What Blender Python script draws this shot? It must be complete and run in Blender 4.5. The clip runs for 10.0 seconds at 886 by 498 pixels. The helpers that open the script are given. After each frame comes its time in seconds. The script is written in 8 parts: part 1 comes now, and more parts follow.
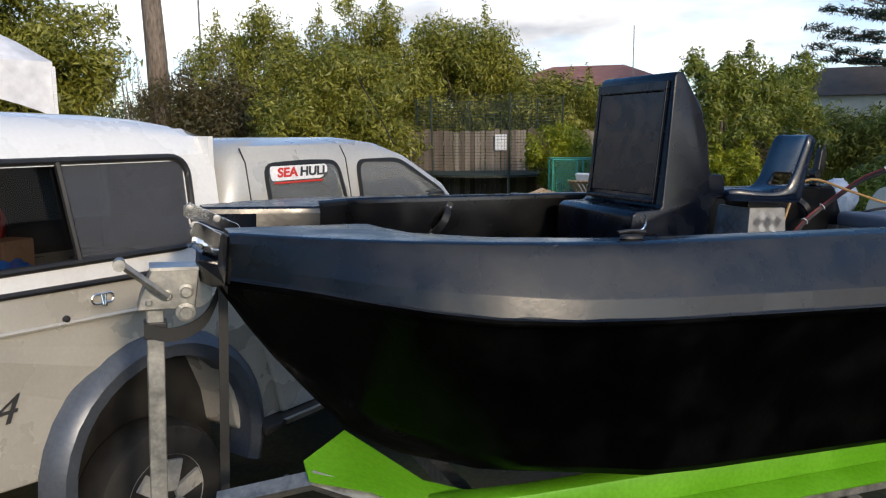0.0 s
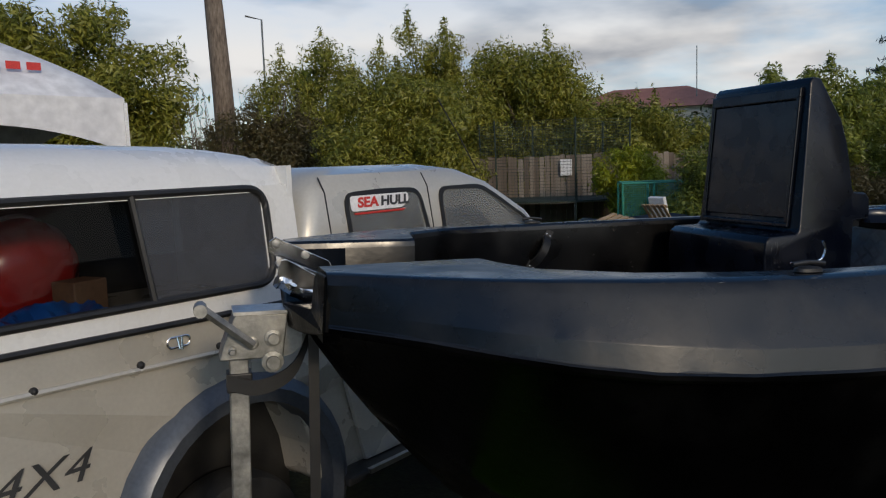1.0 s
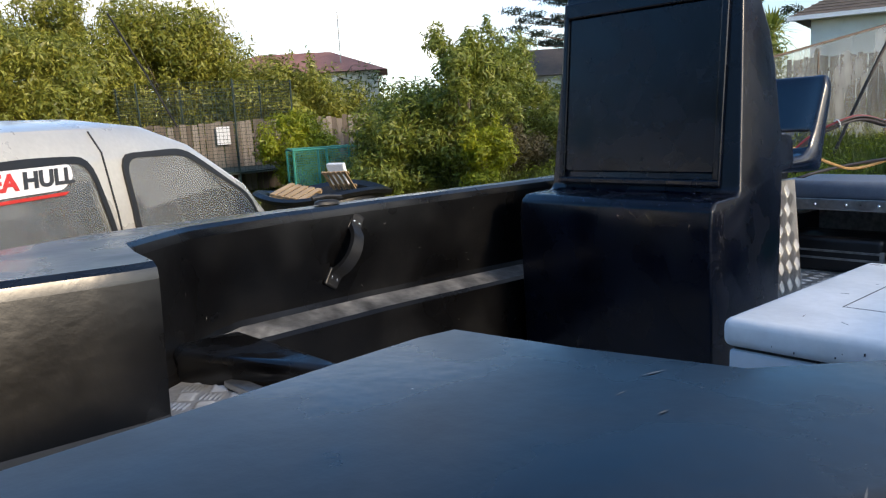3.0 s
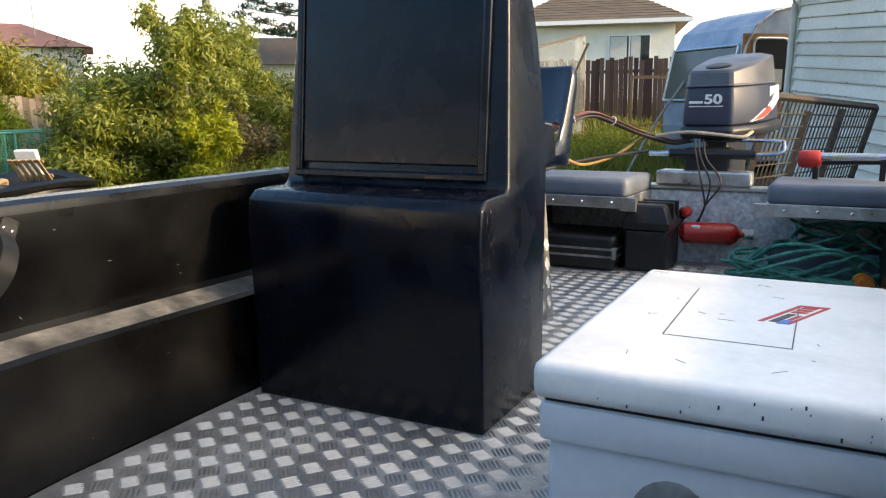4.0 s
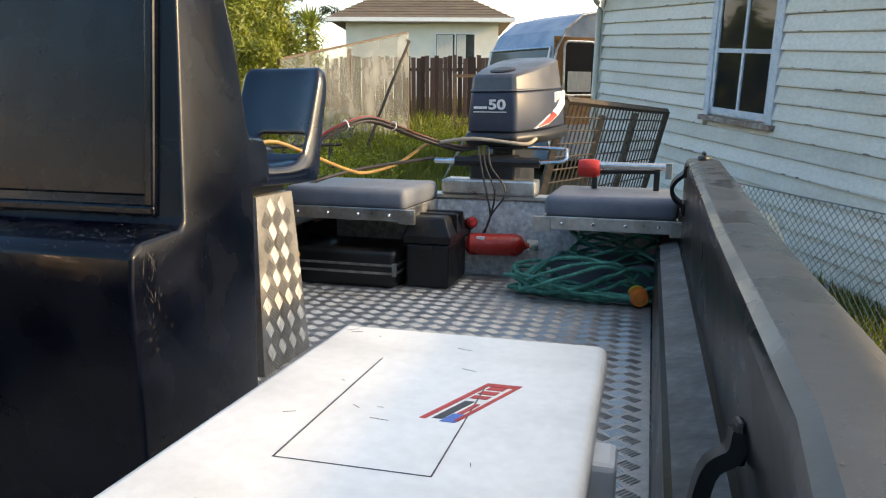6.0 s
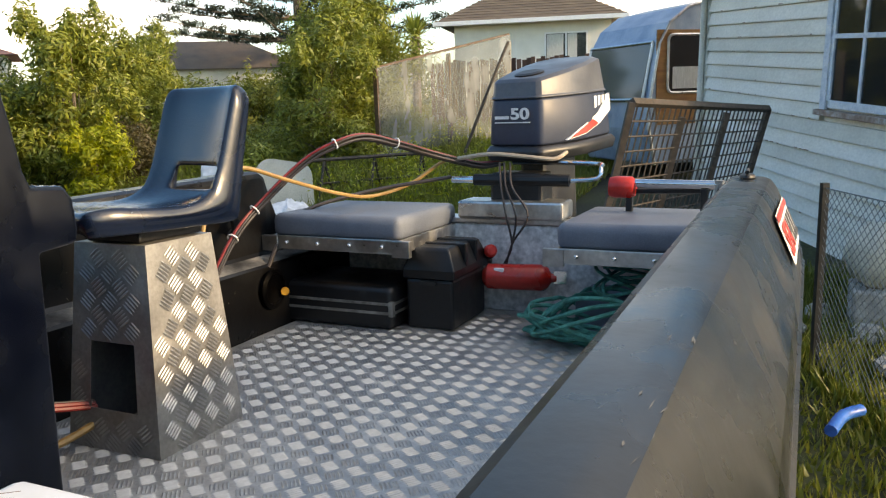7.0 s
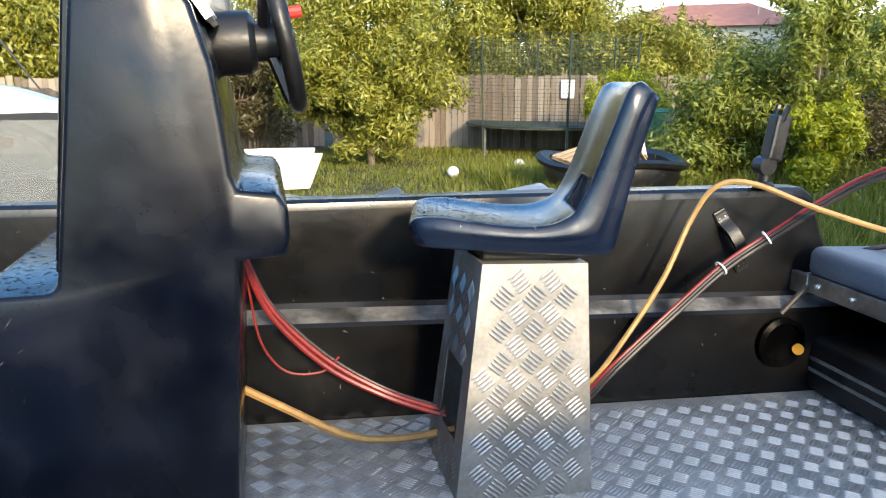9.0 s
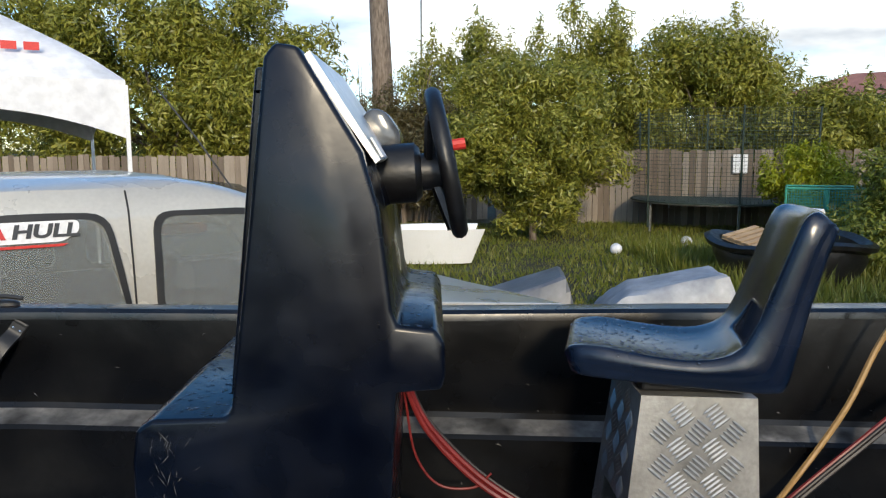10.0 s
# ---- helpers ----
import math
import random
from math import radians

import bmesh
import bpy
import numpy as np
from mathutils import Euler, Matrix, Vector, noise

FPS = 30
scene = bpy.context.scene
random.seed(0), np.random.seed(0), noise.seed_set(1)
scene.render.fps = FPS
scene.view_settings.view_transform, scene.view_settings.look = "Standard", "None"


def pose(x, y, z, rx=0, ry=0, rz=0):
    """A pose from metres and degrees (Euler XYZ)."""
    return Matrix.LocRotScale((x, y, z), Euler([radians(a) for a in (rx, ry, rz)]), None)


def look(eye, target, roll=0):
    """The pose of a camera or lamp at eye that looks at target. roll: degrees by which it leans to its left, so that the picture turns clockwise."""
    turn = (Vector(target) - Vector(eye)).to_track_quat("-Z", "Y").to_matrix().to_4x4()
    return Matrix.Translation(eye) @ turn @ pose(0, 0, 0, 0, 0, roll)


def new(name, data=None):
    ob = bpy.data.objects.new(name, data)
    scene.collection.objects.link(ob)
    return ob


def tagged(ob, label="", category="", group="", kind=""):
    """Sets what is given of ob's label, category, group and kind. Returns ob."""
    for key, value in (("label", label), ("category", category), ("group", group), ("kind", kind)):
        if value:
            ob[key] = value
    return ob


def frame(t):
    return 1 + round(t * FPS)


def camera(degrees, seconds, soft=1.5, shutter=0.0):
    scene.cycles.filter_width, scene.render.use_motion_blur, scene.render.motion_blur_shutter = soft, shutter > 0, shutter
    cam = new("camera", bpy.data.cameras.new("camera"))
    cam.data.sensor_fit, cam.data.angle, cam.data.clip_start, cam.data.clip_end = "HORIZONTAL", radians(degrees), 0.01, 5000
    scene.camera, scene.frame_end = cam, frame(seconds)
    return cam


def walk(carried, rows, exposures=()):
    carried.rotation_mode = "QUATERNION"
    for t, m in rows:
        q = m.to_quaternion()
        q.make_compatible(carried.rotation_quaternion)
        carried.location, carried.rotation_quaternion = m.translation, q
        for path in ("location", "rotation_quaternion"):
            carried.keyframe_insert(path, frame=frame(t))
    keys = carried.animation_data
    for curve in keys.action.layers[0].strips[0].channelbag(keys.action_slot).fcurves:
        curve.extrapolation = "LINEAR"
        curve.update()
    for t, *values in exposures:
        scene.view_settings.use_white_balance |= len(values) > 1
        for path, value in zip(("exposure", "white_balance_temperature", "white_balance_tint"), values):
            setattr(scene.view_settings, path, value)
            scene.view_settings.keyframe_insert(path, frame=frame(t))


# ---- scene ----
cam = camera(59.8, 10.0, soft=1.2)
TRIM = Matrix.Translation((2.6, 2.9, 0.96)) @ pose(0, 0, 0, 0, 2.2, 0) @ Matrix.Translation((-2.6, -2.9, -0.96))  # the boat sits bow-high
PATH = [
    (0, (0.443, 0.292, 1.735), (1.193, 2.126, 1.463), 1.6),
    (0.5, (0.473, 0.452, 1.713), (1.106, 2.333, 1.468), 1.6),
    (1, (0.405, 0.658, 1.715), (1.013, 2.553, 1.512), 0.1),
    (1.5, (0.365, 0.953, 1.719), (1.107, 2.796, 1.497), -2.1),
    (2, (0.435, 1.366, 1.657), (1.376, 3.116, 1.424), -2.3),
    (2.2, (0.462, 1.541, 1.662), (1.479, 3.246, 1.417), -2.4),
    (3.3, (0.751, 2.237, 1.635), (2.241, 3.536, 1.333), -1.1),
    (3.5, (0.82, 2.306, 1.617), (2.391, 3.505, 1.312), -0.8),
    (3.9, (0.93, 2.343, 1.624), (2.664, 3.29, 1.313), -0.5),
    (4, (0.968, 2.368, 1.628), (2.738, 3.244, 1.309), 0.2),
    (4.5, (0.996, 2.47, 1.651), (2.883, 3.049, 1.329), 0.3),
    (5, (1.019, 2.499, 1.656), (2.95, 2.891, 1.317), -0.1),
    (5.5, (1.138, 2.407, 1.653), (3.071, 2.794, 1.314), 0.1),
    (5.7, (1.214, 2.33, 1.662), (3.141, 2.744, 1.326), 0.6),
    (6.8, (1.843, 1.972, 1.704), (3.68, 2.697, 1.39), -0.9),
    (7, (1.958, 1.92, 1.721), (3.767, 2.71, 1.4), -1.1),
    (7.5, (2.273, 1.799, 1.731), (3.94, 2.852, 1.396), -1.2),
    (8, (2.503, 1.806, 1.744), (3.9, 3.194, 1.398), -0.4),
    (8.5, (2.733, 1.859, 1.779), (3.685, 3.577, 1.4), 1.3),
    (9, (2.854, 1.804, 1.807), (3.305, 3.707, 1.388), 2.4),
    (9.5, (2.873, 1.78, 1.885), (3.054, 3.737, 1.518), 2.3),
    (10, (2.859, 1.817, 1.914), (2.897, 3.8, 1.656), 2.0),
]
walk(cam, [(t, TRIM @ look(eye, target, roll)) for t, eye, target, roll in PATH], exposures=[(0, 0.0, 7100, 13), (0.5, -0.58, 7000, 12), (1, -0.86, 7000, 12), (1.5, -1.22, 7000, 12), (2.2, -0.5, 7000, 12), (3.3, 0.9, 7900, 13), (4, 1.3, 10100, 14), (5.5, 1.3, 11200, 14), (7, 1.15, 10600, 13), (7.5, 1.4, 9600, 13), (8, 1.55, 8800, 11), (8.5, 1.55, 8200, 10), (9, 1.54, 7700, 9), (9.5, 1.1, 7300, 9), (10, 0.24, 7000, 8)])

from mathutils.bvhtree import BVHTree

# ---- light ----
SUN_DIR = Vector((0.09, -0.942, 0.315)).normalized()  # towards the sun
world = bpy.data.worlds.new("sky")
scene.world = world
world.use_nodes = True
wn, wl = world.node_tree.nodes, world.node_tree.links
wn.clear()
w_out = wn.new("ShaderNodeOutputWorld")
w_bg = wn.new("ShaderNodeBackground")
w_sky = wn.new("ShaderNodeTexSky")
w_sky.sky_type = "NISHITA"
w_sky.sun_disc = False
w_sky.sun_elevation = math.asin(SUN_DIR.z)
w_sky.sun_rotation = math.atan2(SUN_DIR.x, SUN_DIR.y)
w_sky.dust_density, w_sky.ozone_density = 0.1, 5.0
w_co = wn.new("ShaderNodeTexCoord")
w_map = wn.new("ShaderNodeMapping")
w_map.inputs["Scale"].default_value = (1.0, 1.0, 3.2)
w_noise = wn.new("ShaderNodeTexNoise")
w_noise.inputs["Scale"].default_value = 1.7
w_noise.inputs["Detail"].default_value = 7
w_noise.inputs["Roughness"].default_value = 0.55
w_ramp = wn.new("ShaderNodeValToRGB")
w_ramp.color_ramp.elements[0].position, w_ramp.color_ramp.elements[0].color = 0.40, (0, 0, 0, 1)
w_ramp.color_ramp.elements[1].position, w_ramp.color_ramp.elements[1].color = 0.58, (1, 1, 1, 1)
w_noise2 = wn.new("ShaderNodeTexNoise")
w_noise2.inputs["Scale"].default_value = 4.5
w_noise2.inputs["Detail"].default_value = 5
w_cloud = wn.new("ShaderNodeValToRGB")
w_cloud.color_ramp.elements[0].position, w_cloud.color_ramp.elements[0].color = 0.35, (3.8, 4.3, 5.1, 1)
w_cloud.color_ramp.elements[1].position, w_cloud.color_ramp.elements[1].color = 0.62, (10.1, 10.5, 10.9, 1)
w_mix = wn.new("ShaderNodeMix")
w_mix.data_type = "RGBA"
wl.new(w_co.outputs["Generated"], w_map.inputs["Vector"])
wl.new(w_map.outputs["Vector"], w_noise.inputs["Vector"])
wl.new(w_map.outputs["Vector"], w_noise2.inputs["Vector"])
wl.new(w_noise.outputs["Fac"], w_ramp.inputs["Fac"])
wl.new(w_noise2.outputs["Fac"], w_cloud.inputs["Fac"])
w_sep = wn.new("ShaderNodeSeparateXYZ")
w_high = wn.new("ShaderNodeMapRange")  # fewer clouds overhead than near the horizon
w_high.inputs["From Min"].default_value, w_high.inputs["From Max"].default_value = 0.14, 0.34
w_high.inputs["To Min"].default_value, w_high.inputs["To Max"].default_value = 1.0, 0.48
w_far = wn.new("ShaderNodeMapRange")  # the high sky over the garden is clear
w_far.inputs["From Min"].default_value, w_far.inputs["From Max"].default_value = -0.1, 0.5
w_far.inputs["To Min"].default_value, w_far.inputs["To Max"].default_value = 0.62, 0.04
wl.new(w_far.outputs["Result"], w_high.inputs["To Max"])
w_mul = wn.new("ShaderNodeMath")
w_mul.operation = "MULTIPLY"
wl.new(w_co.outputs["Generated"], w_sep.inputs["Vector"])
wl.new(w_sep.outputs["Z"], w_high.inputs["Value"])
wl.new(w_sep.outputs["Y"], w_far.inputs["Value"])
wl.new(w_ramp.outputs["Color"], w_mul.inputs[0])
wl.new(w_high.outputs["Result"], w_mul.inputs[1])
w_way = wn.new("ShaderNodeMapRange")  # the bow's side of the sky is clearer
w_way.inputs["From Min"].default_value, w_way.inputs["From Max"].default_value = -0.75, 0.05
w_way.inputs["To Min"].default_value, w_way.inputs["To Max"].default_value = 0.18, 1.0
w_mul2 = wn.new("ShaderNodeMath")
w_mul2.operation = "MULTIPLY"
wl.new(w_sep.outputs["X"], w_way.inputs["Value"])
wl.new(w_mul.outputs["Value"], w_mul2.inputs[0])
wl.new(w_way.outputs["Result"], w_mul2.inputs[1])
wl.new(w_mul2.outputs["Value"], w_mix.inputs[0])
w_clear = wn.new("ShaderNodeVectorMath")  # hazy, bright clear sky
w_clear.operation = "SCALE"
w_clear.inputs["Scale"].default_value = 1.55
w_sat = wn.new("ShaderNodeHueSaturation")
w_sat.inputs["Saturation"].default_value = 1.15
wl.new(w_sky.outputs["Color"], w_sat.inputs["Color"])
wl.new(w_sat.outputs["Color"], w_clear.inputs[0])
wl.new(w_clear.outputs["Vector"], w_mix.inputs[6])
w_dot = wn.new("ShaderNodeVectorMath")
w_dot.operation = "DOT_PRODUCT"
w_dot.inputs[1].default_value = SUN_DIR
wl.new(w_co.outputs["Generated"], w_dot.inputs[0])
w_aur = wn.new("ShaderNodeMapRange")  # thin cloud glows round the veiled sun
w_aur.interpolation_type = "SMOOTHSTEP"
w_aur.inputs["From Min"].default_value, w_aur.inputs["From Max"].default_value = 0.55, 1.0
w_aur.inputs["To Min"].default_value, w_aur.inputs["To Max"].default_value = 1.0, 3.0
w_warm = wn.new("ShaderNodeVectorMath")
w_warm.operation = "SCALE"
wl.new(w_dot.outputs["Value"], w_aur.inputs["Value"])
wl.new(w_cloud.outputs["Color"], w_warm.inputs[0])
wl.new(w_aur.outputs["Result"], w_warm.inputs["Scale"])
wl.new(w_warm.outputs["Vector"], w_mix.inputs[7])
wl.new(w_mix.outputs[2], w_bg.inputs["Color"])
w_bg.inputs["Strength"].default_value = 0.14
wl.new(w_bg.outputs["Background"], w_out.inputs["Surface"])

sun = new("sun", bpy.data.lights.new("sun", "SUN"))
sun.data.energy, sun.data.angle, sun.data.color = 2.3, radians(5), (1.0, 0.86, 0.66)  # low and veiled by thin cloud
sun.matrix_world = SUN_DIR.to_track_quat("Z", "Y").to_matrix().to_4x4()


# ---- materials ----
def material(name, colours, rough=0.6, metal=0.0, scale=8.0, bump=0.0, bump_scale=60.0, fine=0.12, rough_var=0.1, stretch=(1, 1, 1), spec=0.5, island=0.0, random_ob=0.0, coat=0.0):
    """A surface with two scales of variation: broad blotches between the colours, and fine grain in colour, gloss and relief."""
    m = bpy.data.materials.new(name)
    m.use_nodes = True
    n, l = m.node_tree.nodes, m.node_tree.links
    b = n["Principled BSDF"]
    co = n.new("ShaderNodeTexCoord")
    mp = n.new("ShaderNodeMapping")
    mp.inputs["Scale"].default_value = stretch
    l.new(co.outputs["Object"], mp.inputs["Vector"])
    broad, grain = n.new("ShaderNodeTexNoise"), n.new("ShaderNodeTexNoise")
    broad.inputs["Scale"].default_value, broad.inputs["Detail"].default_value = scale, 6
    grain.inputs["Scale"].default_value, grain.inputs["Detail"].default_value = bump_scale, 4
    l.new(mp.outputs["Vector"], broad.inputs["Vector"])
    l.new(mp.outputs["Vector"], grain.inputs["Vector"])
    ramp = n.new("ShaderNodeValToRGB")
    while len(ramp.color_ramp.elements) < len(colours):
        ramp.color_ramp.elements.new(0.5)
    for k, c in enumerate(colours):
        ramp.color_ramp.elements[k].position = 0.32 + 0.36 * k / max(1, len(colours) - 1)
        ramp.color_ramp.elements[k].color = (*c, 1)
    fac = broad.outputs["Fac"]
    if island or random_ob:
        src = n.new("ShaderNodeNewGeometry").outputs["Random Per Island"] if island else n.new("ShaderNodeObjectInfo").outputs["Random"]
        mix = n.new("ShaderNodeMix")
        mix.inputs[0].default_value = island or random_ob
        l.new(fac, mix.inputs[2])
        l.new(src, mix.inputs[3])
        fac = mix.outputs[0]
    l.new(fac, ramp.inputs["Fac"])
    hsv = n.new("ShaderNodeHueSaturation")
    val = n.new("ShaderNodeMapRange")
    val.inputs["To Min"].default_value, val.inputs["To Max"].default_value = 1 - fine, 1 + fine
    val.inputs["From Min"].default_value, val.inputs["From Max"].default_value = 0.3, 0.7
    l.new(grain.outputs["Fac"], val.inputs["Value"])
    l.new(val.outputs["Result"], hsv.inputs["Value"])
    l.new(ramp.outputs["Color"], hsv.inputs["Color"])
    l.new(hsv.outputs["Color"], b.inputs["Base Color"])
    rr = n.new("ShaderNodeMapRange")
    rr.inputs["To Min"].default_value, rr.inputs["To Max"].default_value = max(0.02, rough - rough_var), min(1, rough + rough_var)
    rr.inputs["From Min"].default_value, rr.inputs["From Max"].default_value = 0.3, 0.7
    l.new(broad.outputs["Fac"], rr.inputs["Value"])
    l.new(rr.outputs["Result"], b.inputs["Roughness"])
    b.inputs["Metallic"].default_value = metal
    b.inputs["Specular IOR Level"].default_value = spec
    b.inputs["Coat Weight"].default_value = coat
    b.inputs["Coat Roughness"].default_value = 0.08
    if bump:
        bp = n.new("ShaderNodeBump")
        bp.inputs["Strength"].default_value, bp.inputs["Distance"].default_value = bump, 0.01
        l.new(grain.outputs["Fac"], bp.inputs["Height"])
        l.new(bp.outputs["Normal"], b.inputs["Normal"])
    return m


def leaf_material(name, colours, trans=0.4):
    m = bpy.data.materials.new(name)
    m.use_nodes = True
    n, l = m.node_tree.nodes, m.node_tree.links
    b = n["Principled BSDF"]
    ramp = n.new("ShaderNodeValToRGB")
    while len(ramp.color_ramp.elements) < len(colours):
        ramp.color_ramp.elements.new(0.5)
    for k, c in enumerate(colours):
        ramp.color_ramp.elements[k].position = k / max(1, len(colours) - 1)
        ramp.color_ramp.elements[k].color = (*c, 1)
    geo = n.new("ShaderNodeNewGeometry")
    co = n.new("ShaderNodeTexCoord")
    no = n.new("ShaderNodeTexNoise")
    no.inputs["Scale"].default_value = 1.3
    l.new(co.outputs["Object"], no.inputs["Vector"])
    mix = n.new("ShaderNodeMix")
    mix.inputs[0].default_value = 0.55
    l.new(no.outputs["Fac"], mix.inputs[2])
    l.new(geo.outputs["Random Per Island"], mix.inputs[3])
    l.new(mix.outputs[0], ramp.inputs["Fac"])
    l.new(ramp.outputs["Color"], b.inputs["Base Color"])
    b.inputs["Roughness"].default_value = 0.4
    tr = n.new("ShaderNodeBsdfTranslucent")
    l.new(ramp.outputs["Color"], tr.inputs["Color"])
    ms = n.new("ShaderNodeMixShader")
    ms.inputs[0].default_value = trans
    l.new(b.outputs["BSDF"], ms.inputs[1])
    l.new(tr.outputs["BSDF"], ms.inputs[2])
    l.new(ms.outputs["Shader"], n["Material Output"].inputs["Surface"])
    return m


def glass_material(name, tint=(0.8, 0.9, 0.9), rough=0.02, clear=0.6, film=(0.012, 0.014, 0.016)):
    """A pane: part clear, part mirror-like, tinted."""
    m = bpy.data.materials.new(name)
    m.use_nodes = True
    n, l = m.node_tree.nodes, m.node_tree.links
    n.clear()
    out = n.new("ShaderNodeOutputMaterial")
    tr, gl, df = n.new("ShaderNodeBsdfTransparent"), n.new("ShaderNodeBsdfGlossy"), n.new("ShaderNodeBsdfDiffuse")
    tr.inputs["Color"].default_value = (*tint, 1)
    gl.inputs["Roughness"].default_value = rough
    df.inputs["Color"].default_value = (*film, 1)
    fr = n.new("ShaderNodeFresnel")
    fr.inputs["IOR"].default_value = 1.5
    body, ms = n.new("ShaderNodeMixShader"), n.new("ShaderNodeMixShader")
    body.inputs[0].default_value = clear
    l.new(df.outputs["BSDF"], body.inputs[1])
    l.new(tr.outputs["BSDF"], body.inputs[2])
    l.new(fr.outputs["Fac"], ms.inputs[0])
    l.new(body.outputs["Shader"], ms.inputs[1])
    l.new(gl.outputs["BSDF"], ms.inputs[2])
    l.new(ms.outputs["Shader"], out.inputs["Surface"])
    return m


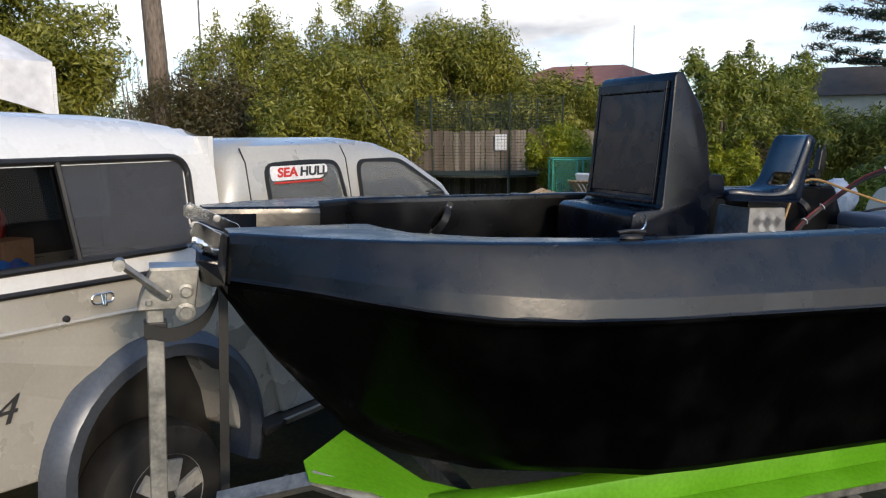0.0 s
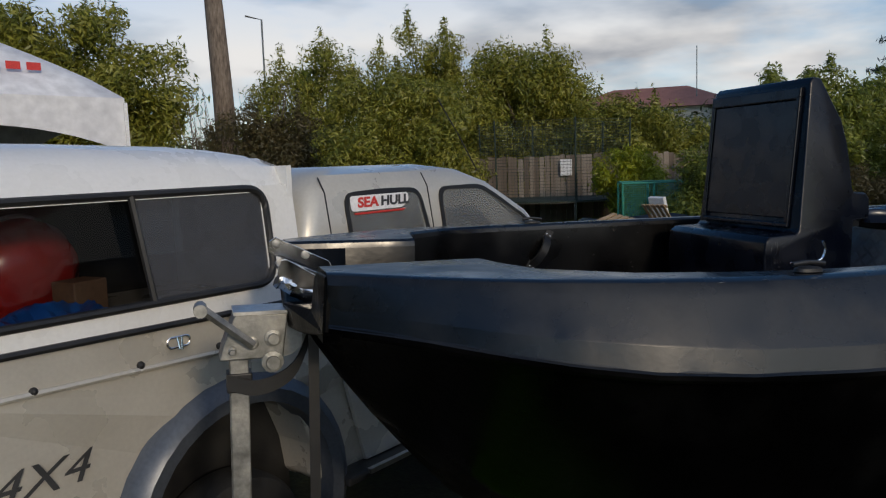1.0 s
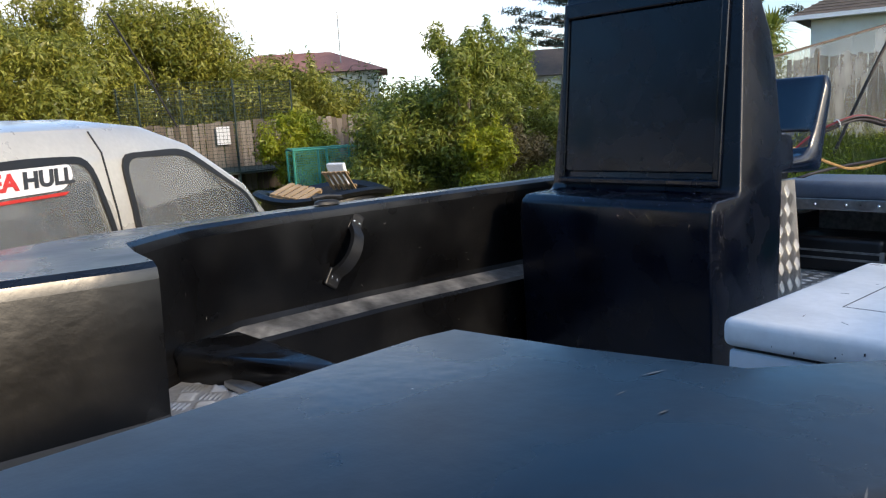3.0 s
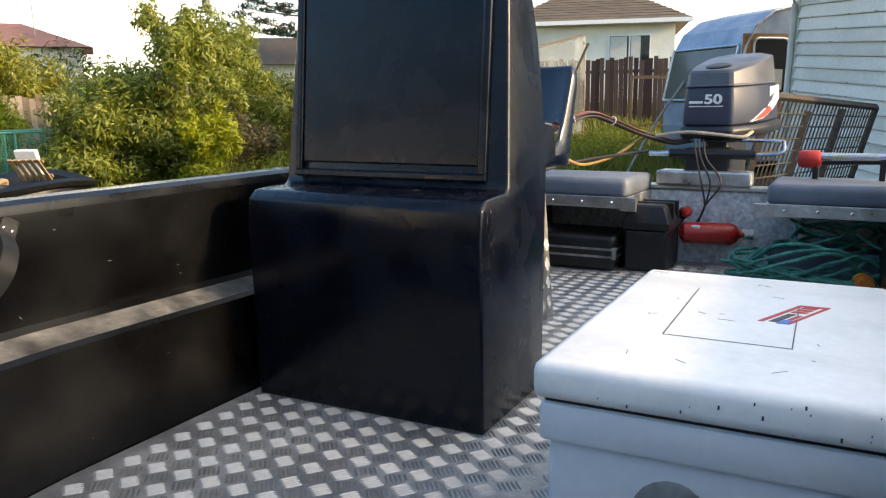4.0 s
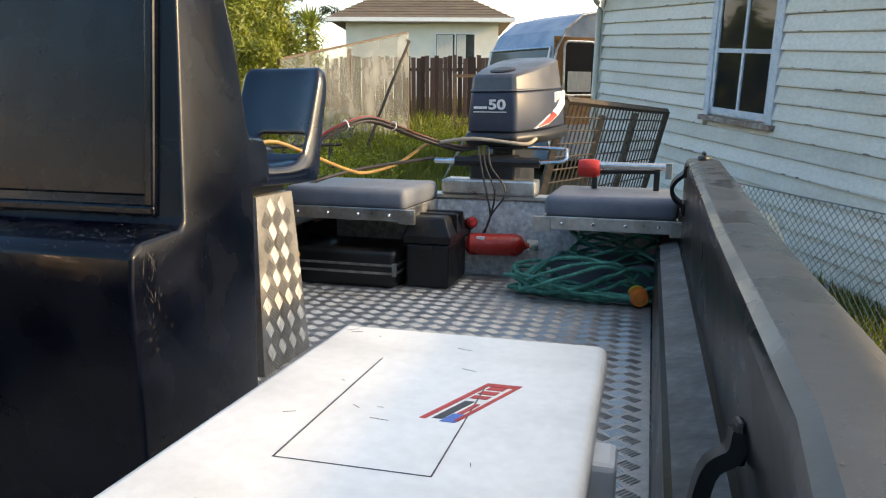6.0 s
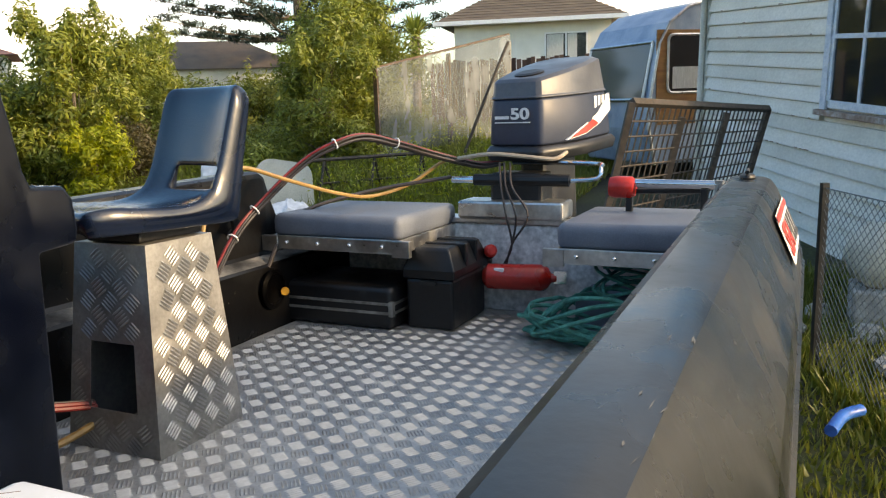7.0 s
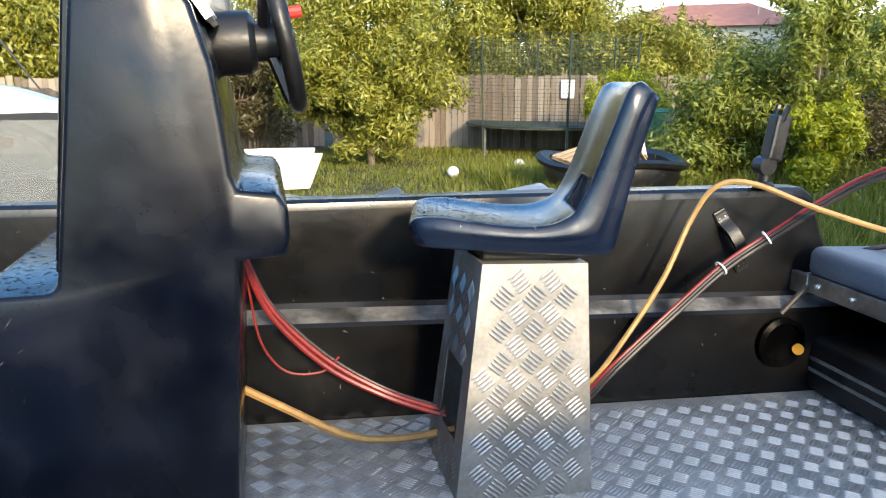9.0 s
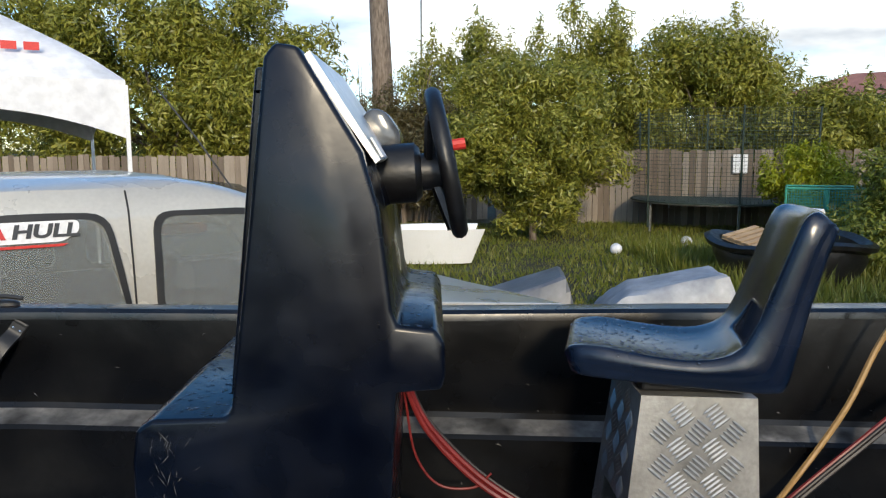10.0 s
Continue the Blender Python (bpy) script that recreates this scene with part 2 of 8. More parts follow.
M = {
    # one black plastic thrice: shade in the outside's colour, sky tint in the top's
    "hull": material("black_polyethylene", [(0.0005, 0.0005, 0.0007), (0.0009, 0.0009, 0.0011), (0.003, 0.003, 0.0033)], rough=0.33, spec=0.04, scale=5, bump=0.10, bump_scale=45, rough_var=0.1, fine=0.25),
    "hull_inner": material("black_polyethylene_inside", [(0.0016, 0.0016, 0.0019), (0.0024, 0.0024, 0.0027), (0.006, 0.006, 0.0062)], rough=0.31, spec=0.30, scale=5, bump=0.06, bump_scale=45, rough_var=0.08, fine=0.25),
    "hull_top": material("scuffed_sky_tinted_polyethylene", [(0.0032, 0.0041, 0.0058), (0.0056, 0.0067, 0.0088), (0.0115, 0.0123, 0.0138)], rough=0.29, spec=0.55, scale=7, bump=0.03, bump_scale=60, rough_var=0.12, fine=0.3),
    "console": material("glossy_black_moulded_plastic", [(0.0010, 0.0020, 0.0057), (0.0014, 0.0027, 0.0072), (0.0028, 0.0045, 0.0098)], rough=0.26, spec=0.34, scale=9, bump=0.10, bump_scale=11, rough_var=0.11, fine=0.3),
    "seat": material("wet_black_seat_plastic", [(0.0015, 0.0048, 0.0145), (0.0021, 0.0062, 0.0185), (0.0034, 0.0088, 0.025)], rough=0.24, spec=0.62, scale=5, bump=0.05, bump_scale=30, rough_var=0.08),
    "ledge": material("worn_grey_plastic_ledge", [(0.02, 0.02, 0.02), (0.10, 0.10, 0.10), (0.20, 0.195, 0.185)], rough=0.6, scale=9, bump=0.2, bump_scale=50, fine=0.3),
    "plate": material("tread_plate_aluminium", [(0.34, 0.34, 0.335), (0.45, 0.445, 0.435), (0.56, 0.55, 0.53)], rough=0.55, metal=0.7, scale=6, bump=0.08, bump_scale=90, rough_var=0.1),
    "tread": material("tread_bars_aluminium", [(0.40, 0.40, 0.395), (0.50, 0.50, 0.49)], rough=0.48, metal=0.8, scale=9, rough_var=0.1),
    # darker copies of the deck's plate and bars, for the pedestal
    "dull_plate": material("darker_tread_plate", [(0.23, 0.23, 0.222), (0.32, 0.317, 0.305), (0.42, 0.412, 0.395)], rough=0.5, metal=0.75, scale=7, bump=0.08, bump_scale=90, rough_var=0.12),
    "pedestal_bars": material("darker_tread_bars", [(0.34, 0.34, 0.335), (0.44, 0.44, 0.43)], rough=0.45, metal=0.8, scale=9, rough_var=0.1),
    "alu": material("bare_aluminium", [(0.42, 0.42, 0.42), (0.56, 0.56, 0.55), (0.66, 0.65, 0.63)], rough=0.36, metal=1.0, scale=12, bump=0.05),
    "galv": material("galvanised_steel", [(0.20, 0.20, 0.19), (0.30, 0.30, 0.285), (0.40, 0.39, 0.36)], rough=0.5, metal=0.8, scale=22, bump=0.1, bump_scale=80),
    "chrome": material("bright_steel", [(0.6, 0.6, 0.6), (0.75, 0.75, 0.75)], rough=0.15, metal=1.0),
    "white_lid": material("worn_white_fibreglass", [(0.72, 0.71, 0.68), (0.82, 0.81, 0.78), (0.86, 0.85, 0.83)], rough=0.45, scale=6, bump=0.05, fine=0.04),
    "white_box": material("pale_grey_white_plastic", [(0.62, 0.64, 0.66), (0.70, 0.72, 0.73)], rough=0.4, scale=5, fine=0.03),
    "vinyl": material("grey_blue_vinyl", [(0.095, 0.112, 0.145), (0.125, 0.145, 0.18), (0.155, 0.175, 0.205)], rough=0.5, scale=6, bump=0.15, bump_scale=220, fine=0.1),
    "black": material("black_plastic", [(0.004, 0.004, 0.0046), (0.009, 0.009, 0.0098)], rough=0.42, scale=14, bump=0.08, bump_scale=80),
    "rubber": material("black_rubber", [(0.010, 0.010, 0.010), (0.022, 0.022, 0.022)], rough=0.75, scale=20, bump=0.15),
    "red": material("red_enamel", [(0.42, 0.018, 0.012), (0.52, 0.025, 0.018)], rough=0.3, scale=9),
    "motor": material("blue_grey_cowling", [(0.030, 0.040, 0.066), (0.040, 0.051, 0.080)], spec=0.3, rough=0.42, scale=6, fine=0.06),
    # cowling grey made lighter to stand for sky light on the top
    "motor_top": material("sky_lightened_cowling", [(0.055, 0.062, 0.078), (0.085, 0.092, 0.108)], rough=0.4, scale=8, fine=0.08),
    "motor_dark": material("dark_grey_cowling", [(0.010, 0.011, 0.014), (0.018, 0.019, 0.023)], rough=0.4),
    "white_mark": material("white_lettering", [(0.75, 0.75, 0.75), (0.8, 0.8, 0.8)], rough=0.5),
    "red_mark": material("red_lettering", [(0.55, 0.03, 0.025), (0.62, 0.05, 0.04)], rough=0.5),
    "dark_mark": material("dark_grey_lettering", [(0.03, 0.032, 0.034), (0.045, 0.045, 0.047)], rough=0.5),
    "rope": material("teal_rope", [(0.012, 0.15, 0.115), (0.025, 0.27, 0.21), (0.05, 0.38, 0.30)], rough=0.7, scale=30, bump=0.5, bump_scale=300, fine=0.3),
    "orange": material("orange_plastic_foam", [(0.75, 0.13, 0.02), (0.8, 0.2, 0.03)], rough=0.55),
    "yellow": material("yellow_plastic_foam", [(0.75, 0.62, 0.03), (0.8, 0.7, 0.06)], rough=0.55),
    "hose": material("tan_fuel_hose", [(0.30, 0.17, 0.055), (0.40, 0.24, 0.085)], rough=0.5, scale=10),
    "loom": material("pale_cream_loom", [(0.38, 0.29, 0.21), (0.50, 0.41, 0.32)], rough=0.55, scale=14),
    "cable_red": material("red_cable_sheath", [(0.15, 0.012, 0.012), (0.21, 0.018, 0.017)], rough=0.45),
    "cable_dark": material("dark_cable_sheath", [(0.02, 0.018, 0.018), (0.04, 0.03, 0.03)], rough=0.5),
    "green": material("lime_green_paint", [(0.10, 0.34, 0.012), (0.14, 0.43, 0.02)], rough=0.45, scale=4),
    "ute_silver": material("champagne_silver_paint", [(0.50, 0.475, 0.42), (0.57, 0.545, 0.485)], rough=0.3, metal=0.25, scale=3, fine=0.04, coat=0.5),
    "ute_white": material("white_gelcoat", [(0.76, 0.76, 0.74), (0.80, 0.80, 0.79)], rough=0.3, scale=3, fine=0.03, coat=0.3),
    "rim_paint": material("silver_wheel_paint", [(0.38, 0.38, 0.37), (0.48, 0.48, 0.47)], rough=0.35, metal=0.25, scale=12),
    "ute_flare": material("grey_flare_plastic", [(0.085, 0.10, 0.125), (0.11, 0.125, 0.15)], rough=0.4, metal=0.3, scale=5),
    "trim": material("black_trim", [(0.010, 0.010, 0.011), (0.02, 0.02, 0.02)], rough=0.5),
    "boards": material("cream_weatherboard_paint", [(0.64, 0.61, 0.54), (0.76, 0.73, 0.66), (0.82, 0.79, 0.73)], rough=0.6, scale=2.5, bump=0.12, bump_scale=40, fine=0.08, random_ob=0.35, stretch=(0.6, 1, 1)),
    "frame_paint": material("chalky_pale_blue_paint", [(0.45, 0.53, 0.62), (0.60, 0.66, 0.72), (0.68, 0.71, 0.74)], rough=0.65, scale=14, bump=0.25, bump_scale=60, fine=0.12),
    "sill": material("peeling_brown_sill", [(0.22, 0.13, 0.10), (0.34, 0.24, 0.20), (0.5, 0.45, 0.42)], rough=0.8, scale=16, bump=0.3),
    "fence": material("grey_weathered_palings", [(0.13, 0.10, 0.075), (0.22, 0.175, 0.135), (0.30, 0.25, 0.20)], rough=0.85, scale=3, bump=0.5, bump_scale=30, stretch=(4, 4, 0.4), random_ob=0.55),
    "fence_dark": material("dark_stained_palings", [(0.065, 0.028, 0.019), (0.105, 0.049, 0.033), (0.16, 0.082, 0.055)], rough=0.85, scale=3, bump=0.4, bump_scale=30, stretch=(4, 4, 0.4), random_ob=0.55),
    "rust": material("rusty_steel", [(0.035, 0.029, 0.025), (0.065, 0.053, 0.045), (0.10, 0.082, 0.07)], rough=0.8, metal=0.2, scale=25, bump=0.3),
    "wire": material("galvanised_wire", [(0.16, 0.16, 0.155), (0.26, 0.26, 0.25)], rough=0.6, metal=0.6),
    "stucco": material("cream_rendered_wall", [(0.70, 0.67, 0.60), (0.78, 0.75, 0.68)], rough=0.8, scale=3, bump=0.1),
    "tile": material("brown_roof_tile", [(0.10, 0.075, 0.06), (0.17, 0.13, 0.10), (0.22, 0.17, 0.13)], rough=0.8, scale=2, bump=0.3, island=0.6),
    "tile_red": material("red_roof_tile", [(0.26, 0.11, 0.085), (0.37, 0.17, 0.13)], rough=0.8, scale=2, bump=0.3),
    "van_blue": material("faded_blue_aluminium_panel", [(0.20, 0.29, 0.40), (0.30, 0.39, 0.50), (0.42, 0.49, 0.56)], rough=0.5, scale=3, bump=0.1, metal=0.2, fine=0.1),
    "van_wood": material("varnished_orange_ply", [(0.26, 0.10, 0.03), (0.38, 0.17, 0.05)], rough=0.5, scale=4, stretch=(1, 1, 6)),
    "lace": material("pale_curtain_cloth", [(0.45, 0.45, 0.42), (0.6, 0.6, 0.57)], rough=0.9, scale=8, stretch=(8, 8, 0.6), fine=0.25),
    "bark": material("pale_brown_bark", [(0.10, 0.075, 0.055), (0.18, 0.14, 0.11), (0.26, 0.21, 0.17)], rough=0.9, scale=6, bump=0.6, bump_scale=20, stretch=(3, 3, 0.6)),
    "tarp": material("grey_plastic_sheet", [(0.22, 0.23, 0.25), (0.32, 0.33, 0.35), (0.42, 0.43, 0.44)], rough=0.45, scale=3, bump=0.3, bump_scale=14),
    "tent": material("white_canvas", [(0.68, 0.68, 0.70), (0.78, 0.78, 0.79)], rough=0.8, scale=2, bump=0.1, bump_scale=8),
    "net": material("green_black_mesh", [(0.018, 0.032, 0.026), (0.03, 0.05, 0.04)], rough=0.8),
    "cage": material("teal_painted_tube", [(0.03, 0.24, 0.17), (0.05, 0.32, 0.23)], rough=0.5),
    "wood": material("pale_raw_timber", [(0.36, 0.24, 0.13), (0.48, 0.34, 0.20)], rough=0.8, scale=4, stretch=(1, 1, 8), bump=0.2),
    "old_wood": material("brown_old_timber", [(0.09, 0.055, 0.035), (0.17, 0.11, 0.07)], rough=0.85, scale=4, stretch=(1, 1, 8), bump=0.3),
    "bag": material("white_plastic_bag", [(0.6, 0.62, 0.66), (0.72, 0.73, 0.75)], rough=0.4, bump=0.5, bump_scale=18),
    "blue": material("bright_blue_plastic", [(0.01, 0.10, 0.42), (0.02, 0.16, 0.55)], rough=0.4, bump=0.3, bump_scale=20),
    "lime_pot": material("lime_green_plastic", [(0.30, 0.62, 0.03), (0.36, 0.7, 0.05)], rough=0.4),
    "brown_box": material("brown_cardboard", [(0.16, 0.09, 0.05), (0.22, 0.13, 0.075)], rough=0.8),
    "cream_panel": material("cream_painted_metal", [(0.5, 0.47, 0.38), (0.6, 0.57, 0.48)], rough=0.5, scale=5),
    "rock": material("pale_broken_concrete", [(0.25, 0.24, 0.22), (0.42, 0.41, 0.38)], rough=0.9, scale=9, bump=0.5),
}
M["glass_dark"] = glass_material("dark_tinted_glass", (0.10, 0.12, 0.13), 0.03, 0.55)
# grey film colour puts a reflection into the canopy pane
M["glass_canopy"] = glass_material("grey_tinted_glass", (0.34, 0.36, 0.40), 0.03, 0.45, (0.115, 0.122, 0.138))
M["glass_slide"] = glass_material("tinted_sliding_glass", (0.55, 0.56, 0.58), 0.02, 0.97)
# pale film colour stands in for grey sky mirrored in the cab windows
M["glass_cab"] = glass_material("lightly_tinted_glass", (0.90, 0.93, 0.92), 0.02, 0.56, (0.27, 0.285, 0.285))
M["tag_amber"] = material("amber_plastic", [(0.42, 0.19, 0.012), (0.5, 0.24, 0.02)], rough=0.5)
M["tarp_dark"] = material("dark_grey_plastic_sheet", [(0.10, 0.105, 0.115), (0.14, 0.145, 0.155), (0.20, 0.205, 0.21)], rough=0.45, scale=3, bump=0.2, bump_scale=14)
M["dash"] = material("smoky_acrylic_panel", [(0.06, 0.065, 0.07), (0.11, 0.115, 0.12)], rough=0.16, scale=10, spec=0.7)
M["seat_cloth"] = material("grey_seat_cloth", [(0.03, 0.03, 0.032), (0.055, 0.055, 0.057)], rough=0.9, scale=30, bump=0.3)
# bluish film colour stands in for sky reflected in the house panes
M["glass_mid"] = glass_material("green_tinted_glass", (0.45, 0.52, 0.54), 0.03, 0.72, (0.05, 0.06, 0.075))
M["glass_van"] = glass_material("pale_caravan_glass", (0.50, 0.55, 0.54), 0.06, 0.45, (0.20, 0.22, 0.215))
M["sheet"] = material("dusty_clear_plastic_sheet", [(0.10, 0.115, 0.11), (0.16, 0.18, 0.175), (0.29, 0.31, 0.305)], rough=0.35, scale=2.5, bump=0.15, bump_scale=9, stretch=(1, 1, 0.4))
M["sheet"].node_tree.nodes["Principled BSDF"].inputs["Alpha"].default_value = 0.55
M["water"] = glass_material("water_drops", (0.95, 0.97, 1.0), 0.02, 0.92)
M["scuff"] = material("scuffed_pale_plastic", [(0.05, 0.05, 0.05), (0.14, 0.138, 0.13)], rough=0.7, scale=60)
M["wet"] = material("wet_black_plastic", [(0.002, 0.002, 0.0025), (0.006, 0.006, 0.0066)], rough=0.28, rough_var=0.25, scale=11, spec=0.6)
M["transom"] = material("flaking_painted_transom", [(0.42, 0.42, 0.42), (0.58, 0.58, 0.58), (0.68, 0.68, 0.67)], rough=0.55, scale=28, bump=0.12, bump_scale=50, fine=0.25)
M["lawn_ground"] = material("lawn_soil", [(0.020, 0.018, 0.011), (0.032, 0.034, 0.013), (0.050, 0.058, 0.018)], rough=0.95, scale=0.9, bump=0.6, bump_scale=30, fine=0.4)
M["leaf_olive"] = leaf_material("olive_leaves", [(0.022, 0.036, 0.007), (0.17, 0.19, 0.03), (0.38, 0.37, 0.065), (0.56, 0.52, 0.17)])
M["leaf_dark"] = leaf_material("dark_green_leaves", [(0.028, 0.045, 0.011), (0.08, 0.105, 0.021), (0.15, 0.165, 0.035)])
M["leaf_yellow"] = leaf_material("yellow_green_leaves", [(0.12, 0.16, 0.010), (0.30, 0.34, 0.022), (0.50, 0.48, 0.04)])
M["leaf_mid"] = leaf_material("mid_green_leaves", [(0.026, 0.045, 0.009), (0.14, 0.18, 0.030), (0.29, 0.32, 0.055), (0.42, 0.40, 0.12)])
M["leaf_dry"] = leaf_material("dry_brown_green_leaves", [(0.06, 0.055, 0.022), (0.12, 0.105, 0.045), (0.17, 0.12, 0.055)])
M["leaf_pine"] = leaf_material("dark_pine_needles", [(0.010, 0.024, 0.012), (0.02, 0.042, 0.02)], 0.15)
M["grass"] = leaf_material("grass_blades", [(0.07, 0.10, 0.015), (0.17, 0.20, 0.03), (0.34, 0.29, 0.075)])


# ---- shapes ----
def part(name, bm, mat, parent=None, label="", smooth=False, bevel=0.0, segments=2):
    """One mesh object; under a thing or a part where a parent is given."""
    me = bpy.data.meshes.new(name)
    bmesh.ops.recalc_face_normals(bm, faces=bm.faces)
    if bevel:
        bmesh.ops.bevel(bm, geom=[e for e in bm.edges if len(e.link_faces) == 2 and e.calc_face_angle(0) > 0.5], offset=bevel, segments=segments, affect="EDGES", profile=0.5, clamp_overlap=True)
    bm.to_mesh(me)
    bm.free()
    for p in me.polygons:
        p.use_smooth = smooth
    if isinstance(mat, (list, tuple)):
        for one in mat:
            me.materials.append(M[one])
    else:
        me.materials.append(M[mat])
    ob = new(name, me)
    if smooth:
        me.set_sharp_from_angle(angle=radians(38))
    ob.parent = parent
    if label:
        tagged(ob, label)
    return ob


def thing(name, m, label, category, group="", kind=""):
    ob = new(name)
    ob.matrix_world = m
    ob.empty_display_size = 0.1
    return tagged(ob, label, category, group, kind)


def box(bm, a, b, m=None):
    """A box from corner a to corner b."""
    r = bmesh.ops.create_cube(bm, size=1)["verts"]
    a, b = Vector(a), Vector(b)
    for v in r:
        v.co = Vector([(a[i] + b[i]) / 2 + v.co[i] * (b[i] - a[i]) for i in range(3)])
        if m:
            v.co = m @ v.co
    return r


def new_box(a, b, m=None):
    bm = bmesh.new()
    box(bm, a, b, m)
    return bm


def tube(bm, points, radius, sides=8, closed=False, taper=None, caps=True):
    """A round bar along the points."""
    pts = [Vector(p) for p in points]
    rings, n = [], len(pts)
    up = Vector((0, 0, 1))
    for i, p in enumerate(pts):
        a, b = pts[i - 1 if i else (n - 1 if closed else 0)], pts[(i + 1) % n if (i < n - 1 or closed) else i]
        d = (b - a).normalized()
        side = d.cross(up)
        if side.length < 0.05:
            side = d.cross(Vector((1, 0, 0)))
        side.normalize()
        over = side.cross(d).normalized()
        r = radius if taper is None else float(radius * taper[i])
        rings.append([bm.verts.new(p + r * (math.cos(2 * math.pi * k / sides) * side + math.sin(2 * math.pi * k / sides) * over)) for k in range(sides)])
    for i in range(n if closed else n - 1):
        a, b = rings[i], rings[(i + 1) % n]
        for k in range(sides):
            bm.faces.new((a[k], a[(k + 1) % sides], b[(k + 1) % sides], b[k]))
    if caps and not closed:
        bm.faces.new(rings[0][::-1])
        bm.faces.new(rings[-1])
    return bm


def new_tube(points, radius, sides=8, closed=False, taper=None):
    return tube(bmesh.new(), points, radius, sides, closed, taper)


def smooth_path(points, steps=6):
    """A Catmull-Rom curve through the points."""
    p = [Vector(q) for q in points]
    p = [2 * p[0] - p[1]] + p + [2 * p[-1] - p[-2]]
    out = []
    for i in range(1, len(p) - 2):
        for k in range(steps):
            t = k / steps
            out.append(0.5 * (2 * p[i] + (p[i + 1] - p[i - 1]) * t + (2 * p[i - 1] - 5 * p[i] + 4 * p[i + 1] - p[i + 2]) * t * t + (3 * p[i] - p[i - 1] - 3 * p[i + 1] + p[i + 2]) * t ** 3))
    return out + [p[-2]]


def prism(bm, outline, a, b, axis="y"):
    """An outline in two axes, drawn out along the third from a to b."""
    def at(u, v, w):
        return {"x": (w, u, v), "y": (u, w, v), "z": (u, v, w)}[axis]
    lo, hi = [bm.verts.new(at(u, v, a)) for u, v in outline], [bm.verts.new(at(u, v, b)) for u, v in outline]
    bm.faces.new(lo)
    bm.faces.new(hi[::-1])
    n = len(outline)
    for k in range(n):
        bm.faces.new((lo[k], hi[k], hi[(k + 1) % n], lo[(k + 1) % n]))
    return bm


def loft(bm, rings, closed=True, caps=True):
    rows = [[bm.verts.new(p) for p in r] for r in rings]
    n = len(rows[0])
    for a, b in zip(rows, rows[1:]):
        for k in range(n if closed else n - 1):
            bm.faces.new((a[k], a[(k + 1) % n], b[(k + 1) % n], b[k]))
    if caps and closed:
        bm.faces.new(rows[0][::-1])
        bm.faces.new(rows[-1])
    return bm


def lathe(bm, profile, centre, axis, sides=20):
    """Rings of (radius, distance along axis)."""
    axis = Vector(axis).normalized()
    s = axis.orthogonal().normalized()
    o = axis.cross(s)
    c = Vector(centre)
    rings = [[c + axis * h + r * (math.cos(2 * math.pi * k / sides) * s + math.sin(2 * math.pi * k / sides) * o) for k in range(sides)] for r, h in profile]
    return loft(bm, rings)


def ball(bm, centre, radius, squash=(1, 1, 1), segments=12):
    r = bmesh.ops.create_uvsphere(bm, u_segments=segments, v_segments=max(6, segments * 2 // 3), radius=radius)["verts"]
    for v in r:
        v.co = Vector(centre) + Vector([v.co[i] * squash[i] for i in range(3)])
    return r


def lettering(text, mat, size, m, parent, name="lettering", depth=0.0008, shear=0.0, bold=0.0, squeeze=1.0):
    """Raised letters of the built-in font as a mesh."""
    cu = bpy.data.curves.new(name, "FONT")
    cu.body, cu.size, cu.extrude, cu.shear, cu.offset = text, size, depth, shear, bold
    cu.align_x, cu.align_y = "CENTER", "CENTER"
    tmp = bpy.data.objects.new("tmp", cu)
    scene.collection.objects.link(tmp)
    me = bpy.data.meshes.new_from_object(tmp.evaluated_get(bpy.context.evaluated_depsgraph_get()))
    bpy.data.objects.remove(tmp)
    me.materials.clear()
    me.materials.append(M[mat])
    for v in me.vertices:
        v.co.x *= squeeze
    me.transform(m)
    ob = new(name, me)
    ob.parent = parent
    return ob


def mesh_from(name, verts, faces, mat, parent=None, label=""):
    me = bpy.data.meshes.new(name)
    me.from_pydata(verts, [], faces)
    me.materials.append(M[mat])
    ob = new(name, me)
    ob.parent = parent
    if label:
        tagged(ob, label)
    return ob


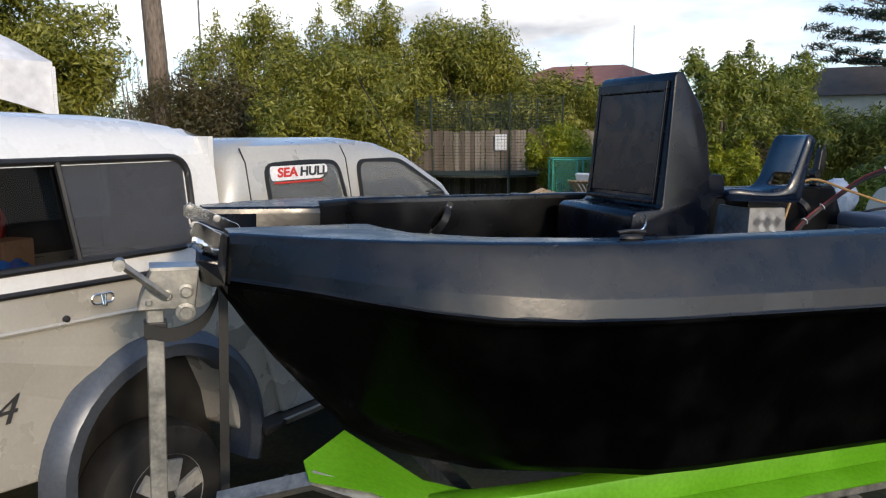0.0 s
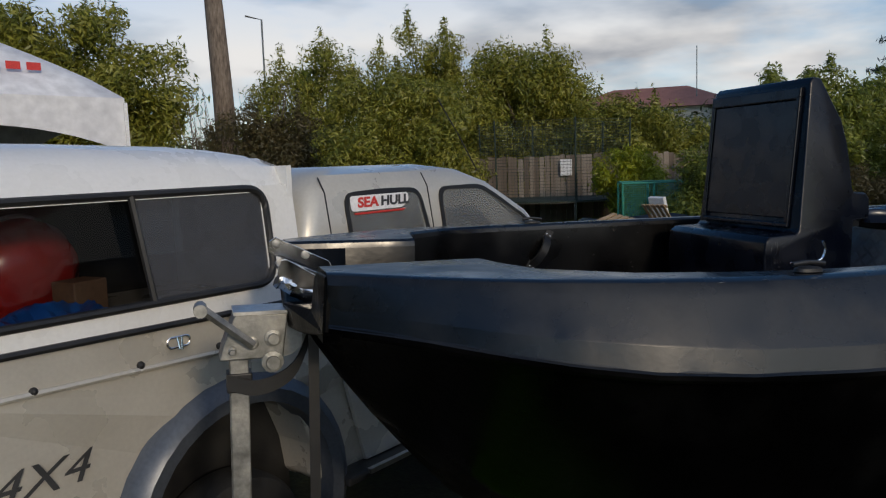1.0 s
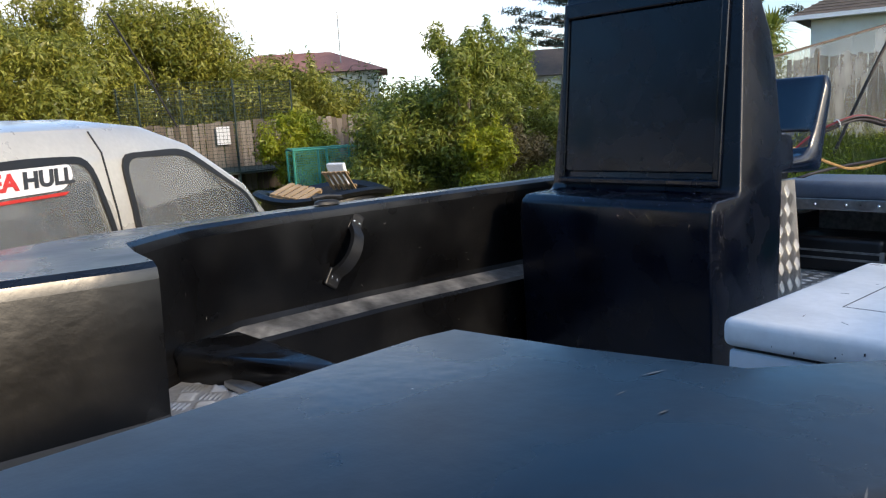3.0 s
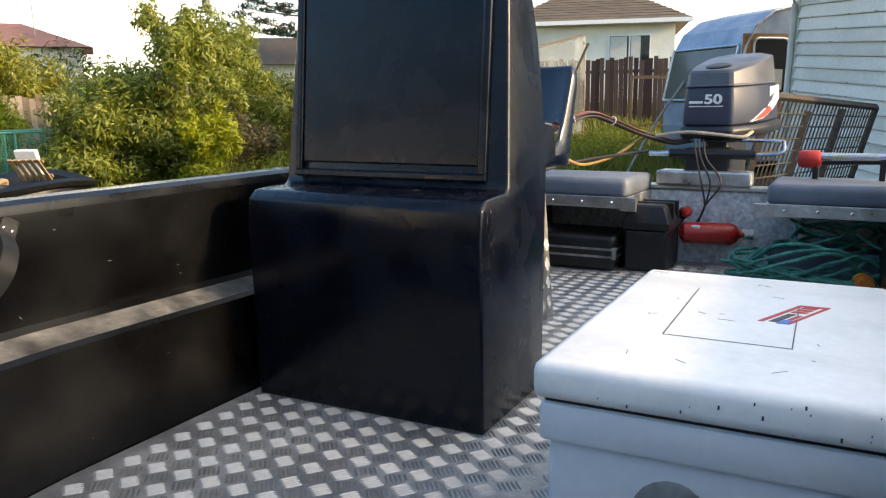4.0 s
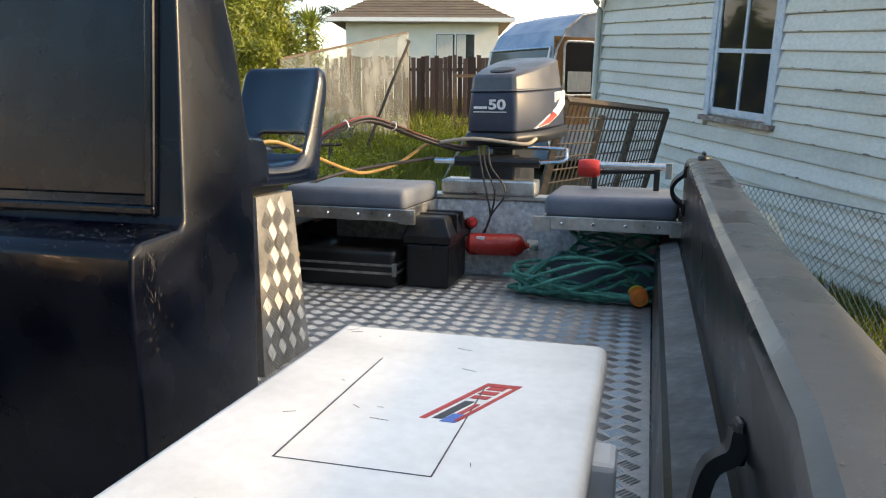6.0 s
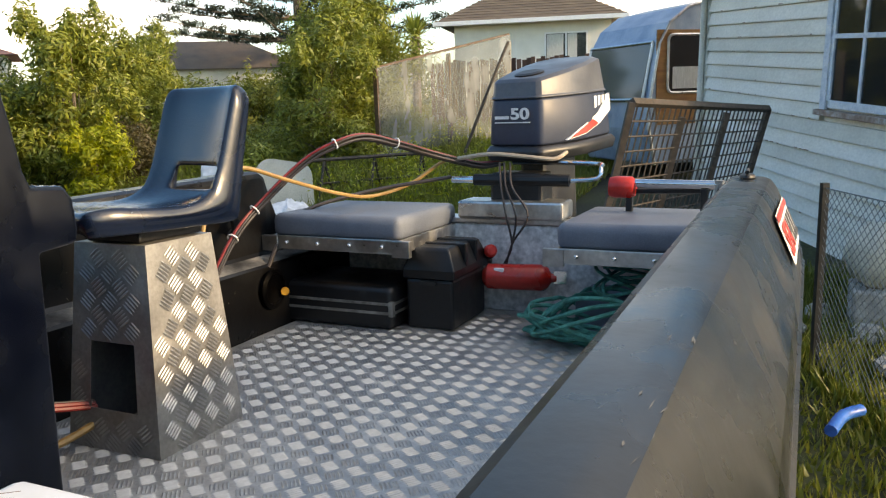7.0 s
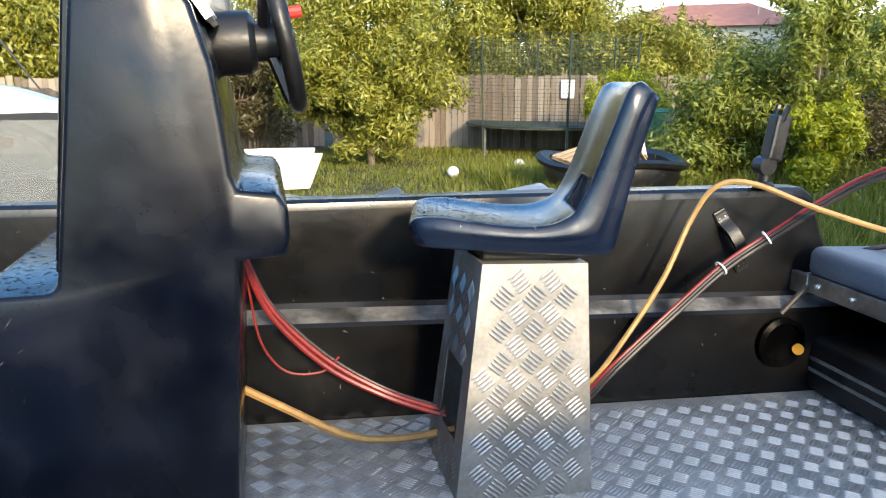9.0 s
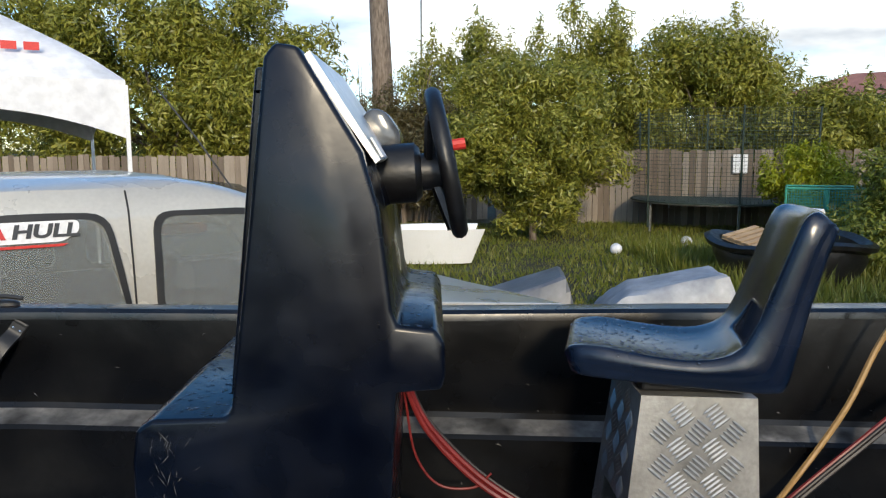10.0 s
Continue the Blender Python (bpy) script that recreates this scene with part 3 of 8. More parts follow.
def leaves(name, blobs, count, size, mat, parent=None, seed=1, slim=0.55, hollow=0.55, droop=0.25):
    """Many small leaves in and on the given ellipsoids: (x, y, z, rx, ry, rz)."""
    rng = np.random.default_rng(seed)
    bl = np.array(blobs, float)
    share = bl[:, 3] * bl[:, 4] + bl[:, 4] * bl[:, 5] + bl[:, 3] * bl[:, 5]
    pick = rng.choice(len(bl), count, p=share / share.sum())
    d = rng.normal(size=(count, 3))
    d /= np.linalg.norm(d, axis=1)[:, None]
    # uneven outline: radius varies with direction and blob
    k = bl[pick, 0] * 1.7 + bl[pick, 1] * 2.3
    wob = 1 + 0.16 * np.sin(5 * d[:, 0] + k) * np.cos(4 * d[:, 1] - k) + 0.13 * np.sin(9 * d[:, 2] + 2 * k + 3 * d[:, 0])
    rad = wob * (hollow + (1.08 - hollow) * rng.random(count) ** 0.6)
    c = bl[pick, :3] + d * bl[pick, 3:] * rad[:, None]
    keep = c[:, 2] > 0.03
    c, d = c[keep], d[keep]
    n = len(c)
    nrm = d + rng.normal(scale=0.55, size=(n, 3)) + [0, 0, 0.25]
    nrm /= np.linalg.norm(nrm, axis=1)[:, None]
    along = np.cross(nrm, rng.normal(size=(n, 3)))
    along[:, 2] -= droop
    along -= nrm * (along * nrm).sum(1)[:, None]
    along /= np.linalg.norm(along, axis=1)[:, None] + 1e-9
    wide = np.cross(nrm, along)
    s = size * (0.6 + 0.8 * rng.random(n))[:, None]
    a, b = along * s, wide * s * slim
    v = np.stack([c - a, c + b * 0.5 - a * 0.1 + nrm * s * 0.12, c + a, c - b * 0.5 - a * 0.1 + nrm * s * 0.12], 1).reshape(-1, 3)
    me = bpy.data.meshes.new(name)
    me.vertices.add(4 * n)
    me.vertices.foreach_set("co", v.ravel())
    me.loops.add(4 * n)
    me.loops.foreach_set("vertex_index", np.arange(4 * n))
    me.polygons.add(n)
    me.polygons.foreach_set("loop_start", np.arange(0, 4 * n, 4))
    me.update(calc_edges=True)
    me.materials.append(M[mat])
    ob = new(name, me)
    ob.parent = parent
    return ob


# ---- ground ----


def rise(x, y):
    """The lie of the land: a dip where the ute and trailer stand, rising slowly to the back."""
    back = min(1.25, max(0.0, 0.062 * (x - 9))) * max(0.0, min(1.0, (32 - abs(y - 7)) / 18))
    return back - 0.29 * math.exp(-((x - 1.5) ** 2 + (y - 4.5) ** 2) / 30)


bm = bmesh.new()
bmesh.ops.create_grid(bm, x_segments=170, y_segments=170, size=1)
for v in bm.verts:
    # fine near the yard, stretching to the horizon
    x, y = (math.copysign(abs(c) ** 3, c) * 1500 + c * 30 for c in v.co.xy)
    x, y = x + 8, y + 8
    v.co = (x, y, rise(x, y) + 0.025 * noise.noise((x * 0.6, y * 0.6, 0)) + 0.02 * noise.noise((x * 1.9, y * 1.9, 3)))
part("ground", bm, "lawn_ground", None, "", True)
tagged(bpy.data.objects["ground"], "patchy backyard lawn and soil", "ground", "", "structure")

# ---- boat hull ----
MID = 2.9
DECK = 0.96


def curve(x, table):
    return float(np.interp(x, [a for a, _ in table], [b for _, b in table]))


RIDGE = [(0.69, 0.47), (0.85, 0.60), (1.0, 0.70), (1.15, 0.77), (1.3, 0.82), (1.5, 0.865), (1.75, 0.89), (2.7, 0.91), (4.5, 0.965), (5.0, 0.975)]
RUB = [(0.69, 0.49), (0.85, 0.65), (1.0, 0.77), (1.15, 0.85), (1.3, 0.91), (1.5, 0.955), (1.75, 0.985), (2.7, 1.01), (4.5, 1.065), (5.0, 1.07)]
INNER = [(0.69, 0.33), (1.08, 0.300), (1.12, 0.305), (1.14, 0.42), (1.175, 0.55), (1.35, 0.69), (1.6, 0.76), (1.9, 0.79), (2.7, 0.805), (4.5, 0.845), (5.0, 0.85)]
SHEER = [(0.69, 1.478), (1.2, 1.482), (1.75, 1.485), (2.7, 1.503), (3.5, 1.53), (4.3, 1.553), (4.39, 1.553), (4.42, 1.535), (4.455, 1.45), (4.50, 1.365), (4.54, 1.345), (5.0, 1.342)]
KEEL = [(0.69, 1.27), (0.78, 1.13), (0.88, 1.0), (1.0, 0.86), (1.15, 0.70), (1.35, 0.58), (1.7, 0.51), (5.0, 0.48)]
CHINE = [(0.69, 0.03), (0.88, 0.16), (1.15, 0.42), (1.5, 0.66), (1.9, 0.76), (5.0, 0.80)]
CHINE_Z = [(0.69, 1.28), (0.88, 1.03), (1.15, 0.86), (1.5, 0.77), (2.0, 0.73), (5.0, 0.70)]
BOTTOM = [(0.69, 0.30), (1.08, 0.295), (1.12, 0.300), (1.14, 0.41), (1.175, 0.53), (1.3, 0.61), (1.5, 0.69), (1.9, 0.725), (2.7, 0.735), (4.5, 0.755), (5.0, 0.76)]


KNUCKLE = [(0.69, 1.393), (0.85, 1.388), (1.0, 1.378), (1.15, 1.366), (1.3, 1.357), (1.5, 1.346), (2.0, 1.343), (2.7, 1.345), (4.38, 1.370), (4.42, 1.365), (4.50, 1.300), (4.54, 1.288), (5.0, 1.285)]
LIP = [(0.69, 1.342), (0.85, 1.338), (1.0, 1.321), (1.15, 1.303), (1.3, 1.290), (1.5, 1.282), (2.0, 1.278), (2.7, 1.277), (4.38, 1.300), (4.42, 1.297), (4.50, 1.258), (4.54, 1.250), (5.0, 1.248)]
PLATFORM = 1.20


def outside(x, z):
    """How far out the hull's skin is at a height below the rub strake."""
    return float(np.interp(z, [curve(x, KEEL), curve(x, CHINE_Z), curve(x, LIP) - 0.01], [0.0, curve(x, CHINE), curve(x, RUB) - 0.05]))


def floor_z(x):
    return max(DECK - 0.002 if x > 1.415 else PLATFORM - 0.03, curve(x, KEEL) + 0.04)


def section(x):
    """Half of the hull's section from keel to deck: (out from the middle, height)."""
    h, r, i, z = (curve(x, t) for t in (RIDGE, RUB, INNER, SHEER))
    fl = floor_z(x)
    b = max(0.02, min(curve(x, BOTTOM), outside(x, fl) - 0.03))
    led = min(1.0, max(0.0, (x - 1.2) / 0.25)) * 0.085
    lz = max(1.205, fl + 0.01)
    kz, rz = curve(x, KNUCKLE), curve(x, LIP)
    f = 0.022 + 0.016 * min(1.0, max(0.0, (x - 0.9) / 1.2))
    return [(0, curve(x, KEEL)), (curve(x, CHINE) * 0.55, curve(x, KEEL) * 0.5 + curve(x, CHINE_Z) * 0.5 - 0.01), (curve(x, CHINE), curve(x, CHINE_Z)), (curve(x, CHINE) + 0.03, curve(x, CHINE_Z) + 0.03), (r - 0.05, rz - 0.012), (r - 0.008, rz - 0.010), (r, rz - 0.002), (r, rz + 0.008), (r - 0.007, rz + 0.013),
            (r - 0.0170, kz - 0.002), (r - 0.0185, kz + 0.002), (h + f * 0.62, z - f * 1.25), (h + f * 0.28, z - f * 0.62), (h - f * 0.05, z - f * 0.23), (h - f * 0.5, z - f * 0.05), (h - f, z), (i + 0.018, z), (i + 0.004, z - 0.008), (i, z - 0.025),
            (b + led + 0.004, lz + 0.04), (b + led - 0.004, lz + 0.027), (b + 0.014, lz + 0.009), (b + 0.004, lz), (b, fl), (0, fl)]


boat = thing("boat", TRIM, "open black moulded plastic dinghy with a tread-plate deck on a trailer", "boat")
xs = [0.69, 0.74, 0.80, 0.88, 0.95, 1.02, 1.08, 1.12, 1.14, 1.175, 1.22, 1.3, 1.36, 1.41, 1.42, 1.5, 1.62, 1.75, 1.9, 2.1, 2.4, 2.7, 3.1, 3.5, 3.9, 4.2, 4.34, 4.39, 4.405, 4.42, 4.455, 4.50, 4.54, 4.7, 5.0]
bm = bmesh.new()
for side in (-1, 1):
    rows = [[bm.verts.new((x, MID + side * o, z)) for o, z in section(x)] for x in xs]
    for a, b in zip(rows, rows[1:]):
        for k in range(len(a) - 1):
            f = bm.faces.new((a[k], a[k + 1], b[k + 1], b[k]))
            # sky-tinted plastic on the upper side, shade-dark below, glossier inside
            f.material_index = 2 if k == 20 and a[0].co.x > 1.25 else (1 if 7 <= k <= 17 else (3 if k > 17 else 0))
    # bow wall and stern wall, from keel to deck
    for row in (rows[0], rows[-1]):
        bm.faces.new(row if side < 0 else row[::-1])
bmesh.ops.remove_doubles(bm, verts=bm.verts, dist=0.0005)
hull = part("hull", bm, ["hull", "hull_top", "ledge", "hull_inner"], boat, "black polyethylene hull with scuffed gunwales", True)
hull.data.set_sharp_from_angle(angle=radians(22))
# a crisp line where the sloping side meets the upright band
on_knuckle = [abs(v.co.z - curve(v.co.x, KNUCKLE) + 0.002) < 0.0002 and abs(v.co.y - MID) > curve(v.co.x, RUB) - 0.03 for v in hull.data.vertices]
for e in hull.data.edges:
    if on_knuckle[e.vertices[0]] and on_knuckle[e.vertices[1]]:
        e.use_edge_sharp = True

for side in (-1, 1):
    part("rub_bead", new_tube(smooth_path([(x, MID + side * (curve(x, RUB) - 0.010), curve(x, LIP) + 0.013) for x in xs[::2]], 3), 0.0040, 6), "hull_top", boat, "worn moulded bead along the rub strake", True)
# the bow between the two pads: a shallow V wall that carries the roller
bm = bmesh.new()
vee = [(-0.468, 1.470), (-0.375, 1.468), (-0.345, 1.455), (-0.300, 1.365), (0.0, 1.335), (0.300, 1.365), (0.345, 1.455), (0.375, 1.468), (0.468, 1.470), (0.488, 1.335), (0.25, 1.29), (0.0, 1.265), (-0.25, 1.29), (-0.488, 1.335)]
outer = [bm.verts.new((0.676 - 0.035 * (1 - abs(o) / 0.49) + 0.012 * (z > 1.34), MID + o, z)) for o, z in vee]
inner = [bm.verts.new((0.76, MID + o * 0.99, z)) for o, z in vee]
bm.faces.new(outer)
bm.faces.new(inner[::-1])
for k in range(len(vee)):
    bm.faces.new((outer[k], inner[k], inner[(k + 1) % len(vee)], outer[(k + 1) % len(vee)]))
part("bow_wall", bm, "hull", boat, "", False, 0.006)
part("bow_inner_wall", new_box((0.70, MID - 0.33, 1.28), (0.745, MID + 0.33, 1.333)), "hull", boat)
# transom with the motor well
part("transom", new_box((4.90, MID - 0.78, DECK - 0.3), (4.985, MID + 0.78, 1.315)), "transom", boat, "scuffed grey transom board", False, 0.012)
part("transom_capping", new_box((4.885, MID - 0.60, 1.317), (5.02, MID + 0.60, 1.337)), "alu", boat, "bent aluminium capping", False, 0.004)
part("motor_pad", new_box((4.86, MID - 0.22, 1.338), (5.03, MID + 0.22, 1.41)), "alu", boat, "scratched aluminium clamping pad", False, 0.01)

# deck of five-bar tread plate
bm = bmesh.new()
row = [x for x in xs if 1.42 <= x <= 4.88] + [4.88]
lo = [bm.verts.new((x, MID - curve(x, BOTTOM) + 0.004, DECK + 0.002)) for x in row]
hi = [bm.verts.new((x, MID + curve(x, BOTTOM) - 0.004, DECK + 0.002)) for x in row]
for k in range(len(row) - 1):
    bm.faces.new((lo[k], lo[k + 1], hi[k + 1], hi[k]))
part("deck_plate", bm, "plate", boat, "aluminium tread-plate deck")


def tread_bars(spots, place, height=0.0024):
    """Groups of five short raised bars, turned one way and the other in turn; place maps (u, v, up) to space."""
    verts, faces = [], []
    length, width, gap = 0.040, 0.0062, 0.0090
    for i, (u, v, way) in enumerate(spots):
        dx, dy = (0.78, 0.62) if way else (0.78, -0.62)
        for k in range(-2, 3):
            cu, cv = u - dy * k * gap, v + dx * k * gap
            base = len(verts)
            for a, b in ((-1, 0), (-0.6, 1), (0.6, 1), (1, 0), (0.6, -1), (-0.6, -1)):
                verts.append(place(cu + dx * a * length / 2 - dy * b * width / 2, cv + dy * a * length / 2 + dx * b * width / 2, 0.0))
            verts.append(place(cu - dx * length * 0.30, cv - dy * length * 0.30, height))
            verts.append(place(cu + dx * length * 0.30, cv + dy * length * 0.30, height))
            s, e = base + 6, base + 7
            faces += [(base, base + 1, s), (base + 1, base + 2, e, s), (base + 2, base + 3, e), (base + 3, base + 4, e), (base + 4, base + 5, s, e), (base + 5, base, s)]
    return verts, faces


PITCH = 0.068


def lattice(u0, u1, v0, v1, inside):
    out = []
    for half in (0, 1):
        for i in range(int((u1 - u0) / PITCH) + 1):
            for j in range(int((v1 - v0) / PITCH) + 1):
                u, v = u0 + (i + half / 2) * PITCH, v0 + (j + half / 2) * PITCH
                if inside(u, v):
                    out.append((u, v, half))
    return out


spots = lattice(1.45, 4.86, -0.76, 0.76, lambda u, v: abs(v) < curve(u, BOTTOM) - 0.028 and u < 4.86)
verts, faces = tread_bars([(u, MID + v, w) for u, v, w in spots], lambda u, v, w: (u, v, DECK + 0.002 + w))
deck_tread = mesh_from("deck_tread", verts, faces, "tread", boat)
tagged(deck_tread, "raised five-bar tread pattern", "", "", "stuff")

# ---- console ----
console = thing("helm_console", TRIM @ pose(2.6, 3.3, DECK), "glossy black moulded plastic helm console with a forward bench", "console")
CP = pose(-2.6, -3.3, -DECK)


def in_console(bm):
    bmesh.ops.transform(bm, matrix=CP, verts=bm.verts)
    return bm


bm = bmesh.new()
upper = [(2.425, DECK), (2.40, 1.40), (2.405, 1.455), (2.43, 1.474), (2.545, 1.480), (2.556, 1.492), (2.58, 1.8), (2.598, 2.045), (2.615, 2.066), (2.65, 2.062), (2.70, 1.985), (2.752, 1.905), (2.78, 1.82), (2.795, 1.73), (2.805, 1.66), (2.815, 1.635), (2.875, 1.632), (2.89, 1.61), (2.893, 1.56), (2.888, 1.535), (2.815, 1.528), (2.81, 1.0), (2.81, DECK)]
prism(bm, upper, 2.99, 3.60)
for v in bm.verts:
    k = max(0.0, (v.co.z - 1.45) / 0.62)
    v.co.y += 0.03 * k if v.co.y < 3.3 else -0.03 * k
console_body = part("body", in_console(bm), "console", console, "moulded body with a forward bench and worn corner", True, 0.018, 3)
# framed hatch on the forward face
bm = bmesh.new()


def face_pt(y, z, out=0.0):
    return (2.555 + (z - 1.44) * 0.071 - out, y, z)


def panel(bm, y0, y1, z0, z1, out, thick):
    ring = [(y0, z0), (y1, z0), (y1, z1), (y0, z1)]
    a, b = [bm.verts.new(face_pt(y, z, out)) for y, z in ring], [bm.verts.new(face_pt(y, z, out - thick)) for y, z in ring]
    bm.faces.new(a)
    bm.faces.new(b[::-1])
    for k in range(4):
        bm.faces.new((a[k], b[k], b[(k + 1) % 4], a[(k + 1) % 4]))


panel(bm, 3.065, 3.545, 1.535, 1.985, 0.009, 0.02)
part("hatch_panel", in_console(bm), "console", console, "recessed rectangular hatch panel", False, 0.004)
for y0, y1, z0, z1 in ((3.045, 3.065, 1.515, 2.0), (3.545, 3.565, 1.515, 2.0), (3.045, 3.565, 1.500, 1.519), (3.045, 3.565, 1.985, 2.03)):
    bm = bmesh.new()
    panel(bm, y0, y1, z0, z1, 0.017, 0.03)
    part("hatch_rim", in_console(bm), "console", console, "", False, 0.005)
# clear screen on the after slope
bm = bmesh.new()
prism(bm, [(2.650, 2.050), (2.662, 2.060), (2.778, 1.893), (2.770, 1.887)], 3.06, 3.54)
part("dash_panel", in_console(bm), "alu", console, "shiny pale instrument panel")
bm = bmesh.new()
prism(bm, [(2.757, 1.927), (2.760, 1.929), (2.780, 1.898), (2.777, 1.896)], 3.10, 3.19)
part("paper_label", in_console(bm), "white_mark", console, "small white paper label")
bm = bmesh.new()
prism(bm, [(2.715, 1.965), (2.735, 1.990), (2.765, 1.985), (2.795, 1.945), (2.800, 1.905), (2.760, 1.895)], 3.36, 3.52)
part("instrument_pod", in_console(bm), "dash", console, "grey instrument pod", True, 0.012, 3)
# steering wheel
part("steering_boss", in_console(lathe(bmesh.new(), [(0.0, 0), (0.056, 0), (0.058, 0.012), (0.058, 0.085), (0.048, 0.095), (0.036, 0.097), (0.036, 0.16), (0.02, 0.165), (0.0, 0.165)], (2.745, 3.32, 1.858), (1, 0, 0.10))), "black", console, "", True)
wheel_c, wheel_n = Vector((2.888, 3.32, 1.886)), Vector((1, 0, 0.24)).normalized()
ws = wheel_n.orthogonal().normalized()
wo = wheel_n.cross(ws)
part("steering_wheel", in_console(new_tube([wheel_c + 0.132 * (math.cos(a) * ws + math.sin(a) * wo) for a in np.linspace(0, 2 * math.pi, 40, endpoint=False)], 0.0165, 10, True)), "black", console, "black three-spoke wheel", True)
for k in range(3):
    a = math.pi / 2 + k * 2 * math.pi / 3
    d = math.cos(a) * ws + math.sin(a) * wo
    part("spoke", in_console(new_tube([wheel_c - wheel_n * 0.03 + d * 0.02, wheel_c - wheel_n * 0.012 + d * 0.128], 0.011, 6)), "black", console)
part("wheel_knob", in_console(new_tube([wheel_c + Vector((0.008, -0.03, 0.035)), wheel_c + Vector((0.034, -0.03, 0.040))], 0.011, 10)), "red_mark", console, "red stop switch")

# ---- helm seat and its tread-plate pedestal ----
helm = thing("bucket_chair", TRIM @ pose(3.4, 3.32, DECK), "wet black moulded plastic helm chair on a folded tread-plate pedestal", "chair")
HP = pose(-3.4, -3.32, -DECK)
base, top = [(3.235, 3.20), (3.535, 3.20), (3.535, 3.49), (3.235, 3.49)], [(3.275, 3.235), (3.50, 3.235), (3.50, 3.455), (3.275, 3.455)]
bm = bmesh.new()
lo, hi = [bm.verts.new((x, y, DECK + 0.003)) for x, y in base], [bm.verts.new((x, y, 1.46)) for x, y in top]
for k in range(3):
    bm.faces.new((lo[k], lo[(k + 1) % 4], hi[(k + 1) % 4], hi[k]))
bm.faces.new(hi)


def front(v, w):
    """A point of the pedestal's forward side: v across from 0 to 1, w up from 0 to 1."""
    a, b = Vector((*base[3], DECK + 0.003)).lerp(Vector((*base[0], DECK + 0.003)), v), Vector((*top[3], 1.46)).lerp(Vector((*top[0], 1.46)), v)
    return a.lerp(b, w)


for v0, v1, w0, w1 in ((0, 0.24, 0, 1), (0.78, 1, 0, 1), (0.24, 0.78, 0, 0.20), (0.24, 0.78, 0.53, 1)):
    bm.faces.new([bm.verts.new(front(v, w)) for v, w in ((v0, w0), (v1, w0), (v1, w1), (v0, w1))])
bmesh.ops.remove_doubles(bm, verts=bm.verts, dist=0.0008)
bmesh.ops.transform(bm, matrix=HP, verts=bm.verts)
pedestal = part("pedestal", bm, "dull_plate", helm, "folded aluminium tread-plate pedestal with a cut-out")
pedestal.modifiers.new("thickness", "SOLIDIFY").thickness = 0.004
verts, faces = [], []
for kind_, corners in (("near", ((base[0], top[0]), (base[1], top[1]))), ("front", ((base[3], top[3]), (base[0], top[0]))), ("after", ((base[1], top[1]), (base[2], top[2])))):
    (b0, t0), (b1, t1) = corners
    p0, p1, q0, q1 = Vector((*b0, DECK)), Vector((*b1, DECK)), Vector((*t0, 1.46)), Vector((*t1, 1.46))
    nrm = (p1 - p0).cross(q0 - p0).normalized()
    wide_lo, high = (p1 - p0).length, (q0 - p0).length
    along = (p1 - p0).normalized()
    upw = ((q0 + q1) / 2 - (p0 + p1) / 2).normalized()
    mid_b = (p0 + p1) / 2
    sp = []
    for i in range(-3, 4):
        for j in range(16):
            way = j % 2
            u, v = (i + way / 2) * PITCH, 0.024 + j * PITCH / 2
            half = wide_lo / 2 * (1 - v / high) + (q1 - q0).length / 2 * v / high
            if abs(u) < half - 0.026 and v < high - 0.016 and not (kind_ == "front" and -0.10 < u < 0.11 and 0.07 < v < 0.29):
                sp.append((u, v, way))
    vs, fs = tread_bars(sp, lambda u, v, w: tuple(HP @ (mid_b + along * u + upw * v + nrm * (0.0025 + w))), 0.0018)
    faces += [tuple(q + len(verts) for q in f_) for f_ in fs]
    verts += vs
tagged(mesh_from("pedestal_tread", verts, faces, "pedestal_bars", pedestal), "raised five-bar tread pattern", "", "", "stuff")

# bucket: a sheet wrapped from the front lip over the pan and up the back, with a rolled rim and a tucked skirt, swung a little to starboard
SWING = radians(-13)
prof = smooth_path([(-0.222, 0, 1.497), (-0.240, 0, 1.522), (-0.232, 0, 1.545), (-0.18, 0, 1.546), (-0.10, 0, 1.538), (-0.02, 0, 1.534), (0.04, 0, 1.543), (0.088, 0, 1.575), (0.118, 0, 1.63), (0.147, 0, 1.72), (0.173, 0, 1.80), (0.188, 0, 1.822), (0.207, 0, 1.826), (0.226, 0, 1.812)], 4)
bm = bmesh.new()
rows = []
RIM = ((0.12, 0.970), (0.34, 1.0), (0.56, 0.99), (0.62, 0.95), (1.0, 0.93))
skirt_x = [(0, -0.215), (0.12, -0.225), (0.2, -0.205), (0.31, -0.11), (0.385, -0.02), (0.46, 0.07), (0.54, 0.150), (0.58, 0.165), (0.63, 0.175), (0.77, 0.208), (0.9, 0.226), (1, 0.232)]
skirt_z = [(0, 1.490), (0.2, 1.492), (0.5, 1.490), (0.56, 1.496), (0.60, 1.53), (0.69, 1.65), (0.77, 1.735), (0.9, 1.79), (1, 1.795)]
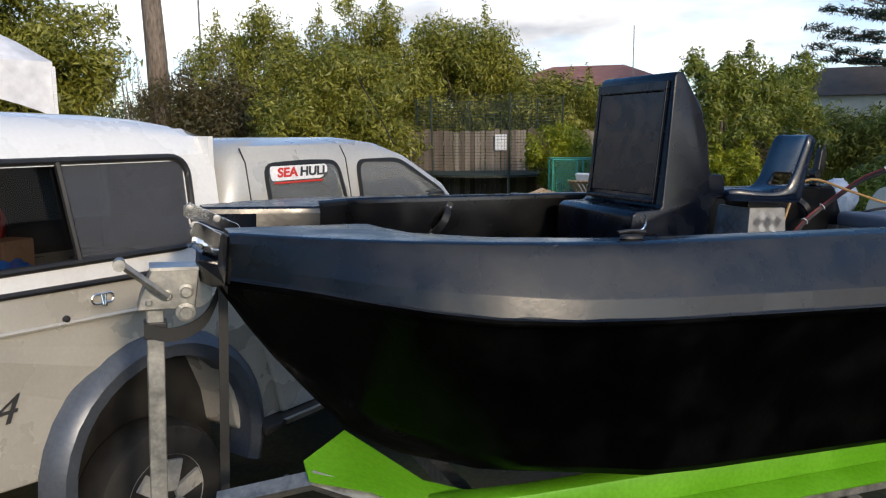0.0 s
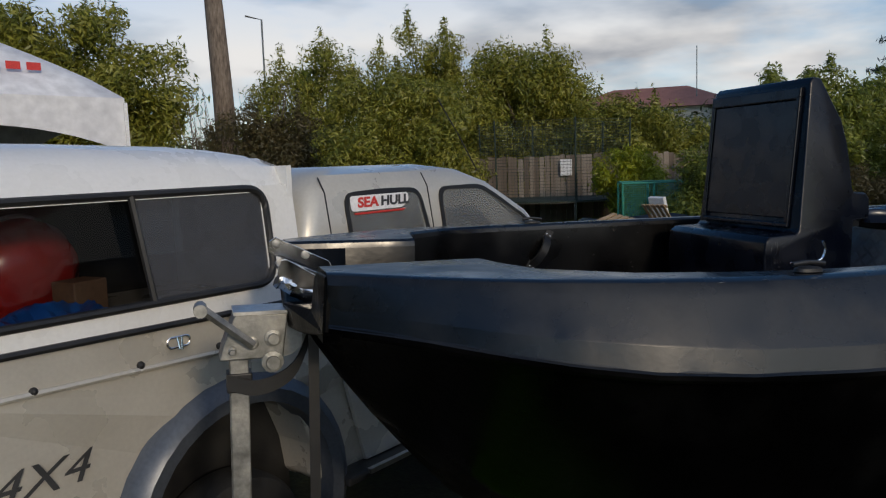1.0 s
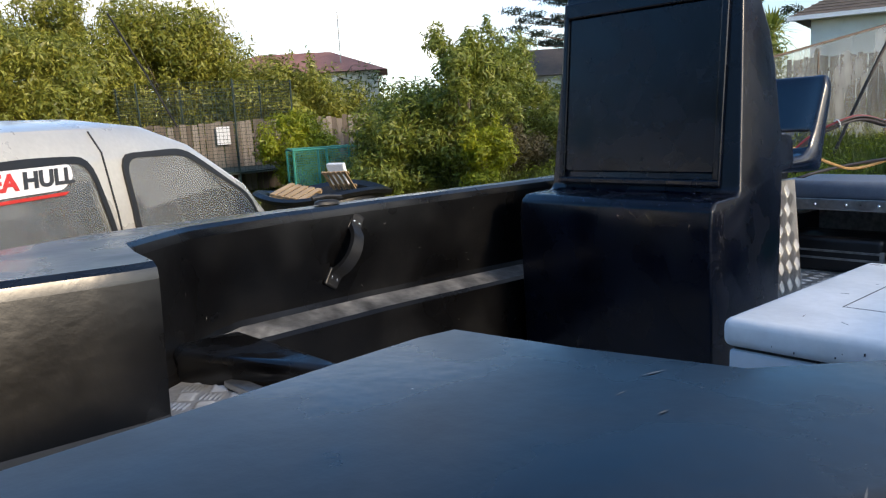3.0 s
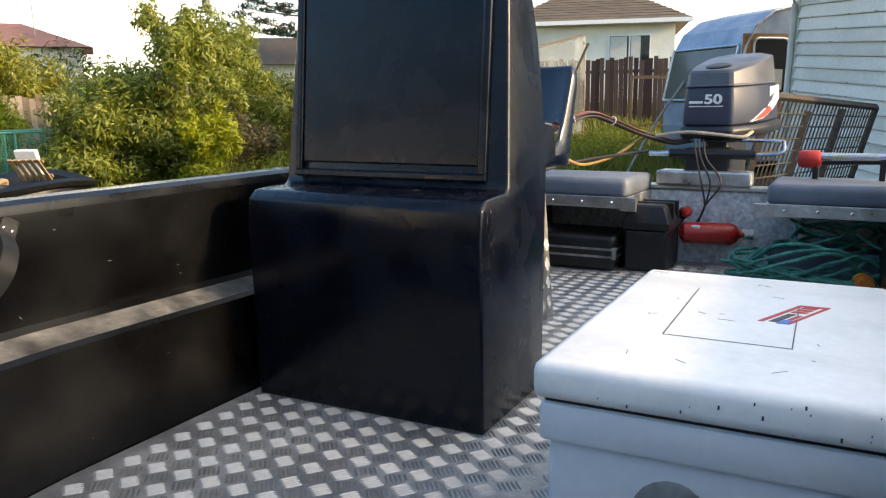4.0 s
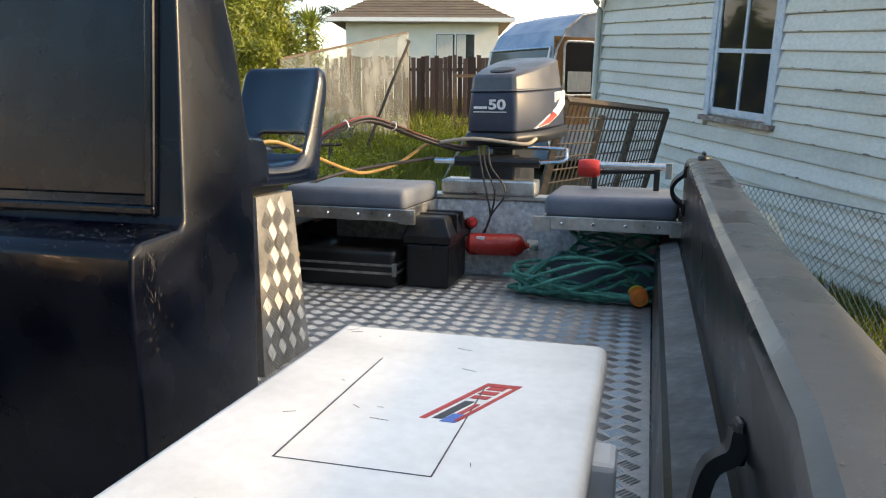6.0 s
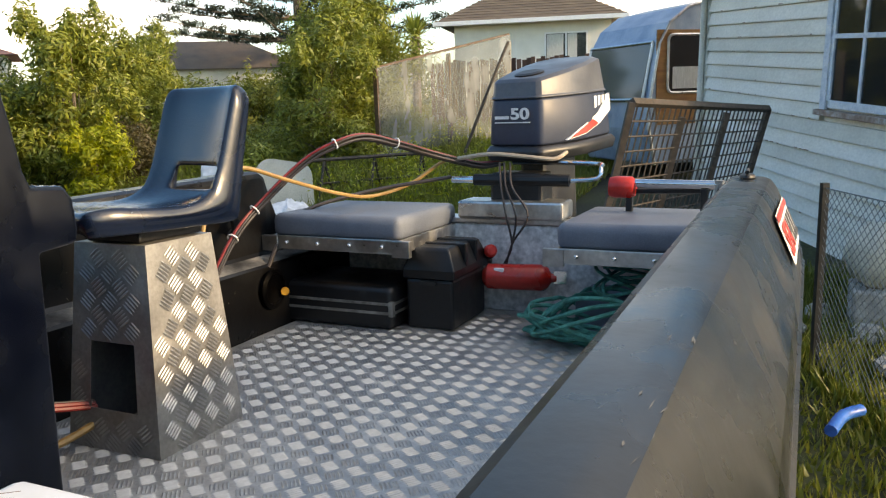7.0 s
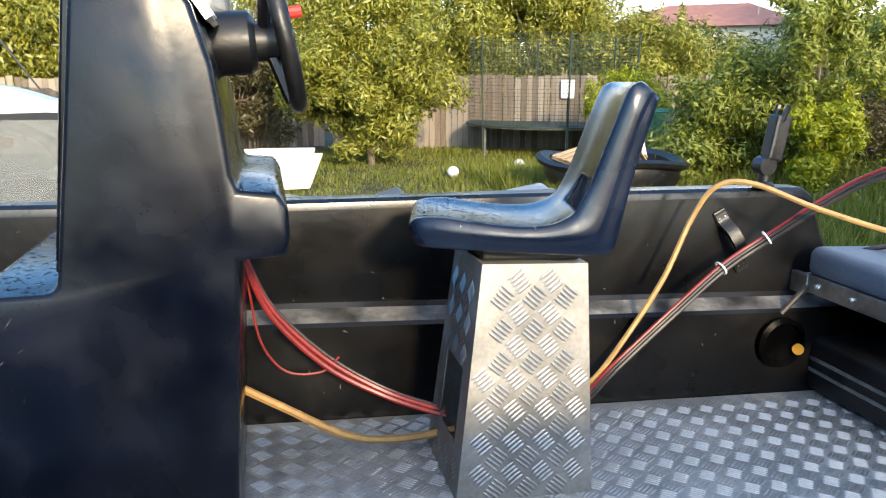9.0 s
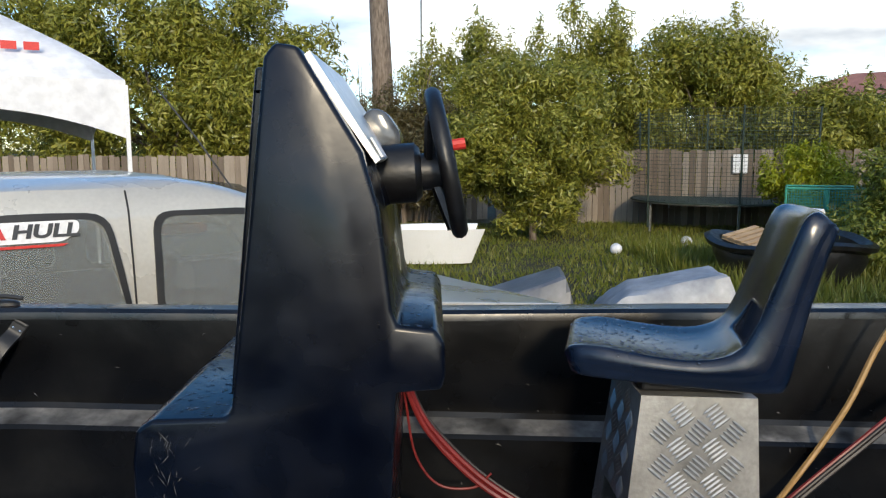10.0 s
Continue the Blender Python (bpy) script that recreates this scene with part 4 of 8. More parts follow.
for i, p in enumerate(prof):
    t = i / (len(prof) - 1)
    half = curve(t, [(0, 0.098), (0.1, 0.118), (0.16, 0.138), (0.24, 0.152), (0.32, 0.157), (0.5, 0.157), (0.62, 0.150), (0.77, 0.148), (0.85, 0.142), (0.92, 0.132), (1.0, 0.122)])
    edge = max(0.0, min(1.0, (t - 0.12) / 0.12))
    pan = max(0.0, min(1.0, (0.58 - t) / 0.12))
    row_ = []
    for k in range(-11, 12):
        side, a = (1 if k > 0 else -1), min(abs(k), 6) / 6
        x, w_, z = p.x - (1 - pan) * 0.016 * a ** 3, a * 0.93, p.z + pan * edge * 0.012 * a ** 3
        if abs(k) > 6:
            f_, w_ = RIM[abs(k) - 7]
            x, z = x + (curve(t, skirt_x) - x) * f_, z + (curve(t, skirt_z) - z) * f_
        w_ = side * w_ * half - 0.006
        row_.append((3.39 + x * math.cos(SWING) - w_ * math.sin(SWING), 3.33 + x * math.sin(SWING) + w_ * math.cos(SWING), z))
    rows.append([bm.verts.new(q) for q in row_])
for i in range(len(rows) - 1):
    t = i / (len(rows) - 1)
    for k in range(22):
        if 0.53 < t < 0.60 and 5 <= k <= 12:
            continue
        bm.faces.new((rows[i][k], rows[i][k + 1], rows[i + 1][k + 1], rows[i + 1][k]))
bmesh.ops.transform(bm, matrix=HP, verts=bm.verts)
seat_tree = BVHTree.FromBMesh(bm)
bucket = part("bucket", bm, "seat", helm, "glossy blue-black plastic bucket with a slot in the back", True)
sol = bucket.modifiers.new("thickness", "SOLIDIFY")
sol.thickness, sol.offset = 0.010, -1
sub = bucket.modifiers.new("round", "SUBSURF")
sub.levels = sub.render_levels = 1
bm = bmesh.new()
box(bm, (3.28, 3.255, 1.462), (3.49, 3.42, 1.520))
bmesh.ops.transform(bm, matrix=HP, verts=bm.verts)
part("mounting_block", bm, "black", helm, "", False, 0.006)

# ---- fish bin ----
bin_ = thing("fish_bin", TRIM @ pose(2.16, 2.46, DECK), "scratched white lidded fish bin on the deck", "fish bin")
part("tub", new_box((-0.325, -0.195, 0.003), (0.325, 0.195, 0.335)), "white_box", bin_, "pale plastic tub", True, 0.02, 3)
part("lid", new_box((-0.342, -0.21, 0.340), (0.342, 0.21, 0.388)), "white_lid", bin_, "scratched white lid with a torn label", True, 0.014, 3)

# ---- stern seats ----
for y0, y1, name in ((3.15, 3.70, "stbd"), (2.07, 2.58, "port")):
    mid = (y0 + y1) / 2
    seat = thing("stern_seat", TRIM @ pose(4.66, mid, 1.26), "grey vinyl cushion seat in an aluminium frame at the stern", "seat", "stern seats")
    h = (y1 - y0) / 2
    bm = bmesh.new()
    box(bm, (-0.27, -h, 0.045), (0.27, h, 0.135))
    part("cushion", bm, "vinyl", seat, "padded grey-blue vinyl cushion", True, 0.03, 4)
    for a, b in (((-0.275, -h - 0.004, 0), (-0.262, h + 0.004, 0.052)), ((-0.262, -h - 0.004, 0), (0.27, -h + 0.008, 0.052)), ((-0.262, h - 0.008, 0), (0.27, h + 0.004, 0.052))):
        part("frame_rail", new_box(a, b), "alu", seat, "", False, 0.003)
    part("seat_board", new_box((-0.26, -h + 0.01, 0.006), (0.27, h - 0.01, 0.046)), "black", seat)
    for s in (-1, 1):
        part("corner_bracket", new_box((-0.280, s * (h + 0.006) - 0.035, -0.01), (-0.258, s * (h + 0.006) + 0.035, 0.05)), "alu", seat, "folded aluminium corner", False, 0.002)
    for k in range(4):
        bm = bmesh.new()
        ball(bm, (-0.277, -h + 0.07 + k * (2 * h - 0.14) / 3, 0.026), 0.008)
        part("screw", bm, "chrome", seat)

# ---- outboard ----
motor = thing("outboard_motor", TRIM @ pose(5.0, 2.893, 1.39), "blue-grey fifty horsepower outboard clamped to the transom", "outboard motor")


def cowl(z, x0, x1, w, wf):
    """A rounded ring of the cowling."""
    w, wf, z = w * 1.16, wf * 1.22, 0.18 + (z - 0.18) * 1.10
    x1 += 0.07
    wf *= 0.86
    pts = [(x0, -wf + 0.02), (x0 + 0.014, -wf), (x0 + 0.16, -w * 0.93), (x0 + 0.30, -w), (x1 - 0.06, -w * 0.92), (x1, -w * 0.55), (x1, w * 0.55), (x1 - 0.06, w * 0.92), (x0 + 0.30, w), (x0 + 0.16, w * 0.93), (x0 + 0.014, wf), (x0, wf - 0.02)]
    return [Vector((x, y, z)) for x, y in pts]


bm = bmesh.new()
loft(bm, [cowl(0.18, -0.035, 0.50, 0.165, 0.125), cowl(0.215, -0.045, 0.515, 0.172, 0.132), cowl(0.235, -0.03, 0.49, 0.162, 0.122)])
part("lower_cowl", bm, "motor_dark", motor, "", True, 0.008)
bm = bmesh.new()
loft(bm, [cowl(0.236, -0.025, 0.485, 0.160, 0.122), cowl(0.33, -0.015, 0.475, 0.157, 0.119), cowl(0.406, -0.004, 0.46, 0.150, 0.113)])
part("cowl", bm, "motor", motor, "blue-grey cowling", True, 0.012, 3)
bm = bmesh.new()
caps = [cowl(0.4065, -0.008, 0.464, 0.1525, 0.1155), cowl(0.412, -0.008, 0.464, 0.1525, 0.1155), cowl(0.415, -0.001, 0.458, 0.149, 0.112), cowl(0.463, 0.006, 0.43, 0.141, 0.108), cowl(0.474, 0.022, 0.39, 0.126, 0.097)]
for r, rise_ in zip(caps, (0, 0, 0, 0.085, 0.085)):
    for v in r:
        v.z += rise_ * v.x / 0.5
loft(bm, caps)
part("cowl_top", bm, "motor_top", motor, "cowling top, its grey lightened for the sky on it", True, 0.012, 3)
bm = bmesh.new()
lathe(bm, [(0.0, 0), (0.058, 0), (0.062, 0.008), (0.044, 0.013), (0.0, 0.014)], (0.115, 0, 0.520), (-0.18, 0, 1))
part("vent", bm, "trim", motor)
part("leg", loft(bmesh.new(), [[Vector((x, y, z)) for x, y in ((0.10, -0.06), (0.40, -0.05), (0.40, 0.05), (0.10, 0.06))] for z in (-0.75, 0.18)]), "motor_dark", motor, "", False, 0.02)
part("clamp_bracket", new_box((-0.07, -0.11, -0.02), (0.10, 0.11, 0.13)), "black", motor, "", False, 0.015)
part("tilt_tube", new_tube([(-0.06, 0.18, 0.10), (-0.06, -0.22, 0.10)], 0.024, 12), "black", motor)
part("tilt_collar", new_tube([(-0.06, 0.28, 0.10), (-0.06, 0.17, 0.10)], 0.014, 10), "chrome", motor)
part("steering_link", new_tube(smooth_path([(-0.06, -0.22, 0.10), (-0.07, -0.33, 0.11), (-0.05, -0.34, 0.15), (0.0, -0.30, 0.165), (0.05, 0.05, 0.165)], 4), 0.009, 8), "chrome", motor, "bright steel steering link", True)
lettering("50", "white_mark", 0.062, pose(-0.0225, -0.032, 0.368, 90, 0, -90), motor, "number", bold=0.002, squeeze=1.45)
part("brand_bar", new_box((-0.0245, 0.020, 0.350), (-0.0205, 0.088, 0.362)), "white_mark", motor)
part("underline", new_box((-0.0265, -0.080, 0.334), (-0.0215, 0.088, 0.338)), "white_mark", motor)
# side flash and side mark, laid on the cowling's port side


def on_cowl(points, lift):
    """A thin plate on the port side: (distance back, height) pairs."""
    def out(x, z):
        k = (z - 0.24) / 0.23
        return -float(np.interp(x, [0.12, 0.27, 0.50], [0.174, 0.188, 0.172])) * (1 - 0.07 * k) - lift
    bm = bmesh.new()
    a, b = [bm.verts.new((x, out(x, z), z)) for x, z in points], [bm.verts.new((x, out(x, z) + 0.012, z)) for x, z in points]
    bm.faces.new(a)
    bm.faces.new(b[::-1])
    for k in range(len(points)):
        bm.faces.new((a[k], b[k], b[(k + 1) % len(points)], a[(k + 1) % len(points)]))
    return bm


part("side_flash", on_cowl([(0.10, 0.252), (0.24, 0.264), (0.38, 0.297), (0.50, 0.345), (0.50, 0.418), (0.36, 0.340), (0.22, 0.296)], 0.003), "white_mark", motor, "white and red flash")
part("side_flash_red", on_cowl([(0.12, 0.256), (0.24, 0.268), (0.36, 0.298), (0.31, 0.318), (0.22, 0.290)], 0.006), "red_mark", motor)
for k in range(4):
    x0 = 0.335 + k * 0.038
    part("side_mark", on_cowl([(x0, 0.362 + k * 0.008), (x0 + 0.024, 0.367 + k * 0.008), (x0 + 0.030, 0.413), (x0 + 0.006, 0.413)], 0.003), "white_mark", motor)
# the engine is turned and tilted a little on its bracket
for ob in motor.children:
    if ob.name.split(".")[0] not in ("clamp_bracket", "tilt_tube", "tilt_collar", "steering_link"):
        ob.matrix_basis = pose(0.05, 0, 0.2, 0, -4.5, -15) @ pose(-0.05, 0, -0.2) @ ob.matrix_basis

# ---- utility truck ----
UA = 34.0
ute = thing("utility_truck", pose(1.195, 4.463, -0.12, 0, 0, UA), "champagne silver four-wheel-drive ute with a white canopy", "utility truck")
# along x to its front, y away from the boat
WIDE = 1.74


def ring(z, x0, x1, y0, r=0.08):
    """A rounded rectangle at one height, set in by y0 at both sides."""
    out = []
    for cx, cy, a0 in ((x1 - r, y0 + r, -90), (x1 - r, WIDE - y0 - r, 0), (x0 + r, WIDE - y0 - r, 90), (x0 + r, y0 + r, 180)):
        for k in range(4):
            a = radians(a0 + k * 30)
            out.append(Vector((cx + r * math.cos(a), cy + r * math.sin(a), z)))
    return out


def arch(cx, r=0.46, n=10):
    return [(cx + r * math.cos(a), 0.40 + r * 0.98 * math.sin(a)) for a in np.linspace(math.pi, 0, n)]


side_line = [(-2.30, 0.62), (-2.30, 0.55)] + [(-1.25, 0.50)] + arch(-0.78) + [(-0.28, 0.36), (1.72, 0.36)] + arch(2.25) + [(2.95, 0.5), (3.02, 0.7), (2.95, 1.02), (2.1, 1.13), (1.72, 1.19), (-2.30, 1.19)]
bm = bmesh.new()
prism(bm, side_line, 0.0, WIDE)
for v in bm.verts:
    if v.co.z < 0.75:
        v.co.y += 0.03 if v.co.y < 0.8 else -0.03
part("body", bm, "ute_silver", ute, "champagne silver body", False, 0.03, 3)
bm = bmesh.new()
loft(bm, [ring(1.185, -0.34, 1.98, 0.012, 0.10), ring(1.45, -0.33, 1.70, 0.040, 0.10), ring(1.66, -0.27, 1.30, 0.075, 0.12), ring(1.745, -0.20, 1.06, 0.125, 0.14), ring(1.785, -0.05, 0.88, 0.27, 0.2)])
CAB = bm


def side_y(z):
    return float(np.interp(z, [1.185, 1.45, 1.66, 1.745], [0.012, 0.040, 0.075, 0.125]))


def side_pane(name, outline, mat, lift, thick, label=""):
    """A flat shape lying on the cab's leaning side."""
    bm = bmesh.new()
    a, b = [bm.verts.new((x, side_y(z) - lift, z)) for x, z in outline], [bm.verts.new((x, side_y(z) - lift + thick, z)) for x, z in outline]
    bm.faces.new(a)
    bm.faces.new(b[::-1])
    for k in range(len(outline)):
        bm.faces.new((a[k], b[k], b[(k + 1) % len(outline)], a[(k + 1) % len(outline)]))
    return part(name, bm, mat, ute, label)


def rounded(points, r=0.06, n=4):
    out = []
    m = len(points)
    for i, p in enumerate(points):
        p, a, b = Vector((*p, 0)), Vector((*points[i - 1], 0)), Vector((*points[(i + 1) % m], 0))
        r_ = min(r, (a - p).length / 2.1, (b - p).length / 2.1)
        p0, p1 = p + (a - p).normalized() * r_, p + (b - p).normalized() * r_
        for k in range(n + 1):
            t = k / n
            q = (1 - t) ** 2 * p0 + 2 * t * (1 - t) * p + t * t * p1
            out.append((q.x, q.y))
    return out


def dense(points, most=0.05):
    """The outline with its long edges divided."""
    out = []
    for p, q in zip(points, points[1:] + points[:1]):
        n = max(1, math.ceil(math.dist(p, q) / most))
        out += [(p[0] + (q[0] - p[0]) * k / n, p[1] + (q[1] - p[1]) * k / n) for k in range(n)]
    return out


def grow(points, d):
    c = [sum(p[i] for p in points) / len(points) for i in (0, 1)]
    return [(p[0] + d * (1 if p[0] > c[0] else -1), p[1] + d * (1 if p[1] > c[1] else -1)) for p in points]


SIDE_WINDOWS = (("rear_side_window", [(0.0, 1.22), (0.625, 1.22), (0.555, 1.640), (-0.01, 1.640)]), ("front_side_window", [(0.745, 1.22), (1.73, 1.22), (1.63, 1.40), (1.16, 1.628), (0.755, 1.640)]))
# the cab is a thin shell, its side windows cut right through
cutters = []
for outline, y0, y1 in [(rounded(grow(pts, -0.012), 0.075), -0.3, WIDE + 0.3) for _, pts in SIDE_WINDOWS] + [([(1.80, 1.25), (2.15, 1.25), (1.45, 1.70), (1.08, 1.70)], 0.24, WIDE - 0.24)]:
    cut = bmesh.new()
    prism(cut, outline, y0, y1)
    bmesh.ops.recalc_face_normals(cut, faces=cut.faces)
    me = bpy.data.meshes.new("cutter")
    cut.to_mesh(me)
    cut.free()
    cutters.append(new("cutter", me))
    cutters[-1].matrix_world = ute.matrix_world.copy()
cab = part("cab", CAB, "ute_silver", ute, "silver cab with a flat roof", True)
shell = cab.modifiers.new("shell", "SOLIDIFY")
shell.thickness, shell.offset = 0.035, -1
for one in cutters:
    cut = cab.modifiers.new("cut", "BOOLEAN")
    cut.object, cut.operation, cut.solver = one, "DIFFERENCE", "EXACT"
bpy.context.view_layer.update()
cut_mesh = bpy.data.meshes.new_from_object(cab.evaluated_get(bpy.context.evaluated_depsgraph_get()))
cab.modifiers.clear()
cab.data = cut_mesh
cab.data.materials.clear()
cab.data.materials.append(M["ute_silver"])
cab.data.set_sharp_from_angle(angle=radians(38))
for one in cutters:
    bpy.data.objects.remove(one)
bm = new_box((0.86, WIDE - 0.46, 1.42), (1.35, WIDE - 0.36, 1.475))
part("parcel", bm, "orange", ute, "red-orange folded cloth on the seat", True, 0.02, 2)
part("cab_floor", new_box((-0.25, 0.06, 1.195), (1.6, WIDE - 0.06, 1.205)), "seat_cloth", ute)
for x, y in ((0.05, 0.25), (0.05, 0.95), (0.92, 0.25), (0.92, 0.95)):
    seat_back = part("seat_back", new_box((x - 0.08, y, 1.207), (x + 0.04, y + 0.52, 1.40)), "seat_cloth", ute, "", True, 0.04, 3)
    part("headrest", new_box((x - 0.05, y + 0.15, 1.43), (x + 0.03, y + 0.37, 1.56)), "seat_cloth", seat_back, "", True, 0.03, 3)
for name, pts in SIDE_WINDOWS:
    bm = bmesh.new()
    bm.faces.new([bm.verts.new((x, WIDE - side_y(z) - 0.006, z)) for x, z in rounded(pts, 0.075)])
    part("far_" + name, bm, "glass_cab", ute)
    ring_i = dense(rounded(pts, 0.075))
    mid_x, mid_z = (sum(p[k] for p in ring_i) / len(ring_i) for k in (0, 1))
    ring_o = [(x + 0.016 * (x - mid_x) / math.hypot(x - mid_x, z - mid_z) * 1.2, z + 0.016 * (z - mid_z) / math.hypot(x - mid_x, z - mid_z) * 1.4) for x, z in ring_i]
    ring_i = [(x + (mid_x - x) * 0.02, z + (mid_z - z) * 0.03) for x, z in ring_i]
    bm = bmesh.new()
    loft(bm, [[Vector((x, side_y(z) - e, z)) for x, z in r_] for r_, e in ((ring_o, -0.004), (ring_o, 0.009), (ring_i, 0.009), (ring_i, -0.004))], True, False)
    part("window_rubber", bm, "trim", ute)
    side_pane(name, rounded(pts, 0.075), "glass_cab", 0.006, 0.004, "tinted side glass")
for x0, x1 in ((-0.165, 0), (0.628, 0)):
    bm = bmesh.new()
    tube(bm, [(x0 + 0.02, side_y(z) - 0.001, z) for z in (1.2, 1.45, 1.6, 1.66, 1.735)], 0.004, 6)
    part("door_gap", bm, "trim", ute)
bm = bmesh.new()
prism(bm, [(-0.02, 0.40), (0.633, 0.40), (0.640, 1.18), (-0.12, 1.18), (-0.16, 0.8)], -0.006, 0.02)
part("rear_door", bm, "ute_silver", ute, "silver rear door", False, 0.004)
bm = bmesh.new()
prism(bm, [(0.65, 0.40), (1.70, 0.40), (1.76, 0.8), (1.76, 1.18), (0.657, 1.18)], -0.006, 0.02)
part("front_door", bm, "ute_silver", ute, "silver front door", False, 0.004)
# sticker in the rear side window
side_pane("sticker", rounded([(0.012, 1.555), (0.40, 1.555), (0.463, 1.590), (0.463, 1.634), (0.012, 1.634)], 0.022), "white_mark", 0.010, 0.003, "white SEAHULL window sticker")
lean = math.degrees(math.atan2(0.035, 0.21))
lettering("SEA", "red_mark", 0.070, pose(0.133, side_y(1.595) - 0.0125, 1.596, 90 - lean, 0, 0), ute, "lettering", bold=0.0026, shear=0.18, squeeze=1.34)
lettering("HULL", "dark_mark", 0.070, pose(0.343, side_y(1.595) - 0.0125, 1.596, 90 - lean, 0, 0), ute, "lettering", bold=0.0026, shear=0.18, squeeze=1.34)
bm = bmesh.new()
prism(bm, [(0.03, 1.538), (0.40, 1.538), (0.42, 1.548), (0.03, 1.548)], side_y(1.543) - 0.0135, side_y(1.543) - 0.010)
part("sticker_stripe", bm, "red_mark", ute)
# windscreen
bm = bmesh.new()
bm.faces.new([bm.verts.new(p) for p in ((1.93, 0.14, 1.26), (1.93, WIDE - 0.14, 1.26), (1.16, WIDE - 0.25, 1.725), (1.16, 0.25, 1.725))])
bmesh.ops.translate(bm, verts=bm.verts, vec=(0.012, 0, 0.016))
part("windscreen", bm, "glass_cab", ute)
# canopy: a hollow shell with a real opening in the near side
CX0, CX1 = -2.30, -0.36


def can_y(z):
    return float(np.interp(z, [1.19, 1.30, 1.70, 1.80, 1.87], [0.01, 0.015, 0.06, 0.11, 0.22]))


bm = bmesh.new()
loft(bm, [[Vector((x, y, z)) for x, y, z in r] for r in [[(x, can_y(1.71) + d, 1.71), (x, can_y(1.80) + d, 1.80), (x, 0.22, 1.87 + c), (x, 0.5, 1.905 + c), (x, WIDE - 0.5, 1.905 + c), (x, WIDE - 0.22, 1.87 + c), (x, WIDE - can_y(1.80), 1.80), (x, WIDE - can_y(1.71), 1.71), (x, WIDE - 0.015, 1.19), (x, WIDE - 0.06, 1.19), (x, WIDE - 0.10, 1.70), (x, WIDE - 0.3, 1.84), (x, 0.3, 1.84), (x, can_y(1.71) + 0.03, 1.71)] for x, d, c in ((CX0, 0, 0.03), (-1.3, 0, 0.015), (-0.75, 0, 0.0), (-0.50, 0.005, -0.02), (-0.42, 0.02, -0.05), (CX1, 0.05, -0.09))]])
part("canopy_roof", bm, "ute_white", ute, "white fibreglass canopy", True)
for name, x0, x1, z0, z1 in (("canopy_side", CX0, CX1, 1.19, 1.285), ("canopy_side", -0.55, CX1, 1.285, 1.715), ("canopy_side", CX0, -2.2, 1.285, 1.715), ("canopy_side", -2.2, -0.55, 1.685, 1.715)):
    bm = bmesh.new()
    for z in (z0, z1):
        for x in (x0, x1):
            for t in (0, 0.02):
                bm.verts.new((x, can_y(z) + t, z))
    bmesh.ops.convex_hull(bm, input=bm.verts)
    part(name, bm, "ute_white", ute)
part("canopy_end", new_box((CX1 - 0.03, 0.06, 1.19), (CX1, WIDE - 0.06, 1.80)), "ute_white", ute)
# two black sheets added to make the shade inside the canopy
part("canopy_lining", new_box((CX0 + 0.05, 0.98, 1.0), (CX1 - 0.05, 1.0, 1.78)), "trim", ute, "added dark sheet for the shade inside the canopy")
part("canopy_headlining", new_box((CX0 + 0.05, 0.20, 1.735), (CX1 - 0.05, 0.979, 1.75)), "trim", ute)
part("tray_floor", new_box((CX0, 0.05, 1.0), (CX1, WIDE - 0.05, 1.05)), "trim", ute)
# canopy window: rubber rim, divider, panes
rim = rounded([(-2.2, 1.28), (-0.53, 1.28), (-0.53, 1.705), (-2.2, 1.705)], 0.10, 6)
bm = bmesh.new()
tube(bm, [(x, can_y(z) - 0.002, z) for x, z in rim], 0.017, 8, True)
part("canopy_window_rim", bm, "trim", ute, "black rubber window rim", True)
bm = bmesh.new()
tube(bm, [(-1.13, can_y(1.29) - 0.004, 1.29), (-1.17, can_y(1.70) - 0.004, 1.70)], 0.014, 6)
part("canopy_window_bar", bm, "trim", ute)
bm = bmesh.new()
bm.faces.new([bm.verts.new((x, can_y(z) + 0.006, z)) for x, z in ((-1.13, 1.28), (-0.53, 1.28), (-0.53, 1.70), (-1.17, 1.70))])
part("fixed_pane", bm, "glass_canopy", ute, "grey tinted canopy glass")
bm = bmesh.new()
bm.faces.new([bm.verts.new((x, can_y(z) + 0.012, z)) for x, z in ((-2.2, 1.28), (-1.13, 1.28), (-1.17, 1.70), (-2.2, 1.70))])
part("sliding_pane", bm, "glass_slide", ute, "tinted sliding canopy glass")
bm = bmesh.new()
tube(bm, [(CX0, -0.006, 1.20), (-0.40, -0.006, 1.18)], 0.014, 6)
part("canopy_seal", bm, "trim", ute)
bm = bmesh.new()
tube(bm, [(CX0, -0.008, 1.06), (-0.36, -0.008, 1.02)], 0.012, 6)
part("tray_rail", bm, "ute_silver", ute)
# latch and studs
bm = bmesh.new()
tube(bm, [(-1.055 + (0.03 * (1 if math.cos(a) > 0 else -1)) + 0.021 * math.cos(a), -0.014, 1.115 + 0.021 * math.sin(a)) for a in np.linspace(0, 2 * math.pi, 20, endpoint=False)], 0.005, 6, True)
tube(bm, [(-1.062, -0.022, 1.135), (-1.064, -0.030, 1.09), (-1.050, -0.030, 1.085), (-1.046, -0.022, 1.135)], 0.005, 6)
part("canopy_latch", bm, "chrome", ute, "steel over-centre latch", True)
for x in (-1.62, -1.22, -0.86):
    bm = bmesh.new()
    ball(bm, (x, -0.008, 1.055), 0.016)
    part("stud", bm, "trim", ute)
